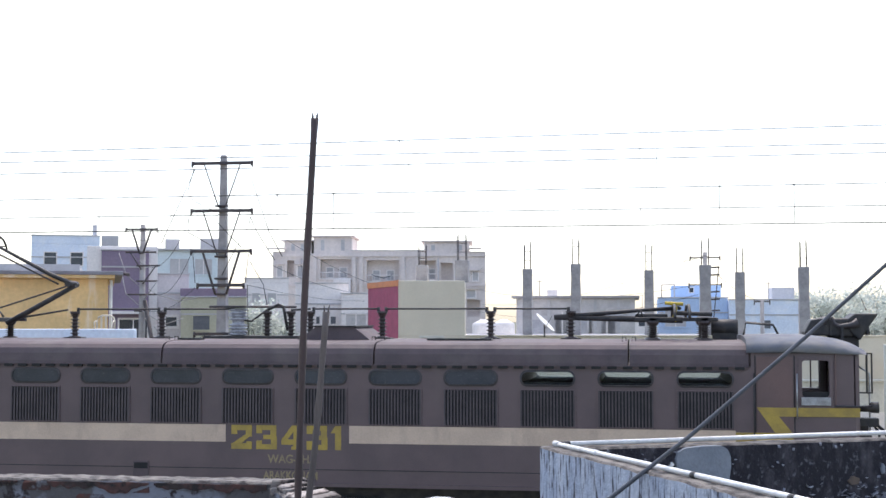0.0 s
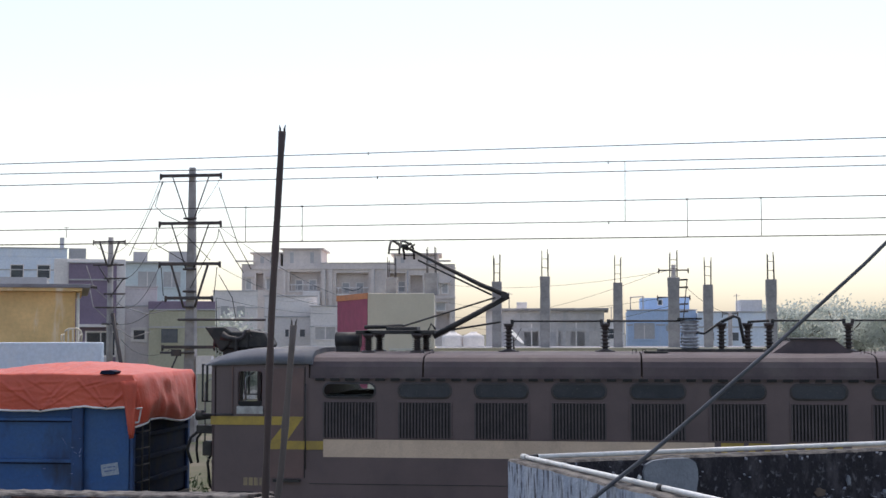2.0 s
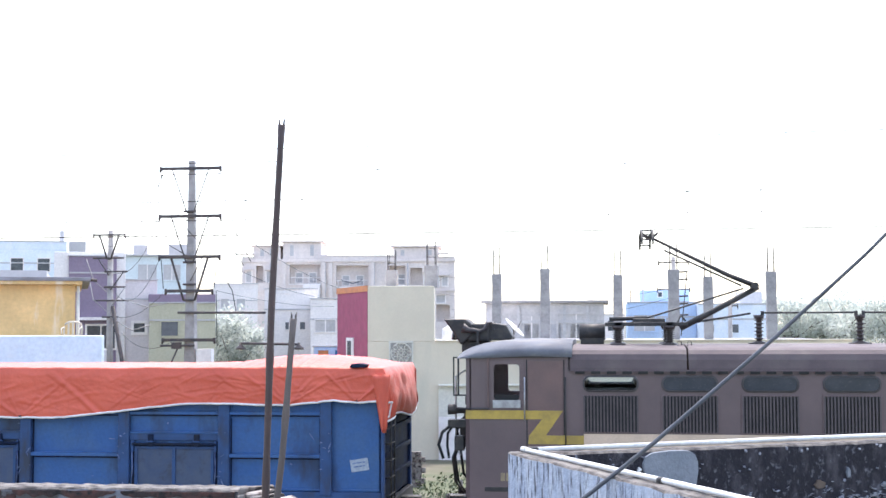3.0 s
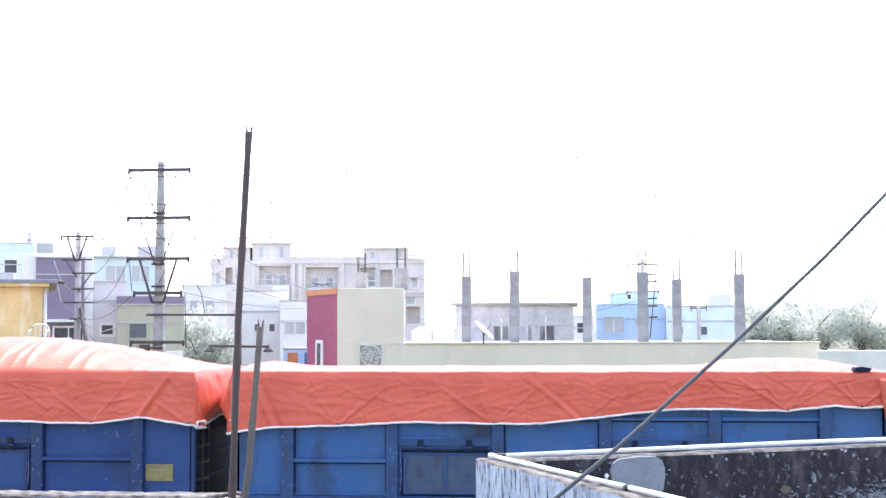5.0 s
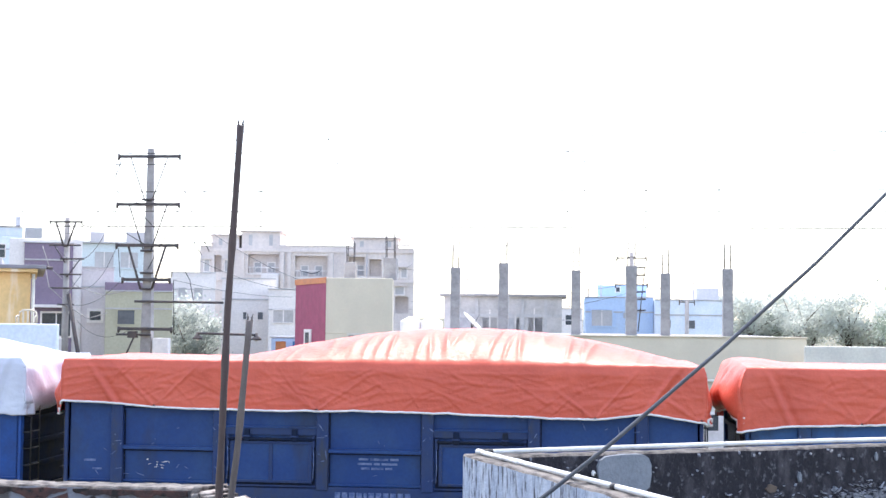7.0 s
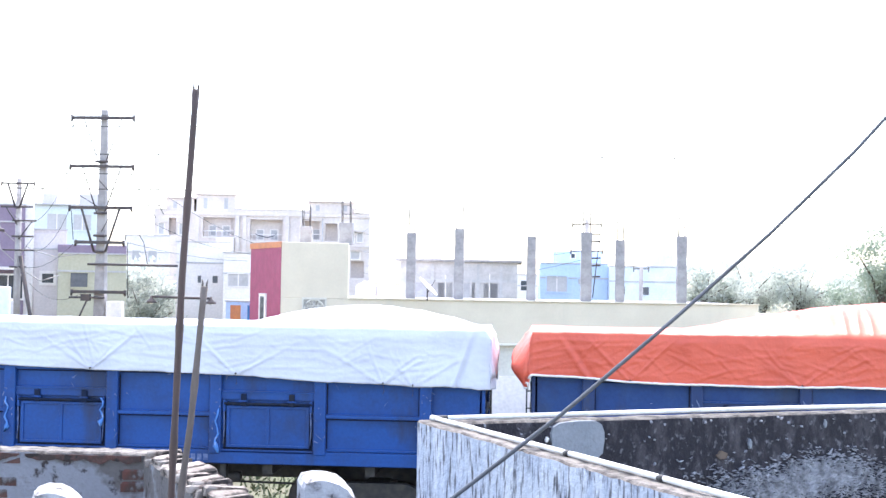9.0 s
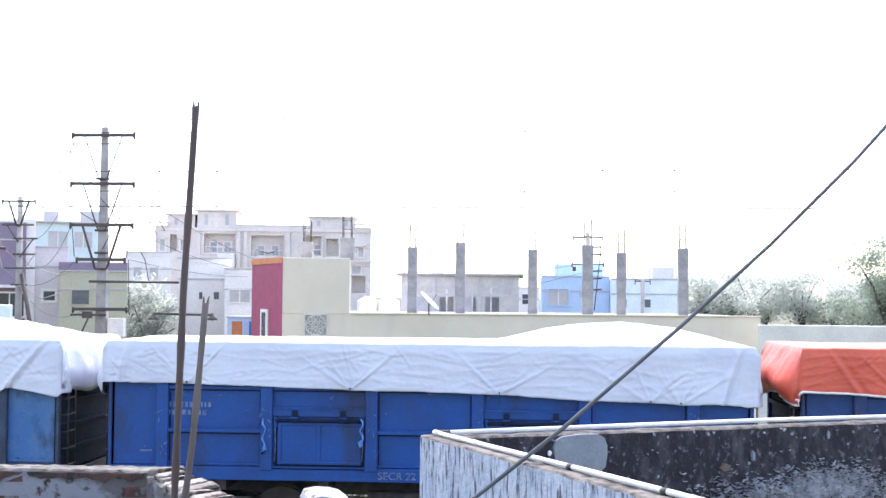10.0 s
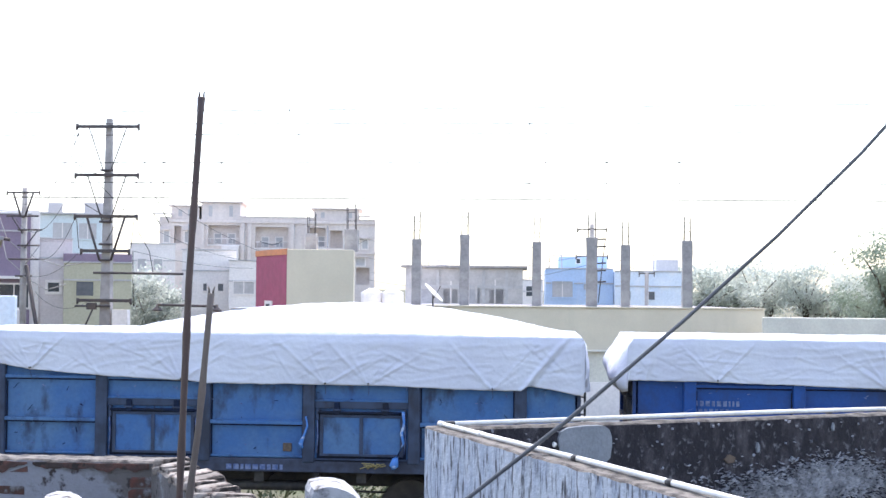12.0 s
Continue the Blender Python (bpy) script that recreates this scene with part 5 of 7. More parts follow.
def make_tarp(right_end, mat, label, heaps, hem, edge, pleats, seed):
    """A sheet draped over the load: heaps are (centre, half widths, height) along the wagon; edge runs along
    the hem as (x, z, tied); pleats are long folds from the hem to the upper edge (x below, x above, depth)."""
    x_mid = right_end - WAGON_LEN / 2
    h, w = WAGON_LEN / 2 + 0.06, 1.60
    rng = random.Random(seed)
    T = thing("tarpaulin", pose(x_mid, TRACK_Y, 0), label, "tarpaulin", "tarpaulins")
    top = 3.44

    def heap(x, y):
        z = 0.0
        for c, a0, a1, hh in heaps:
            t = (x - c) / (a1 if x > c else a0)
            if abs(t) < 1:
                z += hh * (1 - t * t) ** 1.15 * max(0, 1 - (abs(y) / w) ** 2.2)
        return z

    tie = [(x, top - z) for x, z, tied in edge if tied]
    ex, ez = [e[0] for e in edge], [e[1] for e in edge]
    creases = []
    for t, dz in tie:
        ways = []
        for side in (-1, 1):
            for a in rng.sample((26, 38, 50, 64), 2):
                ways.append((radians(side * (a + rng.uniform(-5, 5))), rng.uniform(0.008, 0.020), rng.uniform(0.2, 0.45)))
            ways.append((radians(side * rng.uniform(40, 62)), rng.uniform(0.014, 0.030), rng.uniform(0.35, 0.85)))
        creases.append((t, dz, ways))
    grooves = [(rng.uniform(-h, h), rng.uniform(0.1, 0.7), radians(rng.gauss(0, 24)), rng.uniform(0.004, 0.012), rng.uniform(0.12, 0.45)) for k in range(90)]

    def hem_drop(x):
        """Length of the hanging side."""
        return top - float(np.interp(x, ex, ez)) + 0.010 * noise.noise(Vector((x * 3, seed, 0))) + 0.006 * noise.noise(Vector((x * 9, seed, 0)))

    def folds(x, r):
        """Outward displacement at r metres below the edge."""
        o = 0.0
        for t, dz0, ways in creases:
            dx, dz = x - t, dz0 - r
            rad = math.hypot(dx, dz)
            if rad < 1.5:
                for a, amp, long in ways:
                    if dx * math.sin(a) + dz * math.cos(a) > 0:
                        off = dx * math.cos(a) - dz * math.sin(a)
                        wd = 0.008 + 0.030 * rad
                        q = off / wd
                        if abs(q) < 4:
                            o += amp * (math.exp(-abs(q) ** 1.3) if q < 0 else math.exp(-(q * 2.1) ** 2)) * min(1, rad / 0.08) * math.exp(-(max(0, rad - 0.3) / long) ** 2)
        for xb, xt, dep in pleats:
            hd = hem_drop(xb)
            off = x - (xt + (xb - xt) * r / hd)
            o += dep * (math.exp(-(off / 0.05) ** 2) - 0.7 * math.exp(-((off - 0.11) / 0.06) ** 2)) * (0.35 + 0.65 * r / hd)
        for gx, gr, ga, amp, ll in grooves:
            dx, dr = x - gx, r - gr
            if abs(dx) < 0.7:
                al, ac = dx * math.cos(ga) + dr * math.sin(ga), dr * math.cos(ga) - dx * math.sin(ga)
                o += amp * math.exp(-(al / ll) ** 2) * (math.exp(-(ac / 0.016) ** 2) - 0.5 * math.exp(-((ac - 0.03) / 0.022) ** 2))
        o += 0.020 * noise.noise(Vector((x * 0.9 + seed, r * 1.6, 1)))
        c = 1 - abs(noise.noise(Vector((x * 1.1 + seed, r * 6.0 + x * 0.6, 4))))
        o += 0.010 * c ** 9 + 0.0035 * noise.noise(Vector((x * 7 + seed, r * 11 + x, 4)))
        return o

    near_n, far_n, ex_n = 32, 5, 12
    us = [-h - 0.85 + 0.85 * i / ex_n for i in range(ex_n)] + list(np.linspace(-h, h, 520)) + [h + 0.85 * (i + 1) / ex_n for i in range(ex_n)]
    vs = [-1 - i / near_n for i in range(near_n, 0, -1)] + list(np.linspace(-1, 1, 33)) + [1 + i / far_n for i in range(1, far_n + 1)]
    bm = bmesh.new()
    rows = []
    for u in us:
        row = []
        du = max(0.0, abs(u) - h)
        x = max(-h, min(h, u))
        sx = 1 if u > 0 else -1
        hd = hem_drop(x)
        for v in vs:
            dv = max(0.0, abs(v) - 1) * hd
            y = max(-1.0, min(1.0, v)) * w
            sy = 1 if v > 0 else -1
            z = top + heap(x, y)
            z += 0.012 * noise.noise(Vector((x * 1.5, y * 1.5, seed)))
            if dv == 0 and du == 0:
                wr = noise.noise(Vector((x * 2.2 + y * 1.5, y * 0.8 + seed, 3)))
                wl_ = noise.noise(Vector((x * 3.4 - y * 0.5, y * 0.5 + seed, 8)))
                rim = max(0.0, min(1.0, (abs(y) / w - 0.12) / 0.35))
                z += (0.012 * (1 - abs(wr)) ** 5 + 0.030 * rim * (1 - abs(wl_)) ** 7) * (0.25 + 1.3 * min(1, heap(x, y) * 4))
            drop = max(dv, du) if not (dv and du) else max(dv, du * 0.9)
            px, py, pz = x, y, z - drop
            if dv:
                k = min(1.0, dv / 0.12)
                f = folds(x + (sx * du if du else 0), dv) if v < 0 else 0.02
                py += sy * (0.02 * k + k * f)
            if du:
                k = min(1.0, du / 0.12)
                px += sx * (k * (0.04 + 0.05 * noise.noise(Vector((y * 2.3, du * 3, seed)))) + (0.27 if sx < 0 else 0.10) * math.sin(math.pi * 0.86 * min(1.0, du / 0.85) ** 1.5) * (1 - abs(y / w) ** 6) * (1 + 0.2 * noise.noise(Vector((y * 2, du * 3, seed + 2)))))
                pz += 0.06 * math.sin(y * 2.2 + seed) * k
                px += sx * k * 0.035 * (1 - abs(noise.noise(Vector((y * 3.2 + seed, du * 0.8, 6))))) ** 3
            if dv and du:
                e = min(dv, du)
                px += sx * e * 0.10
                py -= sy * e * 0.30
            row.append(bm.verts.new((px, py, pz)))
        rows.append(row)
    for a, b in zip(rows, rows[1:]):
        for i in range(len(vs) - 1):
            bm.faces.new((a[i], a[i + 1], b[i + 1], b[i])).smooth = True
    near = [r[0].co.copy() for r in rows]
    end_r = [v.co.copy() for v in rows[-1]]
    end_l = [v.co.copy() for v in rows[0]]
    sheet = part("sheet", bm, mat, T)
    md = sheet.modifiers.new("cloth_thickness", 'SOLIDIFY')
    md.thickness, md.offset = 0.006, 0
    if hem:
        bars("hem", HEM, T, (near, 0.020), n=6, label="white rope hem along the sheet")
        bars("hem", HEM, T, (end_r[2:], 0.020), n=6)
        bars("hem", HEM, T, (end_l[2:], 0.020), n=6)
    for t, dz in tie:
        ey = bars("eyelet", BLACK, T, ([(t, -w - 0.085, top - dz + 0.03), (t, -w - 0.03, top - dz + 0.03)], 0.014), n=8)
        if hem:
            continue
        bars("lacing", BLACK, ey, ([(t, -w - 0.07, top - dz + 0.02), (t + 0.01, -w - 0.02, top - dz - 0.10), (t - 0.01, -1.56, top - dz - 0.16)], 0.004), n=5, label="thin lacing cord")
    return T


GAP_RIGHT = [-16.60, -27.83, -39.15, -50.55]
wagon_specs = [
    (BLUE_D, ORANGE, "mid-blue steel coal wagon covered by an orange sheet", "taut orange tarpaulin with a white rope hem over a wagon",
     [(4.0, 1.5, 1.3, 0.17), (2.6, 1.2, 1.2, 0.05), (-5.05, 0.42, 0.75, 0.11)], True,
     [(-5.3, 2.44, 0), (-4.6, 2.53, 0), (-3.5, 2.56, 1), (-2.2, 2.63, 0), (-0.95, 2.60, 1), (-0.2, 2.61, 0), (0.55, 2.70, 0), (2.0, 2.85, 0), (2.8, 2.85, 0), (3.7, 2.82, 1), (4.45, 2.92, 0), (4.85, 2.88, 1), (5.3, 2.91, 0)],
     [(-4.6, -5.0, 0.04), (0.4, -0.5, 0.025)]),
    (BLUE_A, ORANGE, "dark navy steel coal wagon with rubbed white scuffs", "orange tarpaulin with a white rope hem bulging over heaped load",
     [(1.5, 4.2, 3.7, 0.56)], True,
     [(-5.4, 2.76, 0), (-4.45, 2.72, 0), (-3.71, 2.665, 1), (-2.9, 2.645, 0), (-0.98, 2.64, 1), (-0.2, 2.655, 0), (1.25, 2.635, 0), (3.55, 2.58, 1), (4.35, 2.68, 0), (5.24, 2.57, 1)],
     [(4.35, 4.9, 0.045), (-4.4, -4.9, 0.03)]),
    (BLUE_B, WHITE_T, "bright blue steel coal wagon with rubbed white lettering", "white tarpaulin laced over a wagon, heaped at one end",
     [(3.2, 2.2, 2.0, 0.34)], False,
     [(-5.5, 2.765, 0), (-3.94, 2.755, 1), (-1.24, 2.68, 1), (1.19, 2.64, 1), (2.58, 2.56, 0), (3.62, 2.535, 1), (4.1, 2.51, 1), (4.7, 2.515, 0), (5.16, 2.485, 0)],
     [(4.75, 5.05, 0.05), (-5.1, -4.95, 0.03)]),
    (BLUE_C, WHITE_T, "faded scratched pale blue steel coal wagon", "white tarpaulin bulging high over a heaped wagon load",
     [(1.5, 4.2, 3.7, 0.50)], False,
     [(-5.3, 2.98, 0), (-4.33, 2.89, 0), (-3.81, 2.81, 1), (-2.62, 2.73, 0), (-1.27, 2.66, 1), (-0.82, 2.63, 0), (1.12, 2.62, 1), (1.83, 2.62, 1), (3.05, 2.585, 0), (3.85, 2.57, 1), (4.31, 2.57, 0), (4.42, 2.64, 0), (4.77, 2.60, 0), (5.23, 2.51, 0)],
     [(4.36, 5.05, 0.06), (-4.4, -4.8, 0.03)]),
]
MOVERS = [(loco, MID)]
for i_w, (paint, cloth, wl, tl, heaps_w, hem_w, edge_w, pleats_w) in enumerate(wagon_specs):
    marks_w = {0: [(0.2, 1.24, (0.10, 0.10, 0.10, 0.10), 0.08)],
               1: [(-0.26, 1.69, (0.14, 0.2, 0.12), 0.035), (-0.32, 1.765, (0.24, 0.1, 0.26), 0.035), (-0.30, 1.84, (0.16, 0.3, 0.14), 0.035),
                   (-0.68, 1.23, (0.09, 0.09, 0.09, 0.09, 0.05, 0.09, 0.09, 0.09, 0.09, 0.09, 0.09), 0.09), (-4.8, 1.60, (0.16,), 0.03)],
               2: [(-4.3, 2.36, (0.07, 0.06, 0.07, 0.05, 0.07, 0.06, 0.03, 0.03, 0.05), 0.085), (-4.3, 2.23, (0.05, 0.06, 0.05, 0.06, 0.05, 0.06, 0.05, 0.06), 0.085), (-0.08, 1.23, (0.075,) * 8, 0.10), (-4.75, 1.62, (0.2,), 0.03)],
               3: [(-0.52, 1.215, (0.09, 0.09, 0.05, 0.09, 0.09, 0.09, 0.06, 0.09, 0.05), 0.085)]}[i_w]
    wg = make_wagon(GAP_RIGHT[i_w], paint, wl, marks_w, (FRAME_D, FRAME_A, paint, FRAME_C)[i_w], (DOOR_D, paint, paint, paint)[i_w], (FRAME_D, FRAME_A, paint, SILL_C)[i_w])
    if i_w == 2:
        lettering("owner_mark", "SECR 22", 0.12, 0.62, RUBBED, wg, pose(-0.78, -1.549, 1.225), 0.01)
        for rx, z0, z1 in ((0.88, 2.08, 1.36), (-1.05, 2.22, 1.75), (-2.66, 2.20, 1.62)):
            n_r = 7
            bars("ribbon", RIBBON, wg, ([(rx + 0.03 * math.sin(k * 1.9 + rx), -1.59 - 0.01 * (k % 2), z0 + (z1 - z0) * k / n_r) for k in range(n_r + 1)], [0.010 + 0.008 * ((k * 5) % 3) / 2 + (0.035 if k == n_r - 1 else 0) for k in range(n_r + 1)]), n=6, label="torn blue and white plastic ribbon")
    if i_w == 3:
        boxes("stencil_patch", GRIME_SHADE, wg, (3.66, 4.10, -1.478, -1.471, 1.595, 1.685), label="dark patch under worn white stencilling")
        worn_bars("worn_marking", CARD, wg, 3.72, 1.61, -1.484, (0.05, 0.04, 0.03, 0.05, 0.04), 0.055, 0.025)
        bars("straw_wisp", STRAW, wg, *[([(1.70 + 0.03 * k, -1.58, 1.26 + 0.03 * ((k * 7) % 4)), (1.82 + 0.028 * k, -1.60 - 0.01 * (k % 3), 1.30 + 0.025 * ((k * 5) % 3))], 0.009) for k in range(12)], n=5, label="wisp of dry straw caught on the sill")
        boxes("bracket_plate", CHIP_M, wg, (0.41, 0.555, -1.50, -1.472, 1.51, 1.65), label="small rusty bracket plate", bevel=0.01)
        bars("ribbon", RIBBON, wg, ([(0.80, -1.59, 2.10), (0.83, -1.60, 1.95), (0.78, -1.60, 1.80), (0.72, -1.60, 1.66), (0.76, -1.60, 1.58)], [0.012, 0.016, 0.02, 0.045, 0.012]), n=6, label="scrap of blue plastic ribbon")
        scuffs(wg, GRIME_SHADE, "dark scratches in the faded paint", -5.0, 5.0, 1.45, 2.6, 60, 4, slant=0.8)
        scuffs(wg, RUBBED, "pale scratches in the faded paint", -5.0, 5.0, 1.45, 2.6, 50, 6, slant=0.8)
        bars("ribbon", RIBBON, wg, ([(2.40, -1.60, 2.20), (2.42, -1.61, 2.02), (2.38, -1.60, 1.85), (2.41, -1.60, 1.68), (2.33, -1.60, 1.50), (2.28, -1.60, 1.42), (2.26, -1.60, 1.32), (2.25, -1.60, 1.26)], [0.028, 0.02, 0.03, 0.02, 0.015, 0.06, 0.085, 0.03]), n=6, label="blue plastic ribbon tied to the latch")
    if i_w < 3:
        scuffs(wg, RUBBED, "small pale scratches in the paint", -5.0, 5.0, 1.45, 2.7, 36, 20 + i_w, slant=0.7)
        for px_ in range(6):
            xs_ = -WAGON_LEN / 2 + 0.86 + 1.735 * px_
            scuffs(wg, RUBBED, "rubbed pale edge of a stanchion", xs_ - 0.10, xs_ + 0.10, 1.5, 2.4, 7, 40 + px_ + 9 * i_w, y=-1.577, slant=1.3)
    if i_w == 0:
        nt = boxes("notice_card", CARD, wg, (-0.15, 0.15, -0.006, 0.0, -0.10, 0.10), label="small white card pasted on the side")
        nt.matrix_basis = pose(4.865, -1.474, 1.845, 0, -9, 0)
        worn_bars("worn_line", RUBBED, nt, -0.11, 0.03, -0.009, (0.05, 0.09, 0.04), 0.02, 0.015)
        worn_bars("worn_line", RUBBED, nt, -0.10, -0.03, -0.009, (0.08, 0.05, 0.03), 0.02, 0.015)
    if i_w == 1:
        scuffs(wg, HEM, "white rubbed streaks", -3.88, -3.48, 1.64, 1.80, 9, 12, slant=0.35)
        worn_bars("worn_marking", RUBBED, wg, -4.95, 1.74, -1.480, (0.2,), 0.035)
        boxes("notice_plate", NOTICE, wg, (4.44, 4.91, -1.487, -1.473, 1.62, 1.90), label="small faded yellow notice plate", bevel=0.005)
        worn_bars("worn_line", FADED, wg, 4.52, 1.79, -1.492, (0.05, 0.08, 0.06, 0.04), 0.025, 0.02)
        worn_bars("worn_line", FADED, wg, 4.62, 1.70, -1.492, (0.05, 0.04), 0.025, 0.02)
    tp = make_tarp(GAP_RIGHT[i_w], cloth, tl, heaps_w, hem_w, edge_w, pleats_w, 3 + i_w * 5)
    if i_w == 0:
        bm = bmesh.new()
        rows_f = []
        for k in range(13):
            q = k / 12
            half_f = 0.13 * (1 - q) ** 0.7 + 0.02
            rows_f.append([bm.verts.new((5.26 + half_f * e + 0.05 * q, -1.68 - 0.035 * math.cos(e * 5 + q * 4), 3.34 - 0.95 * q)) for e in (-1, -0.6, -0.2, 0.2, 0.6, 1)])
        for ra, rb in zip(rows_f, rows_f[1:]):
            for k in range(5):
                bm.faces.new((ra[k], ra[k + 1], rb[k + 1], rb[k])).smooth = True
        fl = part("loose_flap", bm, cloth, tp, "loose corner of the sheet hanging down")
        fm = fl.modifiers.new("cloth_thickness", 'SOLIDIFY')
        fm.thickness = 0.006
        bm = bmesh.new()
        prism(bm, [(4.73, 3.455), (4.98, 3.45), (5.02, 3.50), (4.90, 3.525), (4.76, 3.515)], -1.66, -1.40)
        part("cloth_scrap", bm, GRIME_SHADE, tp, "dark blue scrap of cloth on the sheet edge", bevel=0.008)
    MOVERS += [(wg, GAP_RIGHT[i_w] - WAGON_LEN / 2), (tp, GAP_RIGHT[i_w] - WAGON_LEN / 2)]

# ---- houses beyond the track ----


def framed(name, mat, parent, outer, inner, y0, y1):
    bm = bmesh.new()
    ring_panel(bm, outer, inner, y0, y1)
    return part(name, bm, mat, parent)


def house(name, label, x0, x1, y, depth, top, mat, windows=(), slab=None, parapet=0.0, category="house", group="houses beyond the track", foot=GROUND_Z, turn=None):
    """A house on a street that runs askew to the track; windows are (x, z, width, height, pane material)."""
    if turn is None:
        turn = math.degrees(math.atan2(max(0.0, -x1), y))
    c, s = math.cos(radians(turn)), math.sin(radians(turn))
    length = (x1 - x0) * y / (y * c - x0 * s)
    k_x = length / (x1 - x0)
    H = thing(name, pose(x1, y, foot, 0, 0, turn), label, category, group)
    g = foot
    boxes("wall", mat, H, (-length, 0, 0, depth, -0.1 if foot == GROUND_Z else 0, top - g), bevel=0.03)
    if slab:
        boxes("roof", slab, H, (-length - 0.25, 0.25, -0.3, depth + 0.2, top - g, top - g + 0.14), bevel=0.02)
    if parapet:
        t = top - g
        for bx in ((-length, 0, 0.0, 0.15), (-length, -length + 0.15, 0.15, depth), (-0.15, 0, 0.15, depth)):
            boxes("parapet", mat, H, (*bx, t, t + parapet), bevel=0.02)
    if foot == GROUND_Z and category == "house" and not slab and mat is not OCHRE:
        e = top - g + parapet
        boxes("coping", GREY_W, H, (-length - 0.05, 0.05, -0.06, 0.16, e, e + 0.07), bevel=0.01)
        boxes("drip_band", GREY_W, H, (-length, 0, -0.05, 0.0, top - g - 0.95, top - g - 0.87))
    for wx, wz, ww, wh, pane in windows:
        a = (wx - x1) * k_x
        b, cz, d = a + ww, wz - g, wz - g + wh
        k = 0.15 if pane is WIN_M and 0.5 < ww < 0.7 else max(0.05, 0.08 * min(ww, wh))
        wf = framed("window", WHITE_W if pane is WIN_M else mat, H, (a - k, b + k, cz - k, d + k), (a, b, cz, d), -0.07, 0.0)
        boxes("pane", pane, wf, (a, b, -0.02, 0.02, cz, d))
        if ww > 0.9:
            boxes("mullion", WHITE_W, wf, ((a + b) / 2 - 0.03, (a + b) / 2 + 0.03, -0.045, -0.02, cz, d))
    return H


# Flat backing of the lattice, its colour standing for shade in the holes.
SCREEN_SHADE = material("shaded_screen_back", (0.40, 0.385, 0.35), (0.33, 0.32, 0.29), 0.9)


def olive_house():
    H = thing("house", pose(-8.84, 48, 0, 0, 0, 7), "single-storey olive-grey house with a maroon end wall and stair tower", "house", "houses beyond the track")
    g, W = GROUND_Z, 17.78
    boxes("wall", OLIVE, H, (0, W, 0, 9, g - 0.1, 3.53), bevel=0.02)
    boxes("stair_tower", OLIVE, H, (0, 2.45, 0, 4.0, 3.53, 5.58), bevel=0.02)
    bm = bmesh.new()
    column(bm, [(-1.46, 4.2), (-0.005, 0.0), (-0.005, 4.2)], g - 0.1, 5.38)
    part("maroon_wall", bm, MAROON, H, "maroon textured end wall")
    bm = bmesh.new()
    column(bm, [(-1.50, 4.2), (-0.005, -0.04), (-0.005, 4.2)], 5.38, 5.60)
    part("orange_band", bm, ORANGE_P, H, "orange painted band under the roof edge")
    d = Vector((-1.455, 4.2, 0)).normalized()
    n = Vector((-d.y, d.x, 0))
    if n.y > 0:
        n = -n
    sl = None
    for a, b, z0, z1, mat, o in ((1.9, 2.9, 2.3, 3.66, WHITE_W, 0.05), (2.15, 2.65, 2.42, 3.54, WIN_M, 0.07)):
        bm = bmesh.new()
        p, q = Vector((-0.005, 0, 0)) + d * a, Vector((-0.005, 0, 0)) + d * b
        column(bm, [(p.x, p.y), (q.x, q.y), (q.x + n.x * o, q.y + n.y * o), (p.x + n.x * o, p.y + n.y * o)], z0, z1)
        sl = part("slit_window" if sl is None else "pane", bm, mat, sl or H)
    # pierced screen block window
    cx, cz = 1.23, 3.12
    scr = boxes("screen_window", SCREEN_SHADE, H, (cx - 0.42, cx + 0.42, -0.012, 0.0, cz - 0.40, cz + 0.40))
    bm = bmesh.new()
    for a, b, c, e in ((-0.45, 0.45, 0.37, 0.44), (-0.45, 0.45, -0.44, -0.37), (-0.45, -0.39, -0.37, 0.37), (0.39, 0.45, -0.37, 0.37)):
        box(bm, cx + a, cx + b, -0.06, 0.0, cz + c, cz + e)
    for k in range(8):
        a = k * math.pi / 4
        for r0, r1 in ((0.06, 0.17), (0.20, 0.36)):
            ring = [(cx + (r0 + r1) / 2 * math.cos(a) + (r1 - r0) / 2 * math.cos(t), cz + (r0 + r1) / 2 * math.sin(a) + (r1 - r0) / 2 * math.sin(t)) for t in [j * math.pi / 4 for j in range(9)]]
            tube(bm, [(x, -0.03, z) for x, z in ring], 0.024, 6)
    tube(bm, [(cx + 0.37 * math.cos(t), -0.03, cz + 0.37 * math.sin(t)) for t in [j * math.pi / 8 for j in range(17)]], 0.028, 6)
    part("screen_lattice", bm, CREAM_W, scr, "cream pierced concrete lattice")
    # coping, ledge, lower cream band and doors
    boxes("coping", OLIVE, H, (2.47, W + 0.04, -0.06, 0.2, 3.53, 3.58), bevel=0.01)
    boxes("ledge", CREAM_W, H, (2.6, W, -0.25, 0.0, 1.90, 1.98), bevel=0.02)
    boxes("lower_wall", CREAM_W, H, (2.6, W, -0.06, 0.0, g, 1.90))
    boxes("plinth", WHITE_W, H, (2.6, W, -0.16, -0.06, g - 0.1, 0.79))
    framed("vent_window", WHITE_W, H, (13.9, 14.55, 0.02, 0.78), (14.0, 14.45, 0.12, 0.70), -0.20, -0.16)
    boxes("vent_pane", WIN_M, H, (14.0, 14.45, -0.17, -0.16, 0.12, 0.70))
    for x in (5.4,):
        dd = boxes("door", WIN_M, H, (x, x + 0.9, -0.19, -0.16, -0.6, 1.45))
        framed("door_frame", PLASTIC_W, dd, (x - 0.08, x + 0.98, -0.68, 1.53), (x, x + 0.9, -0.6, 1.45), -0.21, -0.06)
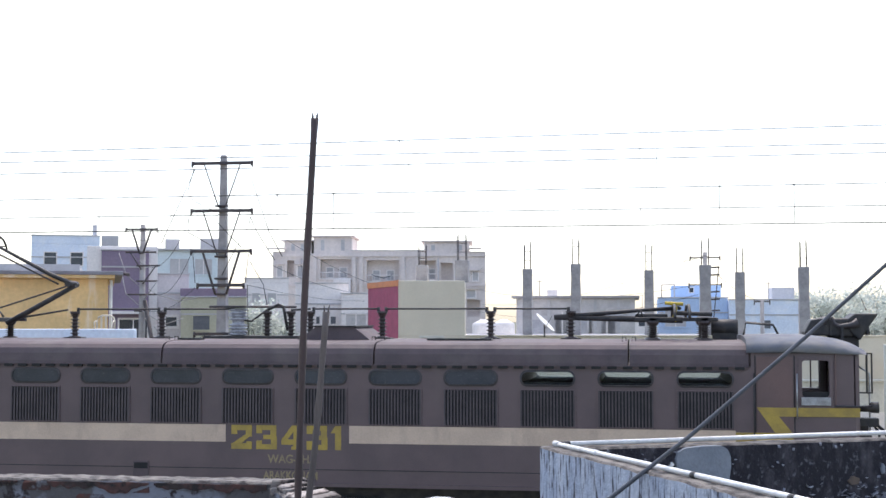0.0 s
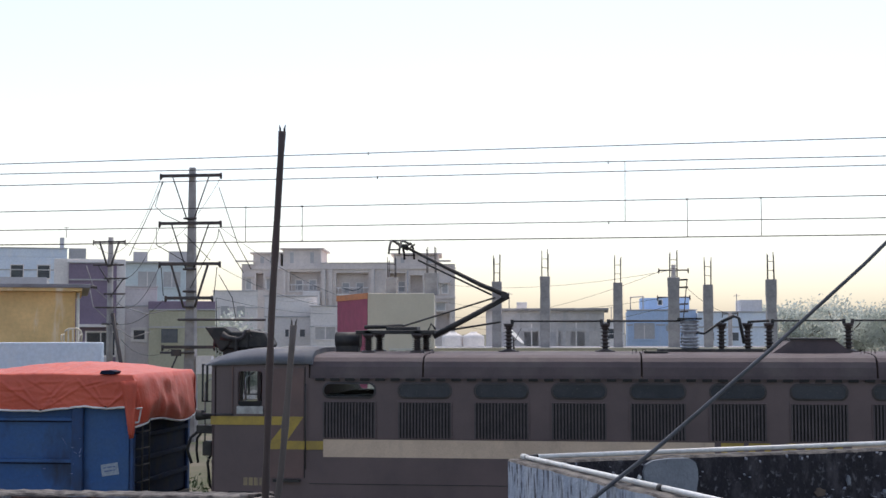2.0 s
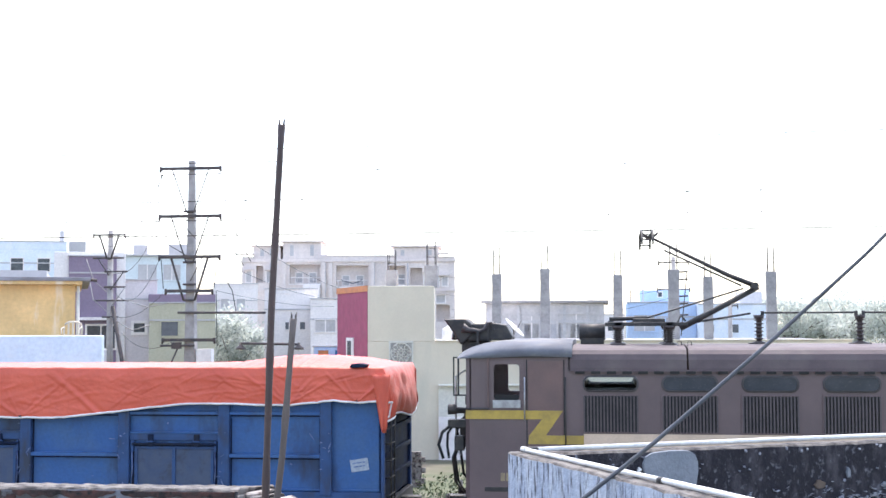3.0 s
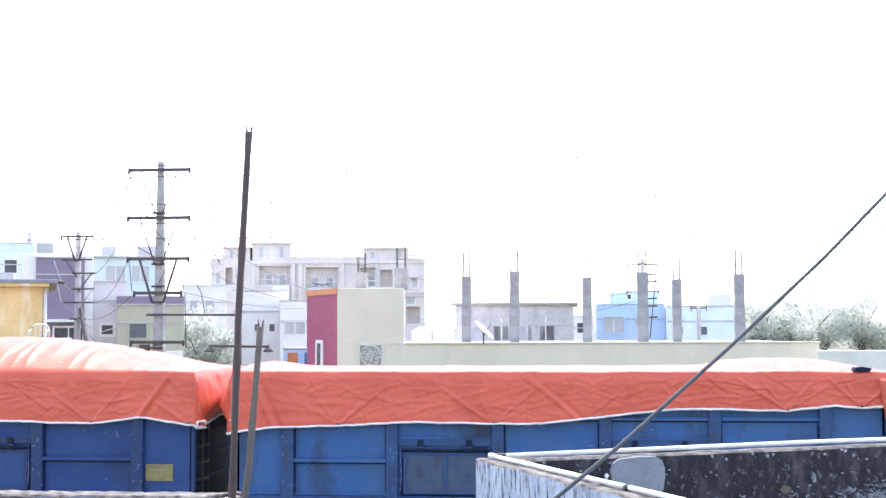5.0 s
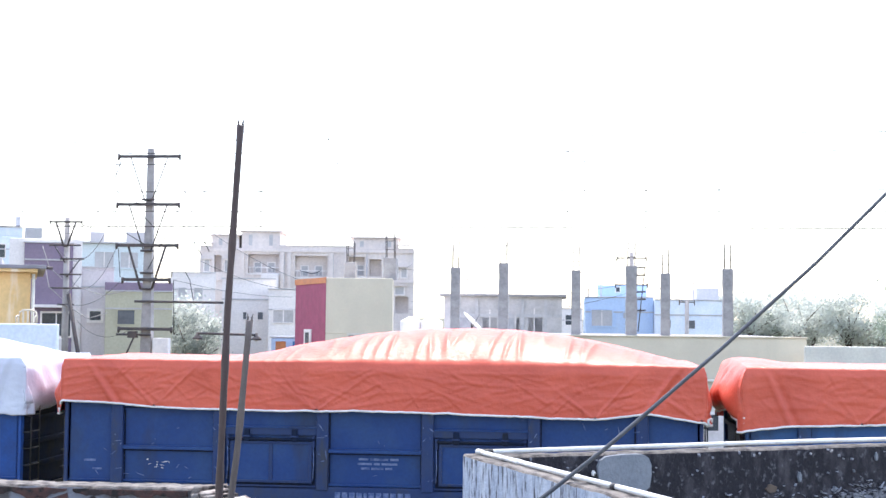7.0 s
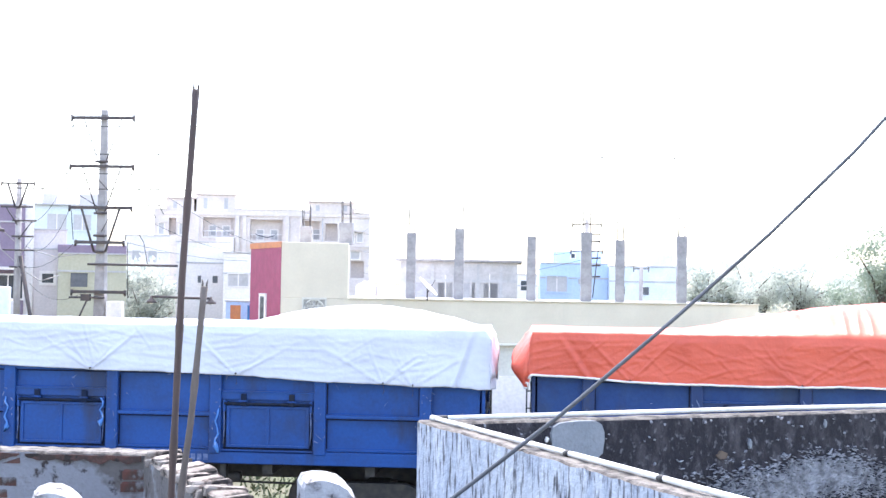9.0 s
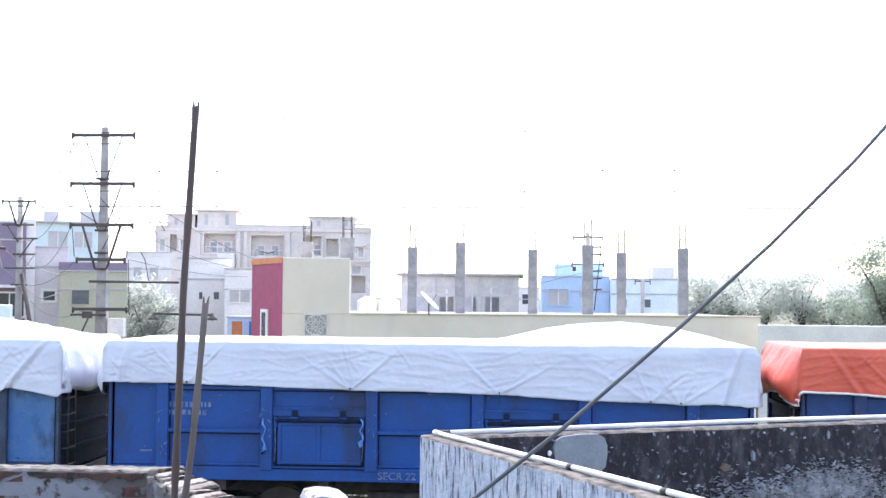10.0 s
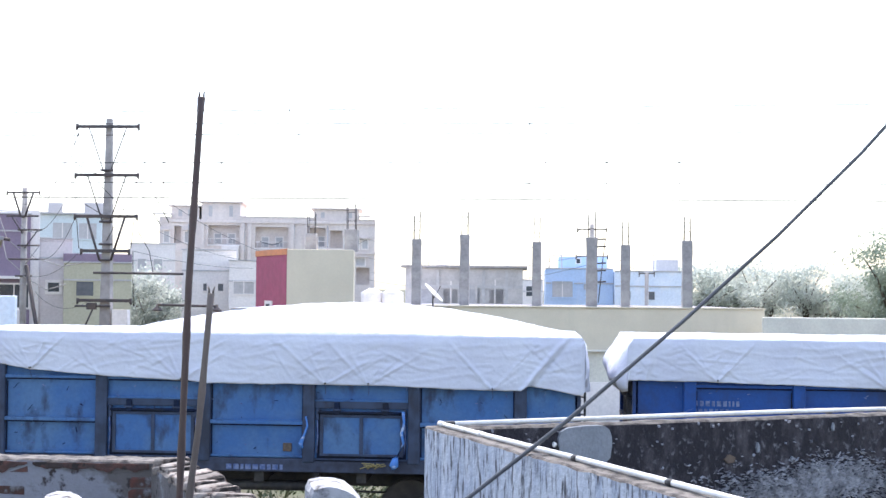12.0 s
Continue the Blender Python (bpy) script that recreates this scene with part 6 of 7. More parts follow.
    boxes("roof_slab", SLAB, H, (2.47, W - 0.1, 0.2, 8.9, 3.50, 3.536))
    return H


olive_house()


def pillar(x, y, z0, z1, w, bar, seed):
    rng = random.Random(seed)
    P = thing("concrete_pillar", pose(x, y, z0), "bare concrete column with reinforcing bars sticking out", "pillar", "unfinished roof columns")
    bm = bmesh.new()
    k = 5
    rings = []
    for i in range(k + 1):
        z = (z1 - z0) * i / k
        a, b = w / 2 + rng.uniform(-.012, .012), w / 2 + rng.uniform(-.012, .012)
        rings.append([bm.verts.new(p) for p in ((-a, -b, z), (a, -b, z), (a, b, z), (-a, b, z))])
    for r, q in zip(rings, rings[1:]):
        for i in range(4):
            bm.faces.new((r[i], r[(i + 1) % 4], q[(i + 1) % 4], q[i]))
    bm.faces.new(rings[0][::-1])
    bm.faces.new(rings[-1])
    part("shaft", bm, PILLAR_M, P, bevel=0.015)
    for sx in (-1, 1):
        for sy in (-1, 1):
            t = rng.uniform(-.02, .02)
            bars("rebar", IRON, P, ([(sx * w * 0.32, sy * w * 0.32, z1 - z0 - 0.05), (sx * w * 0.32 + t, sy * w * 0.32, z1 - z0 + bar * rng.uniform(0.9, 1.1))], 0.017), n=5)
    for f in (0.35, 0.7):
        z = z1 - z0 + bar * f
        e = w * 0.33
        bars("stirrup", IRON, P, ([(-e, -e, z), (e, -e, z), (e, e, z), (-e, e, z), (-e, -e, z)], 0.006), n=4)


for i_p, (px_, pz_, pw_) in enumerate(((-4.24, 6.06, 0.34), (-2.42, 6.24, 0.36), (0.30, 5.99, 0.34), (2.36, 6.17, 0.42), (3.62, 5.90, 0.34), (5.91, 6.08, 0.36))):
    pillar(px_, 50, 3.53, pz_, pw_, 0.95, i_p)
pillar(-8.35, 50.5, 5.58, 6.25, 0.42, 0.75, 11)
pillar(-6.80, 50.5, 5.58, 6.42, 0.50, 0.95, 12)


def dish():
    D = thing("satellite_dish", pose(-3.44, 47.6, 3.58), "white satellite dish on the house roof edge", "satellite dish")
    bm = bmesh.new()
    rows = []
    ax = Vector((0.69, -0.08, 0.69)).normalized()
    u = ax.cross(Vector((0, 0, 1))).normalized()
    v = ax.cross(u)
    for i in range(6):
        r = 0.45 * i / 5
        rows.append([bm.verts.new(Vector((0, 0, 0.42)) + ax * (0.35 * r * r) + u * (r * math.cos(k * math.pi / 10)) + v * (r * math.sin(k * math.pi / 10))) for k in range(20)])
    for a, b in zip(rows, rows[1:]):
        for k in range(20):
            bm.faces.new((a[k], a[(k + 1) % 20], b[(k + 1) % 20], b[k])).smooth = True
    d = part("reflector", bm, PLASTIC_W, D)
    bmod = d.modifiers.new("thick", 'SOLIDIFY')
    bmod.thickness = 0.012
    bars("mount", IRON, D, ([(0, 0.1, -0.05), (0, 0.05, 0.3), (0, 0, 0.42)], 0.025), ([(0.0, 0, 0.2), tuple(Vector((0, 0, 0.42)) + ax * 0.4)], 0.012))


dish()


def tank(x, y, z, label):
    K = thing("water_tank", pose(x, y, z), label, "water tank", "roof tanks")
    pts, rs = [], []
    for i in range(8):
        pts += [(0, 0, 0.12 * i), (0, 0, 0.12 * i + 0.06)]
        rs += [0.60, 0.57]
    pts += [(0, 0, 0.98), (0, 0, 1.12), (0, 0, 1.16), (0, 0, 1.22)]
    rs += [0.58, 0.3, 0.2, 0.19]
    bars("barrel", WHITE_W, K, (pts, rs), n=24)


house("house", "low whitewashed house behind the olive house", -9.2, -4.6, 68, 7, 2.95, WHITE_W)
tank(-8.3, 70, 2.95, "white ribbed plastic water tank on a roof")
tank(-7.2, 70, 2.95, "white ribbed plastic water tank on a roof")

# unfinished cement house behind the columns
sh = house("house", "unfinished grey cement house with open bays", -7.0, -0.33, 75, 8, 5.35, SHELL_M,
           [(-5.0, 3.3, 1.2, 1.3, SHELL_M), (-2.9, 3.2, 2.0, 1.5, SHELL_M)], slab=PILLAR_M)
for x_s in (-6.2, -4.9, -3.6, -2.3, -1.0):
    boxes("pilaster", GREY_W, sh, (x_s, x_s + 0.16, -0.08, 0.0, 0, 6.0))
boxes("lintel_band", GREY_W, sh, (-6.6, 0.0, -0.06, 0.0, 4.95, 5.12))
# Open bays are flat panels on the wall, coloured as the shade inside.
for x_s, w_s in ((-5.9, 0.8), (-4.5, 0.8), (-3.2, 0.8), (-1.9, 0.8)):
    boxes("open_bay", SLAB_SHADE, sh, (x_s, x_s + w_s, -0.02, 0.0, 3.9, 4.9))
house("house", "pale house far behind the roofs", -9.4, -7.2, 120, 8, 5.2, PALE_BLUE_W, [(-8.9, 4.2, 0.4, 0.6, WIN_M), (-8.1, 4.2, 0.4, 0.6, WIN_M)])
house("house", "pale three-storey house far behind the roofs", -9.3, -6.4, 126, 8, 6.0, WHITE_W, [(-8.9, 4.9, 0.45, 0.7, GREY_W), (-8.0, 4.9, 0.9, 0.7, GREY_W), (-7.0, 4.9, 0.4, 0.7, GREY_W)], parapet=0.3)
house("roof_room", "pale stair room on a far roof", -8.9, -7.9, 127, 3, 7.0, WHITE_W, category="roof room", group="roof rooms")
house("house", "grey-white house far behind the roofs", -1.2, 1.2, 110, 8, 4.9, WHITE_W, [(-0.2, 3.6, 0.5, 0.8, WIN_M)])

# blue and white houses
bl = house("house", "bright sky-blue house with a small roof room", 1.07, 5.4, 85, 8, 5.5, BLUE_W, [(1.5, 3.7, 1.3, 1.0, GREY_W), (3.5, 4.2, 0.3, 0.35, GREY_W)])
house("roof_room", "sky-blue stair room on the blue house roof", 1.95, 5.1, 87, 3, 6.35, BLUE_W, [(3.1, 5.9, 0.25, 0.3, WIN_M)], category="roof room", group="roof rooms")
bars("roof_frame", GREY_W, bl, ([(-4.1, 0.5, 6.2), (-4.1, 0.5, 7.1), (-3.3, 0.5, 7.15), (-3.3, 0.5, 6.2)], 0.06), n=6)
house("house", "pale blue-white house with two small windows", 5.42, 9.9, 84, 9, 5.35, PALE_BLUE_W, [(5.9, 3.6, 0.5, 0.5, SHUTTER), (7.4, 3.6, 0.5, 0.5, SHUTTER)])
house("roof_room", "pale grey stair room with a sloped roof", 8.3, 9.7, 87, 3, 6.2, GREY_W, category="roof room", group="roof rooms")
house("boundary_wall", "long low grey boundary wall", 8.46, 40, 48.5, 0.25, 3.28, CREAM_W, category="wall", group="boundary walls")


def apartment():
    y, g = 110, GROUND_Z
    A = thing("apartment_building", pose(-12.85, y, 0, 0, 0, 7) @ pose(12.85, 0, 0), "pale pinkish four-storey apartment block with balconies", "apartment building")
    back = 0.8      # the wall behind the open bays
    boxes("wall", APT_M, A, (-30.7, -12.85, back, 12, g - 0.1, 9.7))
    # front layer: piers and spandrels between the bays
    bays = [(-29.5, -28.9, 7.69, 9.11), (-26.7, -24.1, 7.55, 9.22), (-22.8, -20.1, 7.30, 9.12), (-18.3, -17.0, 7.40, 9.09), (-16.6, -15.6, 7.45, 8.9),
            (-27.1, -24.1, 5.2, 6.85), (-22.8, -20.1, 4.4, 6.2), (-18.3, -17.0, 4.4, 6.2), (-14.4, -13.3, 4.4, 5.8)]
    rows = ((6.95, 9.7, [b for b in bays if b[2] > 7]), (g - 0.1, 6.95, [b for b in bays if b[2] < 7]))
    for z0, z1, line in rows:
        x = -30.7
        for a, b, c, d in sorted(line):
            boxes("facade_panel", APT_M, A, (x, a, 0, back, z0, z1))
            boxes("spandrel", APT_M, A, (a, b, 0, back, z0, c))
            boxes("lintel", APT_M, A, (a, b, 0, back, d, z1))
            x = b
        boxes("facade_panel", APT_M, A, (x, -12.85, 0, back, z0, z1))
    for a, b, c, d in bays:
        if b - a > 1.2:
            rl = boxes("railing", WHITE_W, A, (a - 0.05, b + 0.05, -0.10, -0.02, c - 0.05, c + 0.06))
            for k in range(int((b - a) / 0.45)):
                bars("baluster", WHITE_W, rl, ([(a + 0.2 + 0.45 * k, -0.06, c + 0.05), (a + 0.2 + 0.45 * k, -0.06, c + 0.55)], 0.025), n=5)
            bars("top_rail", WHITE_W, rl, ([(a, -0.06, c + 0.56), (b, -0.06, c + 0.56)], 0.04), n=5)
            for u in (0.28, 0.72):
                xx = a + (b - a) * u
                wf = framed("bay_window", WHITE_W, A, (xx - 0.36, xx + 0.36, c + 0.1, c + 1.05), (xx - 0.26, xx + 0.26, c + 0.18, c + 0.97), back - 0.06, back)
                # Pale grey instead of dark glass, washed out in colour for haze.
                boxes("pane", GREY_W, wf, (xx - 0.26, xx + 0.26, back - 0.03, back - 0.005, c + 0.18, c + 0.97))
    boxes("balcony", WHITE_W, A, (-25.5, -24.1, -0.9, 0.0, 6.32, 7.53), label="white boxed-in balcony", bevel=0.03)
    for x0, x1, z in ((-29.8, -27.5, 10.75), (-27.3, -24.1, 11.10), (-18.0, -14.2, 10.66)):
        rm = boxes("roof_room", APT_M, A, (x0, x1, 0.3, 6, 9.7, z), bevel=0.04)
        boxes("cornice", APT_M, rm, (x0 - 0.25, x1 + 0.25, 0.05, 6.2, z, z + 0.12), bevel=0.02)
        for xx in (x0 + 0.6, x1 - 0.9):
            boxes("slit", GREY_W, rm, (xx, xx + 0.3, 0.27, 0.31, 9.95, z - 0.25))
    for a, b, z in ((-24.1, -18.0, 9.92), (-30.7, -29.8, 9.8), (-14.2, -12.85, 9.78)):
        boxes("parapet", APT_M, A, (a, b, 0, 0.3, 9.7, z))
        boxes("coping", GREY_W, A, (a, b, -0.06, 0.34, z, z + 0.06))
    for x0, x1 in ((-31.2, -29.7), (-14.3, -13.2)):
        boxes("chajja", APT_M, A, (x0, x1, -0.5, 0.4, 10.05, 10.15))
    for z in (9.42, 6.95):
        boxes("string_course", APT_M, A, (-30.75, -12.8, -0.14, 0, z, z + 0.14))
    for x, z, w, h in ((-14.6, 7.41, 0.42, 0.72), (-13.9, 7.41, 0.42, 0.72), (-28.6, 7.75, 0.45, 0.9), (-30.3, 7.75, 0.4, 0.9), (-15.4, 7.5, 0.4, 0.9), (-28.6, 5.0, 0.6, 1.0), (-30.2, 5.0, 0.6, 1.0), (-14.4, 5.99, 0.7, 0.6)):
        wf = framed("window", WHITE_W, A, (x - 0.1, x + w + 0.1, z - 0.1, z + h + 0.1), (x, x + w, z, z + h), -0.1, 0.0)
        boxes("pane", GREY_W, wf, (x, x + w, -0.03, -0.004, z, z + h))
        boxes("sunshade", APT_M, wf, (x - 0.2, x + w + 0.2, -0.45, -0.1, z + h + 0.1, z + h + 0.17))
    for x in (-23.7, -23.15, -19.6, -16.8, -28.3):
        bars("rain_pipe", GREY_W, A, ([(x, -0.12, g), (x, -0.12, 9.3)], 0.045), n=6)
    for x in (-27.3, -24.0, -23.4, -19.9, -18.75):
        boxes("pilaster", APT_M, A, (x, x + 0.3, -0.2, 0, g, 9.4))
    bars("washing_line", SHUTTER, A, ([(-22.4, -0.05, 7.9), (-21.9, -0.05, 7.75), (-21.4, -0.05, 7.62), (-20.9, -0.05, 7.75), (-20.6, -0.05, 7.95)], 0.05), n=6, label="dark bundle slung across a balcony")


apartment()

# white houses between the tall pole and the olive house
house("house", "white two-storey house with shaded windows", -17.4, -14.6, 76, 8, 5.4, WHITE_W, [(-17.1, 3.75, 1.15, 0.7, SHELL_M), (-15.7, 3.9, 0.22, 0.45, SHUTTER)], parapet=0.25)
house("house", "white house with a balcony slab", -20.7, -17.45, 78, 8, 6.0, WHITE_W, [(-19.4, 3.9, 0.2, 0.42, SHUTTER), (-18.5, 3.9, 0.3, 0.42, SHUTTER)], parapet=0.3)
bh = house("house", "small blue house front with a bright door and orange shutter", -12.9, -10.6, 57, 5, 3.2, BLUE_W,
           [(-12.7, 2.3, 0.45, 0.75, ORANGE_P), (-12.7, 1.4, 0.45, 0.8, MAROON), (-11.95, 1.3, 0.55, 1.75, BLUE_D_P)])
house("house", "pale cement house with small balconies", -29.4, -26.0, 96, 8, 6.9, WHITE_W, [(-28.8, 5.3, 0.6, 0.8, GREY_W), (-27.6, 5.3, 0.6, 0.8, GREY_W)], parapet=0.3)

house("shed", "low cream shed with a barred window beside the lane", -11.6, -9.3, 44.5, 2.0, 1.7, CREAM_W, [(-10.35, -0.55, 0.42, 1.0, WIN_M)], category="shed", group="sheds", turn=0)

# left group of houses
house("house", "olive-green house with a purple parapet", -25.05, -21.3, 70, 8, 5.35, GREEN_W, [(-24.35, 3.60, 0.88, 0.75, SHUTTER)])
house("parapet_band", "purple painted parapet over the olive-green house", -25.08, -21.3, 69.97, 8.0, 5.85, PURPLE_W, category="parapet", group="parapets", foot=5.35)
house("house", "lilac-white house with one framed window", -28.6, -25.3, 72, 8, 6.55, LILAC_W, [(-26.66, 3.78, 0.60, 0.50, WIN_M)], parapet=0.15)
pu = house("house", "deep purple house with white trim", -30.1, -27.3, 71, 8, 8.0, PURPLE_W, [(-29.0, 2.9, 1.5, 1.25, WIN_M)])
house("facade_frame", "white plastered frame round the purple house front", -31.1, -26.9, 71.3, 8.4, 8.25, WHITE_W, category="facade", group="facade frames")
boxes("sunshade", WHITE_W, pu, (-2.1, -0.05, -0.6, 0.0, 4.46 - GROUND_Z, 4.62 - GROUND_Z))
house("house", "pale teal house with a flat roof", -35.2, -30.2, 92, 9, 9.1, TEAL_W, [(-33.8, 7.4, 1.3, 1.1, GREY_W), (-31.9, 7.4, 1.2, 1.1, GREY_W)], slab=GREY_W)
house("house", "grey-blue house with a tall stair room", -43.5, -38.3, 90, 9, 9.5, PALE_BLUE_W, [(-42.5, 8.0, 0.8, 0.9, WIN_M), (-40.5, 8.0, 0.8, 0.9, WIN_M)], parapet=0.6)
house("roof_room", "grey stair room on a flat roof", -38.6, -37.3, 91, 3, 10.2, GREY_W, category="roof room", group="roof rooms")
house("roof_room", "narrow grey water tower on a flat roof", -39.3, -38.95, 91, 0.5, 11.0, GREY_W, category="roof room", group="roof rooms")
house("roof_room", "small grey stair room", -34.9, -33.8, 94, 3, 10.1, GREY_W, category="roof room", group="roof rooms")
house("roof_room", "small grey stair room", -32.2, -30.6, 94, 3, 10.1, GREY_W, category="roof room", group="roof rooms")


def ochre_house():
    H = house("house", "stained ochre-yellow house with a projecting roof slab", -27, -16.72, 40, 9, 5.45, OCHRE)
    g = GROUND_Z
    boxes("roof", SLAB, H, (-10, 0.45, -0.5, 9.3, 5.55 - g, 5.67 - g), bevel=0.02)
    boxes("roof_edge", OCHRE, H, (-10, 0.2, -0.42, 9, 5.45 - g, 5.55 - g))
    bars("rain_spout", IRON, H, ([(0.40, -0.4, 5.6 - g), (0.65, -0.4, 5.57 - g)], 0.05))
    boxes("roof_sheet", GREY_W, H, (-10, -0.9, 1.0, 8, 5.67 - g, 5.93 - g))
    bars("rain_pipe", CREAM_W, H, ([(0.08, -0.08, 0), (0.08, -0.08, 5.4 - g)], 0.05))


ochre_house()
house("terrace_wall", "pale blue painted terrace wall", -25, -14.25, 36, 0.2, 3.88, PALE_BLUE_W, category="wall", group="boundary walls", turn=0)
house("terrace", "grey concrete roof terrace behind the pale blue wall", -25, -15.2, 36.21, 2.6, 3.45, GREY_W, category="terrace", group="terraces", turn=0)


def plastic_chair():
    C = thing("plastic_chair", pose(-15.65, 37.2, 3.45, 0, 0, 14), "white moulded plastic armchair on the terrace", "chair")
    boxes("seat", CHAIR_M, C, (-0.24, 0.24, -0.24, 0.24, 0.40, 0.43), bevel=0.012)
    arch = [(-0.25, 0.43), (-0.265, 0.62), (-0.22, 0.76), (-0.12, 0.82), (0.12, 0.82), (0.22, 0.76), (0.265, 0.62), (0.25, 0.43)]
    bk = bars("backrest", CHAIR_M, C, ([(x, 0.22 + 0.1 * (z - 0.43), z) for x, z in arch], 0.030))
    for x in (-0.13, 0.0, 0.13):
        boxes("back_slat", CHAIR_M, bk, (x - 0.028, x + 0.028, 0.235, 0.25, 0.44, 0.80))
    for x in (-0.23, 0.23):
        for y in (-0.22, 0.22):
            bars("leg", CHAIR_M, C, ([(x * 1.12, y * 1.12, 0), (x, y, 0.42)], [0.02, 0.028]))
        bars("armrest", CHAIR_M, C, ([(x * 1.1, -0.22, 0.42), (x * 1.15, -0.22, 0.62), (x * 1.15, 0.0, 0.65), (x * 1.05, 0.23, 0.66)], 0.022))


CHAIR_M = material("yellowed_plastic", (0.52, 0.47, 0.38), (0.44, 0.39, 0.31), 0.45)
plastic_chair()

bm_ = bmesh.new()
for r_ in range(7):
    for c_ in range(14):
        x_ = -9.2 + 0.25 * c_ + (0.12 if r_ % 2 else 0)
        y_ = 0.02 * math.sin(c_ * 2.3 + r_)
        box(bm_, x_, x_ + 0.235, 39.9 + y_, 40.1 + y_, GROUND_Z - 0.05 + 0.16 * r_, GROUND_Z + 0.10 + 0.16 * r_)
tagged(part("brick_wall", bm_, BRICK_PALE), "low rough brick boundary wall beyond the track", "wall", "boundary walls", "stuff")

# ---- poles ----


def crossarm(P, z, half, brace, y=0.0, drop=1.5, foot=0.16, pin=0.06, thick=0.07, rod=0.05):
    a = boxes("crossarm", IRON, P, (-half, half, -0.07 + y, 0.07 + y, z - thick, z + thick), bevel=0.01)
    if brace:
        bars("brace", IRON, a, ([(-half * 0.62, y, z), (-foot, y, z - drop)], rod), ([(half * 0.62, y, z), (foot, y, z - drop)], rod), ([(-foot, y, z - drop), (foot, y, z - drop)], rod), n=6)
    for s in (-1, 1):
        bars("pin_insulator", INSUL, a, ([(s * half, y, z + 0.10), (s * half, y, z - 0.1), (s * half * 1.02, y, z - 0.18)], [pin, pin * 1.1, pin * 0.6]), n=6)
    return a


def main_pole():
    x, y = -18.78, 58
    P = thing("power_pole", pose(x, y, 0), "tall concrete power pole with three braced steel crossarms", "power pole", "power poles")
    bm = bmesh.new()
    rings = []
    for z, a in ((GROUND_Z - 0.1, 0.30), (5, 0.21), (11.64, 0.13)):
        rings.append([bm.verts.new(p) for p in ((-a, -a, z), (a, -a, z), (a, a, z), (-a, a, z))])
    for r, q in zip(rings, rings[1:]):
        for i in range(4):
            bm.faces.new((r[i], r[(i + 1) % 4], q[(i + 1) % 4], q[i]))
    bm.faces.new(rings[-1])
    part("shaft", bm, PSC, P, bevel=0.03)
    crossarm(P, 11.25, 1.40, True, -0.24, 2.0, rod=0.03)
    crossarm(P, 9.08, 1.42, True, -0.27, 2.1, rod=0.032)
    crossarm(P, 7.24, 1.40, True, -0.30, 1.95, foot=0.26, rod=0.055)
    crossarm(P, 5.70, 1.08, False, -0.33)
    crossarm(P, 3.50, 1.20, False, -0.35)
    bars("service_arm", IRON, P, ([(-0.5, -0.36, 4.73), (3.55, -0.36, 4.71)], 0.055))
    for z in (9.3, 7.0, 6.0):
        bars("clamp", IRON, P, ([(-0.3, -0.28, z), (0.3, -0.28, z)], 0.05))
    boxes("switch_box", IRON, P, (-0.75, -0.35, -0.5, -0.25, 3.1, 3.4))
    bars("switch_rod", IRON, P, ([(-0.5, -0.4, 3.1), (-0.9, -0.4, 2.2)], 0.04), ([(-1.3, -0.4, 3.25), (0.3, -0.4, 3.25)], 0.05))
    boxes("white_box", WHITE_W, P, (0.35, 1.05, -0.3, 0.1, 2.3, 3.1), label="white meter cabinet")


def left_pole():
    x, y = -25.72, 66
    P = thing("power_pole", pose(x, y, 0), "concrete power pole crowded with crossarms and wires", "power pole", "power poles")
    bars("shaft", PSC, P, ([(0, 0, GROUND_Z - 0.1), (0, 0, 9.1)], [0.22, 0.14]), n=8)
    crossarm(P, 8.85, 0.85, True, -0.2, 1.25, 0.1, 0.04, 0.045)
    for z, a, b in ((7.65, -0.85, 0.8), (6.95, -0.25, 1.0), (6.15, -0.25, 0.9), (5.45, -0.75, 0.9), (4.6, -0.35, 0.5)):
        bars("crossarm", IRON, P, ([(a, -0.2, z), (b, -0.2, z)], 0.05), n=6)
    bars("brace", IRON, P, ([(0.8, -0.2, 6.95), (0.1, -0.2, 6.0)], 0.032), n=6)
    bars("brace", IRON, P, ([(-0.6, -0.2, 7.65), (0, -0.2, 6.75)], 0.032), n=6)
    bars("stay_strut", IRON, P, ([(0.22, -0.2, 5.15), (1.5, -0.6, GROUND_Z)], 0.11), n=8)


def right_pole():
    x, y = 3.4, 72
    P = thing("power_pole", pose(x, y, 0), "slim power pole with many short brackets", "power pole", "power poles")
    bars("shaft", PSC, P, ([(0, 0, GROUND_Z - 0.1), (0, 0, 7.75)], [0.2, 0.12]), n=8)
    crossarm(P, 7.45, 0.78, False, pin=0.04, thick=0.035)
    crossarm(P, 6.0, 0.85, False, pin=0.04, thick=0.03)
    for z in (6.9, 6.5, 5.6, 5.2, 4.6):
        bars("bracket", IRON, P, ([(-0.1, -0.15, z), (0.75, -0.15, z + 0.04)], 0.05), n=6)
    bars("stay", IRON, P, ([(0.7, -0.15, 6.9), (0.35, -0.1, 3.5)], 0.03), n=6)
    q = thing("power_pole", pose(6.35, 72, 0), "short slim power pole behind the columns", "power pole", "power poles")
    bars("shaft", PSC, q, ([(0, 0, GROUND_Z - 0.1), (0, 0, 5.2)], 0.11), n=8)
    crossarm(q, 5.1, 0.4, False, pin=0.03, thick=0.03)


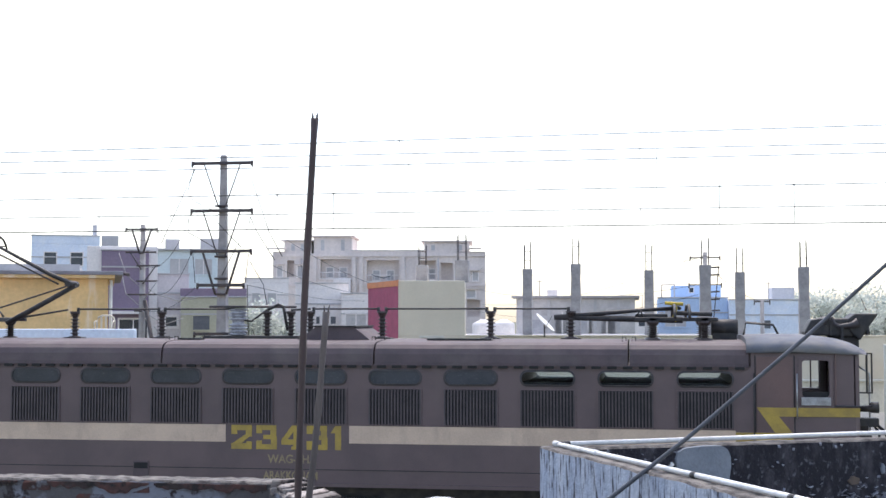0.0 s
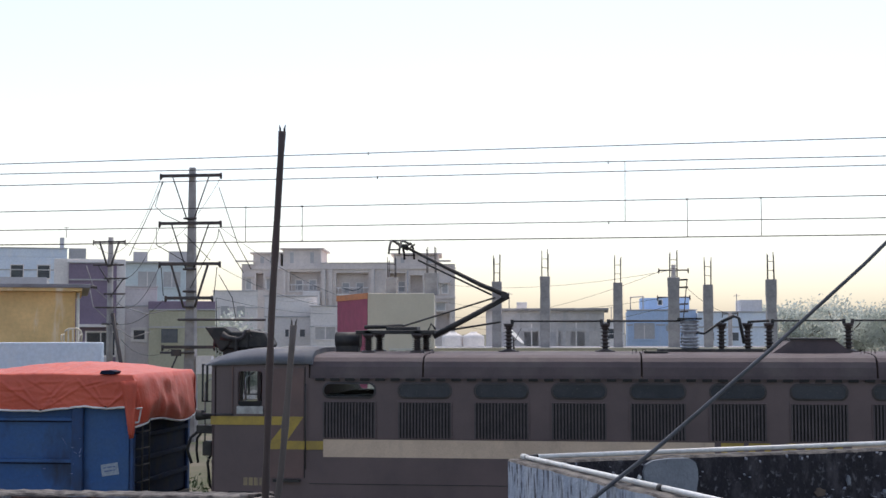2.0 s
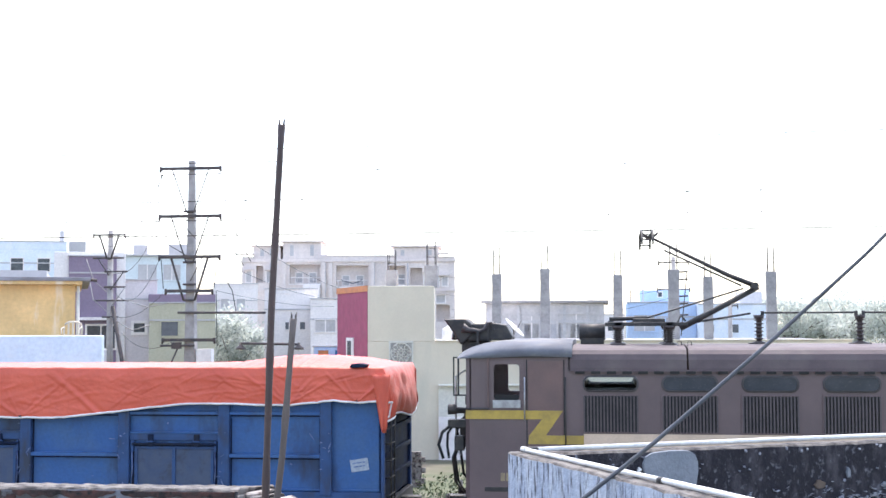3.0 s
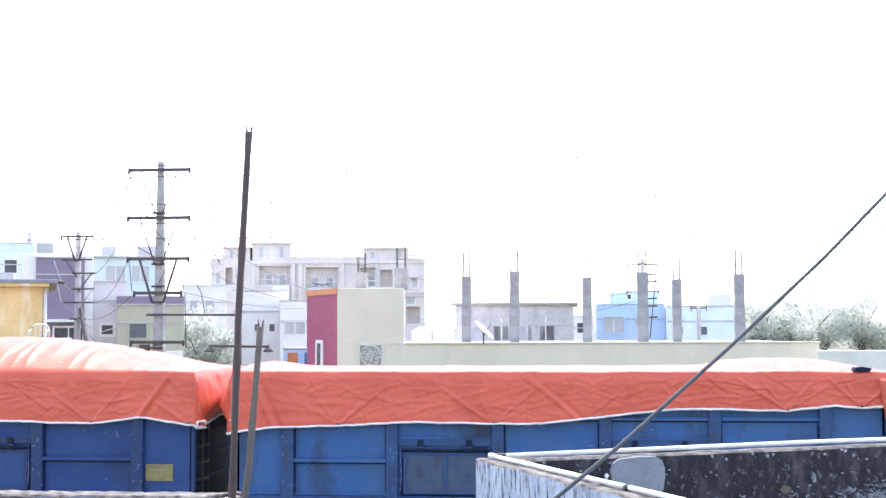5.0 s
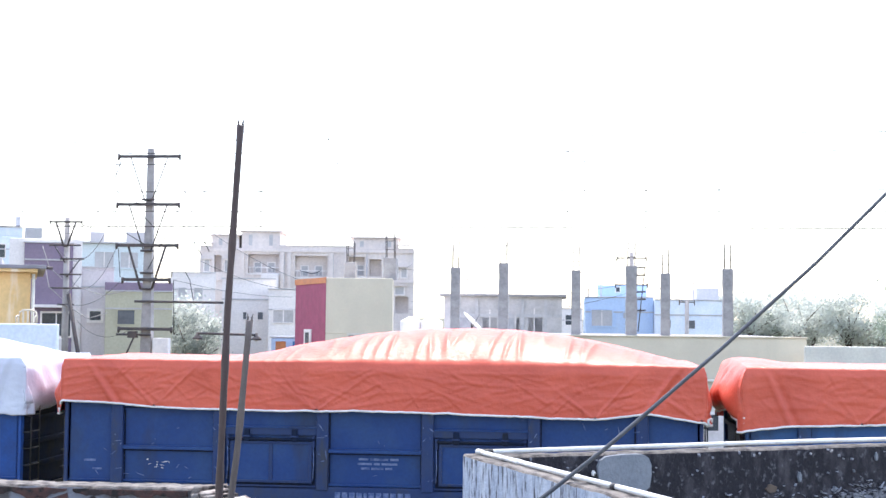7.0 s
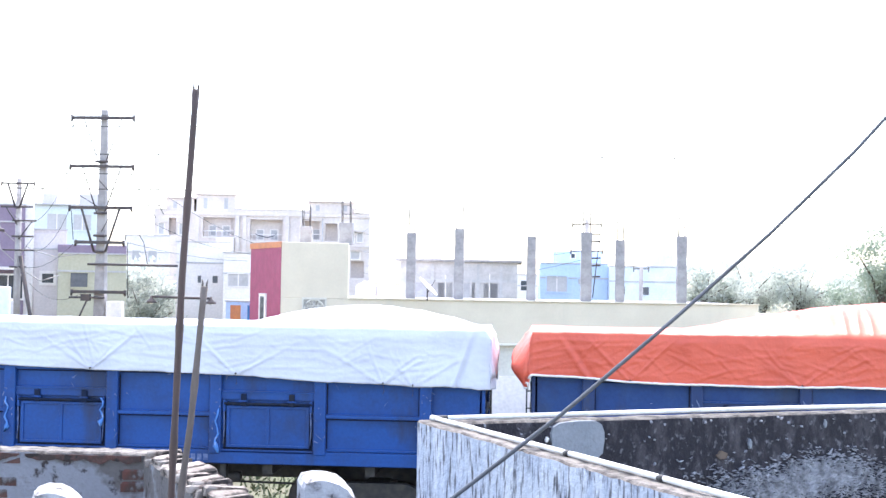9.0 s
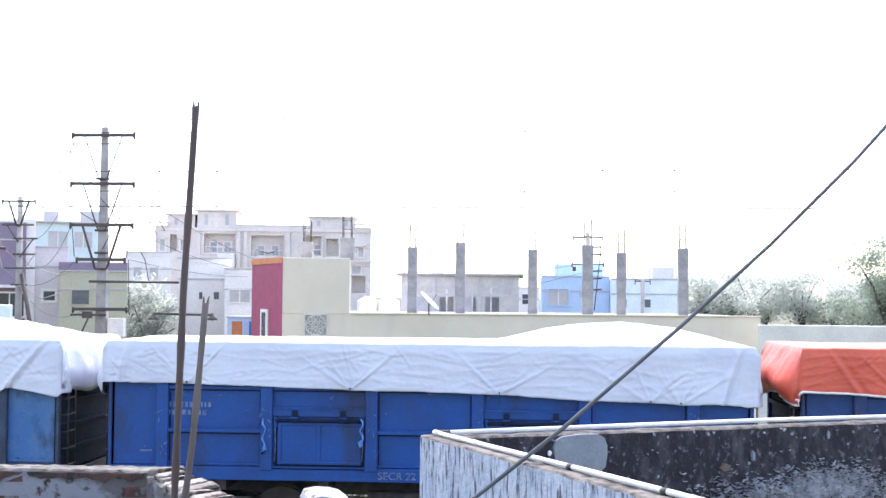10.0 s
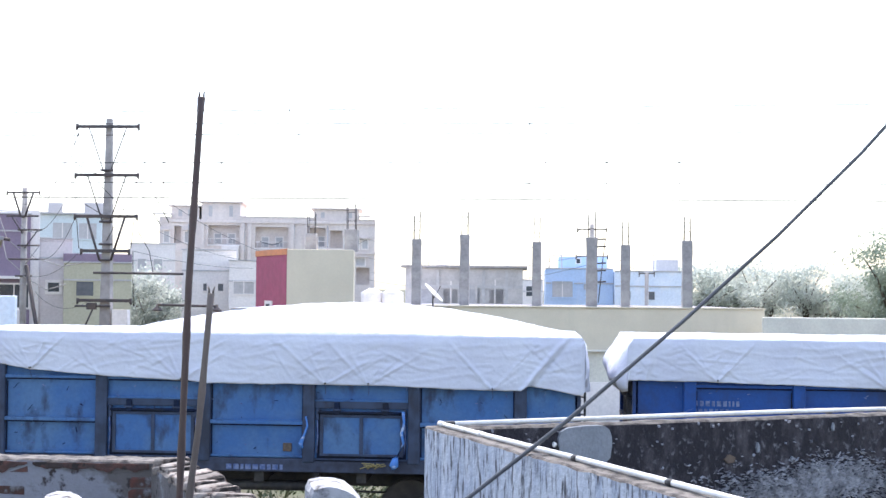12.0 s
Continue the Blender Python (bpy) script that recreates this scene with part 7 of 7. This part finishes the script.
def street_lamp():
    P = thing("street_lamp", pose(-14.3, 55, 0), "dark double-arm street lamp with bell shades", "street lamp")
    bars("post", IRON, P, ([(0, 0, GROUND_Z - 0.1), (0, 0, 4.78)], [0.09, 0.06]))
    bars("arm", IRON, P, ([(-1.30, 0, 3.38), (1.2, 0, 3.34)], 0.055))
    for x in (-1.32, 1.22):
        bars("shade", IRON, P, ([(x, 0, 3.42), (x, 0, 3.30), (x, 0, 3.20), (x, 0, 3.12)], [0.05, 0.07, 0.20, 0.22]), n=14)
        bars("bulb", PLASTIC_W, P, ([(x, 0, 3.13), (x, 0, 3.06)], [0.09, 0.05]), n=10)


main_pole()
left_pole()
right_pole()
street_lamp()


def slack(p, q, sag, r=0.016):
    p, q = Vector(p), Vector(q)
    return ([tuple(p.lerp(q, i / 14) - Vector((0, 0, 4 * sag * (i / 14) * (1 - i / 14)))) for i in range(15)], r)


def power_lines():
    spans = [((-20.2, 57.7, 11.05), (-26.5, 65.8, 8.75), 1.6), ((-17.4, 57.7, 11.05), (-24.9, 65.8, 8.75), 1.4), ((-20.2, 57.7, 8.9), (-26.2, 65.8, 7.65), 1.5),
             ((-20.2, 57.7, 7.1), (-25.6, 65.8, 6.15), 1.2), ((-17.4, 57.7, 8.9), (-13.2, 76, 5.6), 0.6), ((-17.4, 57.7, 7.1), (-14.8, 76, 5.6), 0.5),
             ((-17.5, 57.7, 5.7), (-13.0, 109.7, 8.5), 1.6), ((3.0, 72, 7.4), (-14.3, 109, 8.2), 0.6), ((3.0, 72, 6.0), (-13.2, 109, 6.6), 0.7), ((2.7, 72, 7.4), (-13.0, 109, 5.4), 0.8),
             ((3.4, 72, 5.6), (-13.2, 109, 4.8), 0.9), ((4.1, 72, 6.5), (6.3, 72, 5.1), 0.2), ((-20.0, 57.7, 5.6), (-28.5, 72, 5.0), 0.7), ((-19.6, 57.7, 3.4), (-27.5, 72, 3.9), 0.6)]
    for a, b, s in spans:
        tagged(bars("power_line", WIRE_M, None, slack(a, b, s, 0.011), n=5), "thin slack power line between poles", "wire", "power lines")
    # loose jumpers hanging on the tall pole
    for pts in ([(-20.05, 57.6, 11.0), (-20.37, 57.6, 9.87), (-20.0, 57.6, 9.5), (-19.08, 57.6, 9.07)], [(-20.35, 57.7, 8.9), (-20.3, 57.6, 8.1), (-19.4, 57.6, 7.6), (-18.9, 57.6, 7.3)],
                [(-17.4, 57.6, 8.8), (-17.45, 57.6, 8.4), (-18.1, 57.6, 7.3), (-18.7, 57.6, 6.15)], [(-17.42, 57.6, 10.7), (-16.52, 57.6, 8.1), (-15.9, 57.6, 6.98)], [(-20.0, 57.6, 10.98), (-21.56, 57.6, 7.63)], [(-17.4, 57.6, 8.79), (-17.13, 57.6, 8.19), (-16.25, 57.6, 6.82)], [(-17.38, 57.6, 6.74), (-16.76, 57.6, 5.71), (-16.58, 57.6, 4.78)], [(-17.5, 57.6, 5.7), (-17.44, 57.6, 3.25)], [(-17.5, 57.7, 7.1), (-17.6, 57.6, 5.8)], [(-20.1, 57.7, 7.1), (-19.95, 57.6, 5.8)], [(-19.0, 57.6, 8.6), (-17.8, 57.6, 7.4)]):
        tagged(bars("power_line", WIRE_M, None, (pts, 0.019), n=5), "loose jumper wire hanging on the pole", "wire", "jumper wires")
    for pts in ([(-26.9, 65.7, 7.6), (-26.5, 65.7, 6.5), (-25.8, 65.7, 5.9)], [(-26.7, 65.7, 6.4), (-26.5, 65.7, 5.5), (-25.8, 65.7, 4.9)], [(-24.8, 65.7, 6.15), (-25.5, 65.7, 5.2)], [(-24.8, 65.7, 5.45), (-23.6, 65.7, 5.1), (-22.3, 65.2, 5.3)], [(-25.6, 65.7, 4.6), (-24.4, 65.7, 3.9), (-23.4, 65.7, 4.2)]):
        tagged(bars("power_line", PSC, None, (pts, 0.025), n=5), "pale loose service cable on the pole", "wire", "jumper wires")


power_lines()


def antennas():
    for x, y, z, hh in ((-1.6, 78, 5.35, 0.0), (-38.9, 91.2, 11.0, 0.8), (8.0, 86, 5.35, 1.2), (-5.9, 78, 5.49, 1.0), (0.1, 112, 4.9, 1.4)):
        if not hh:
            continue
        a = thing("roof_antenna", pose(x, y, z), "thin grey antenna mast on a flat roof", "antenna", "roof antennas")
        bars("mast", PSC, a, ([(0, 0, 0), (0, 0, hh)], 0.03), n=6)
        bars("cross_rod", PSC, a, ([(-0.2, 0, hh * 0.9), (0.2, 0, hh * 0.9)], 0.02), n=6)


antennas()

# ---- trees and grass ----


def tree(x, y, height, spread, leaf_mat, label, seed, leaves=5800, leaf=0.15):
    rng = random.Random(seed)
    T = thing("tree", pose(x, y, GROUND_Z), label, "tree", "trees")
    bm = bmesh.new()
    tips = []
    tube(bm, [(0, 0, -0.1), (0.1, 0, height * 0.25), (0.05, 0.1, height * 0.5)], [height * 0.035, height * 0.028, height * 0.02])
    for k in range(11):
        a = rng.uniform(0, 2 * math.pi)
        z0 = height * rng.uniform(0.25, 0.5)
        r = spread * rng.uniform(0.3, 0.95)
        z1 = height * rng.uniform(0.45, 0.93) * (1 - 0.25 * (r / spread) ** 2)
        p = Vector((r * math.cos(a), r * math.sin(a), z1))
        mid = Vector((p.x * 0.45, p.y * 0.45, z0 + (z1 - z0) * 0.6))
        tube(bm, [(0.05, 0.05, z0), tuple(mid), tuple(p)], [height * 0.014, height * 0.009, height * 0.003], 6)
        tips += [(p, 1.0), (mid, 0.8), (p + Vector((rng.uniform(-1, 1), rng.uniform(-1, 1), rng.uniform(-0.2, 0.6))) * spread * 0.25, 0.7)]
    tips.append((Vector((0, 0, height * 0.9)), 0.9))
    part("trunk", bm, BARK, T)
    vs, fs = [], []
    for i in range(leaves):
        c, k = tips[rng.randrange(len(tips))]
        d = Vector((rng.gauss(0, 1), rng.gauss(0, 1), rng.gauss(0, 0.75)))
        p = c + d * (spread * 0.17 * k)
        n = Vector((rng.gauss(0, 1), rng.gauss(0, 1), rng.gauss(0, 1))).normalized()
        u = n.orthogonal().normalized()
        w = n.cross(u)
        s = leaf * rng.uniform(0.5, 1.25)
        b = len(vs)
        vs += [p - u * s, p + w * s * 0.5 - u * s * 0.2, p + u * s, p - w * s * 0.5 + u * s * 0.1]
        fs.append((b, b + 1, b + 2, b + 3))
    me = bpy.data.meshes.new("crown")
    me.from_pydata([tuple(v) for v in vs], [], fs)
    me.materials.append(leaf_mat)
    c = new("crown", me)
    c.parent = T
    tagged(c, kind="stuff")
    return T


rng_t = random.Random(21)
bt = [tree(16, 118, 7.6, 3.6, LEAF, "green broadleaf tree beyond the houses, leaf colour paled for haze", 1), tree(20, 120, 8.0, 4.0, LEAF, "green broadleaf tree beyond the houses, leaf colour paled for haze", 2),
      tree(24.5, 119, 7.5, 3.8, LEAF, "green broadleaf tree beyond the houses, leaf colour paled for haze", 3)]
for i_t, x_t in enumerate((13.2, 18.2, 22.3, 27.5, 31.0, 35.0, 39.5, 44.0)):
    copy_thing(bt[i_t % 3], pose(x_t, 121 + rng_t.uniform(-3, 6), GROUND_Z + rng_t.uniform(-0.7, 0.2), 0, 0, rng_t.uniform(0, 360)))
tree(23.4, 88, 9.3, 3.9, LEAF_NEAR, "taller green tree with a loose ragged crown", 7, 11000, 0.13)
copy_thing(bt[1], pose(28.5, 90, GROUND_Z + 1.0, 0, 0, 70))
tree(-21.5, 74, 5.2, 1.9, LEAF_MID, "small tree between the houses, leaf colour greyed for haze", 9, 5200, 0.09)
tree(-10.9, 43.5, 2.3, 1.5, LEAF_NEAR, "leafy green bush beside the lane", 10, 1600, 0.09)
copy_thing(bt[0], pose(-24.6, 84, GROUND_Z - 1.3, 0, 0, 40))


def grass():
    rng = random.Random(8)
    vs, fs = [], []
    for i in range(9000):
        x, y = rng.uniform(-28, 22), TRACK_Y + rng.choice((rng.uniform(3.2, 20), rng.uniform(-6, -3.1)))
        if noise.noise(Vector((x * 0.25, y * 0.25, 5))) < -0.05:
            continue
        h = rng.uniform(0.15, 0.55)
        a = rng.uniform(0, math.pi)
        dx, dy = math.cos(a) * 0.03, math.sin(a) * 0.03
        lx, ly = rng.uniform(-.15, .15), rng.uniform(-.15, .15)
        b = len(vs)
        z = GROUND_Z - 0.05
        vs += [(x - dx, y - dy, z), (x + dx, y + dy, z), (x + dx * 0.7 + lx * 0.4, y + dy * 0.7 + ly * 0.4, z + h * 0.6), (x + lx, y + ly, z + h)]
        fs.append((b, b + 1, b + 2, b + 3))
    me = bpy.data.meshes.new("grass")
    me.from_pydata(vs, [], fs)
    me.materials.append(GRASS_M)
    tagged(new("grass", me), "tufts of green grass beside the ballast", "grass", kind="stuff")


grass()


def weeds():
    rng = random.Random(18)
    vs, fs = [], []
    for c in range(420):
        cx, cy = rng.uniform(-26, 20), rng.uniform(27, 37)
        hh = rng.uniform(0.5, 1.15)
        for i in range(70):
            p = Vector((cx + rng.gauss(0, 0.28), cy + rng.gauss(0, 0.25), GROUND_Z + hh * rng.random() ** 0.7))
            n = Vector((rng.gauss(0, 1), rng.gauss(0, 1), rng.gauss(0, 1))).normalized()
            u = n.orthogonal().normalized()
            w = n.cross(u)
            s = rng.uniform(0.03, 0.075)
            b = len(vs)
            vs += [p - u * s, p + w * s * 0.5, p + u * s, p - w * s * 0.5]
            fs.append((b, b + 1, b + 2, b + 3))
    me = bpy.data.meshes.new("weeds")
    me.from_pydata([tuple(v) for v in vs], [], fs)
    me.materials.append(GRASS_M)
    tagged(new("weeds", me), "knee-high green weeds behind the track", "weeds", kind="stuff")


weeds()

# ---- sleepers ----


def sleepers():
    track = bpy.data.objects["railway_track"]
    bm = bmesh.new()
    column(bm, [(-0.125, -1.37), (0.125, -1.37), (0.125, 1.37), (-0.125, 1.37)], -0.36, -0.16)
    first = part("sleeper", bm, CONCRETE, track)
    for i in range(100):
        ob = first if i == 0 else new("sleeper", first.data)
        ob.parent = track
        ob.location = (-35 + 0.65 * i, 0, 0)


sleepers()

# ---- what moves ----


def motions():
    for ob, x0 in MOVERS:
        walk(ob, [(t, pose(x0 + SPEED * t, TRACK_Y, 0)) for t in range(13)])
    # the slung cable sways a little about its lower end
    sway = [(0, 0.4), (1.5, 0.35), (3.5, 0.2), (4.5, -0.25), (5.4, -0.6), (6.0, -0.55), (6.5, -0.65), (7.0, -0.1), (8.0, 0.0), (9.0, 0.0), (10.5, -0.1), (12, 0.0)]
    walk(cable_thing, [(t, pose(-0.9, 7, 2.66, 0, a, 0) @ pose(0.9, -7, -2.66)) for t, a in sway])
    for ob, x, z, r in WHEELS:
        step = 12.0 / 80
        walk(ob, [(k * step, pose(x, 0, z, 0, math.degrees(SPEED * k * step / r), 0)) for k in range(81)])


motions()
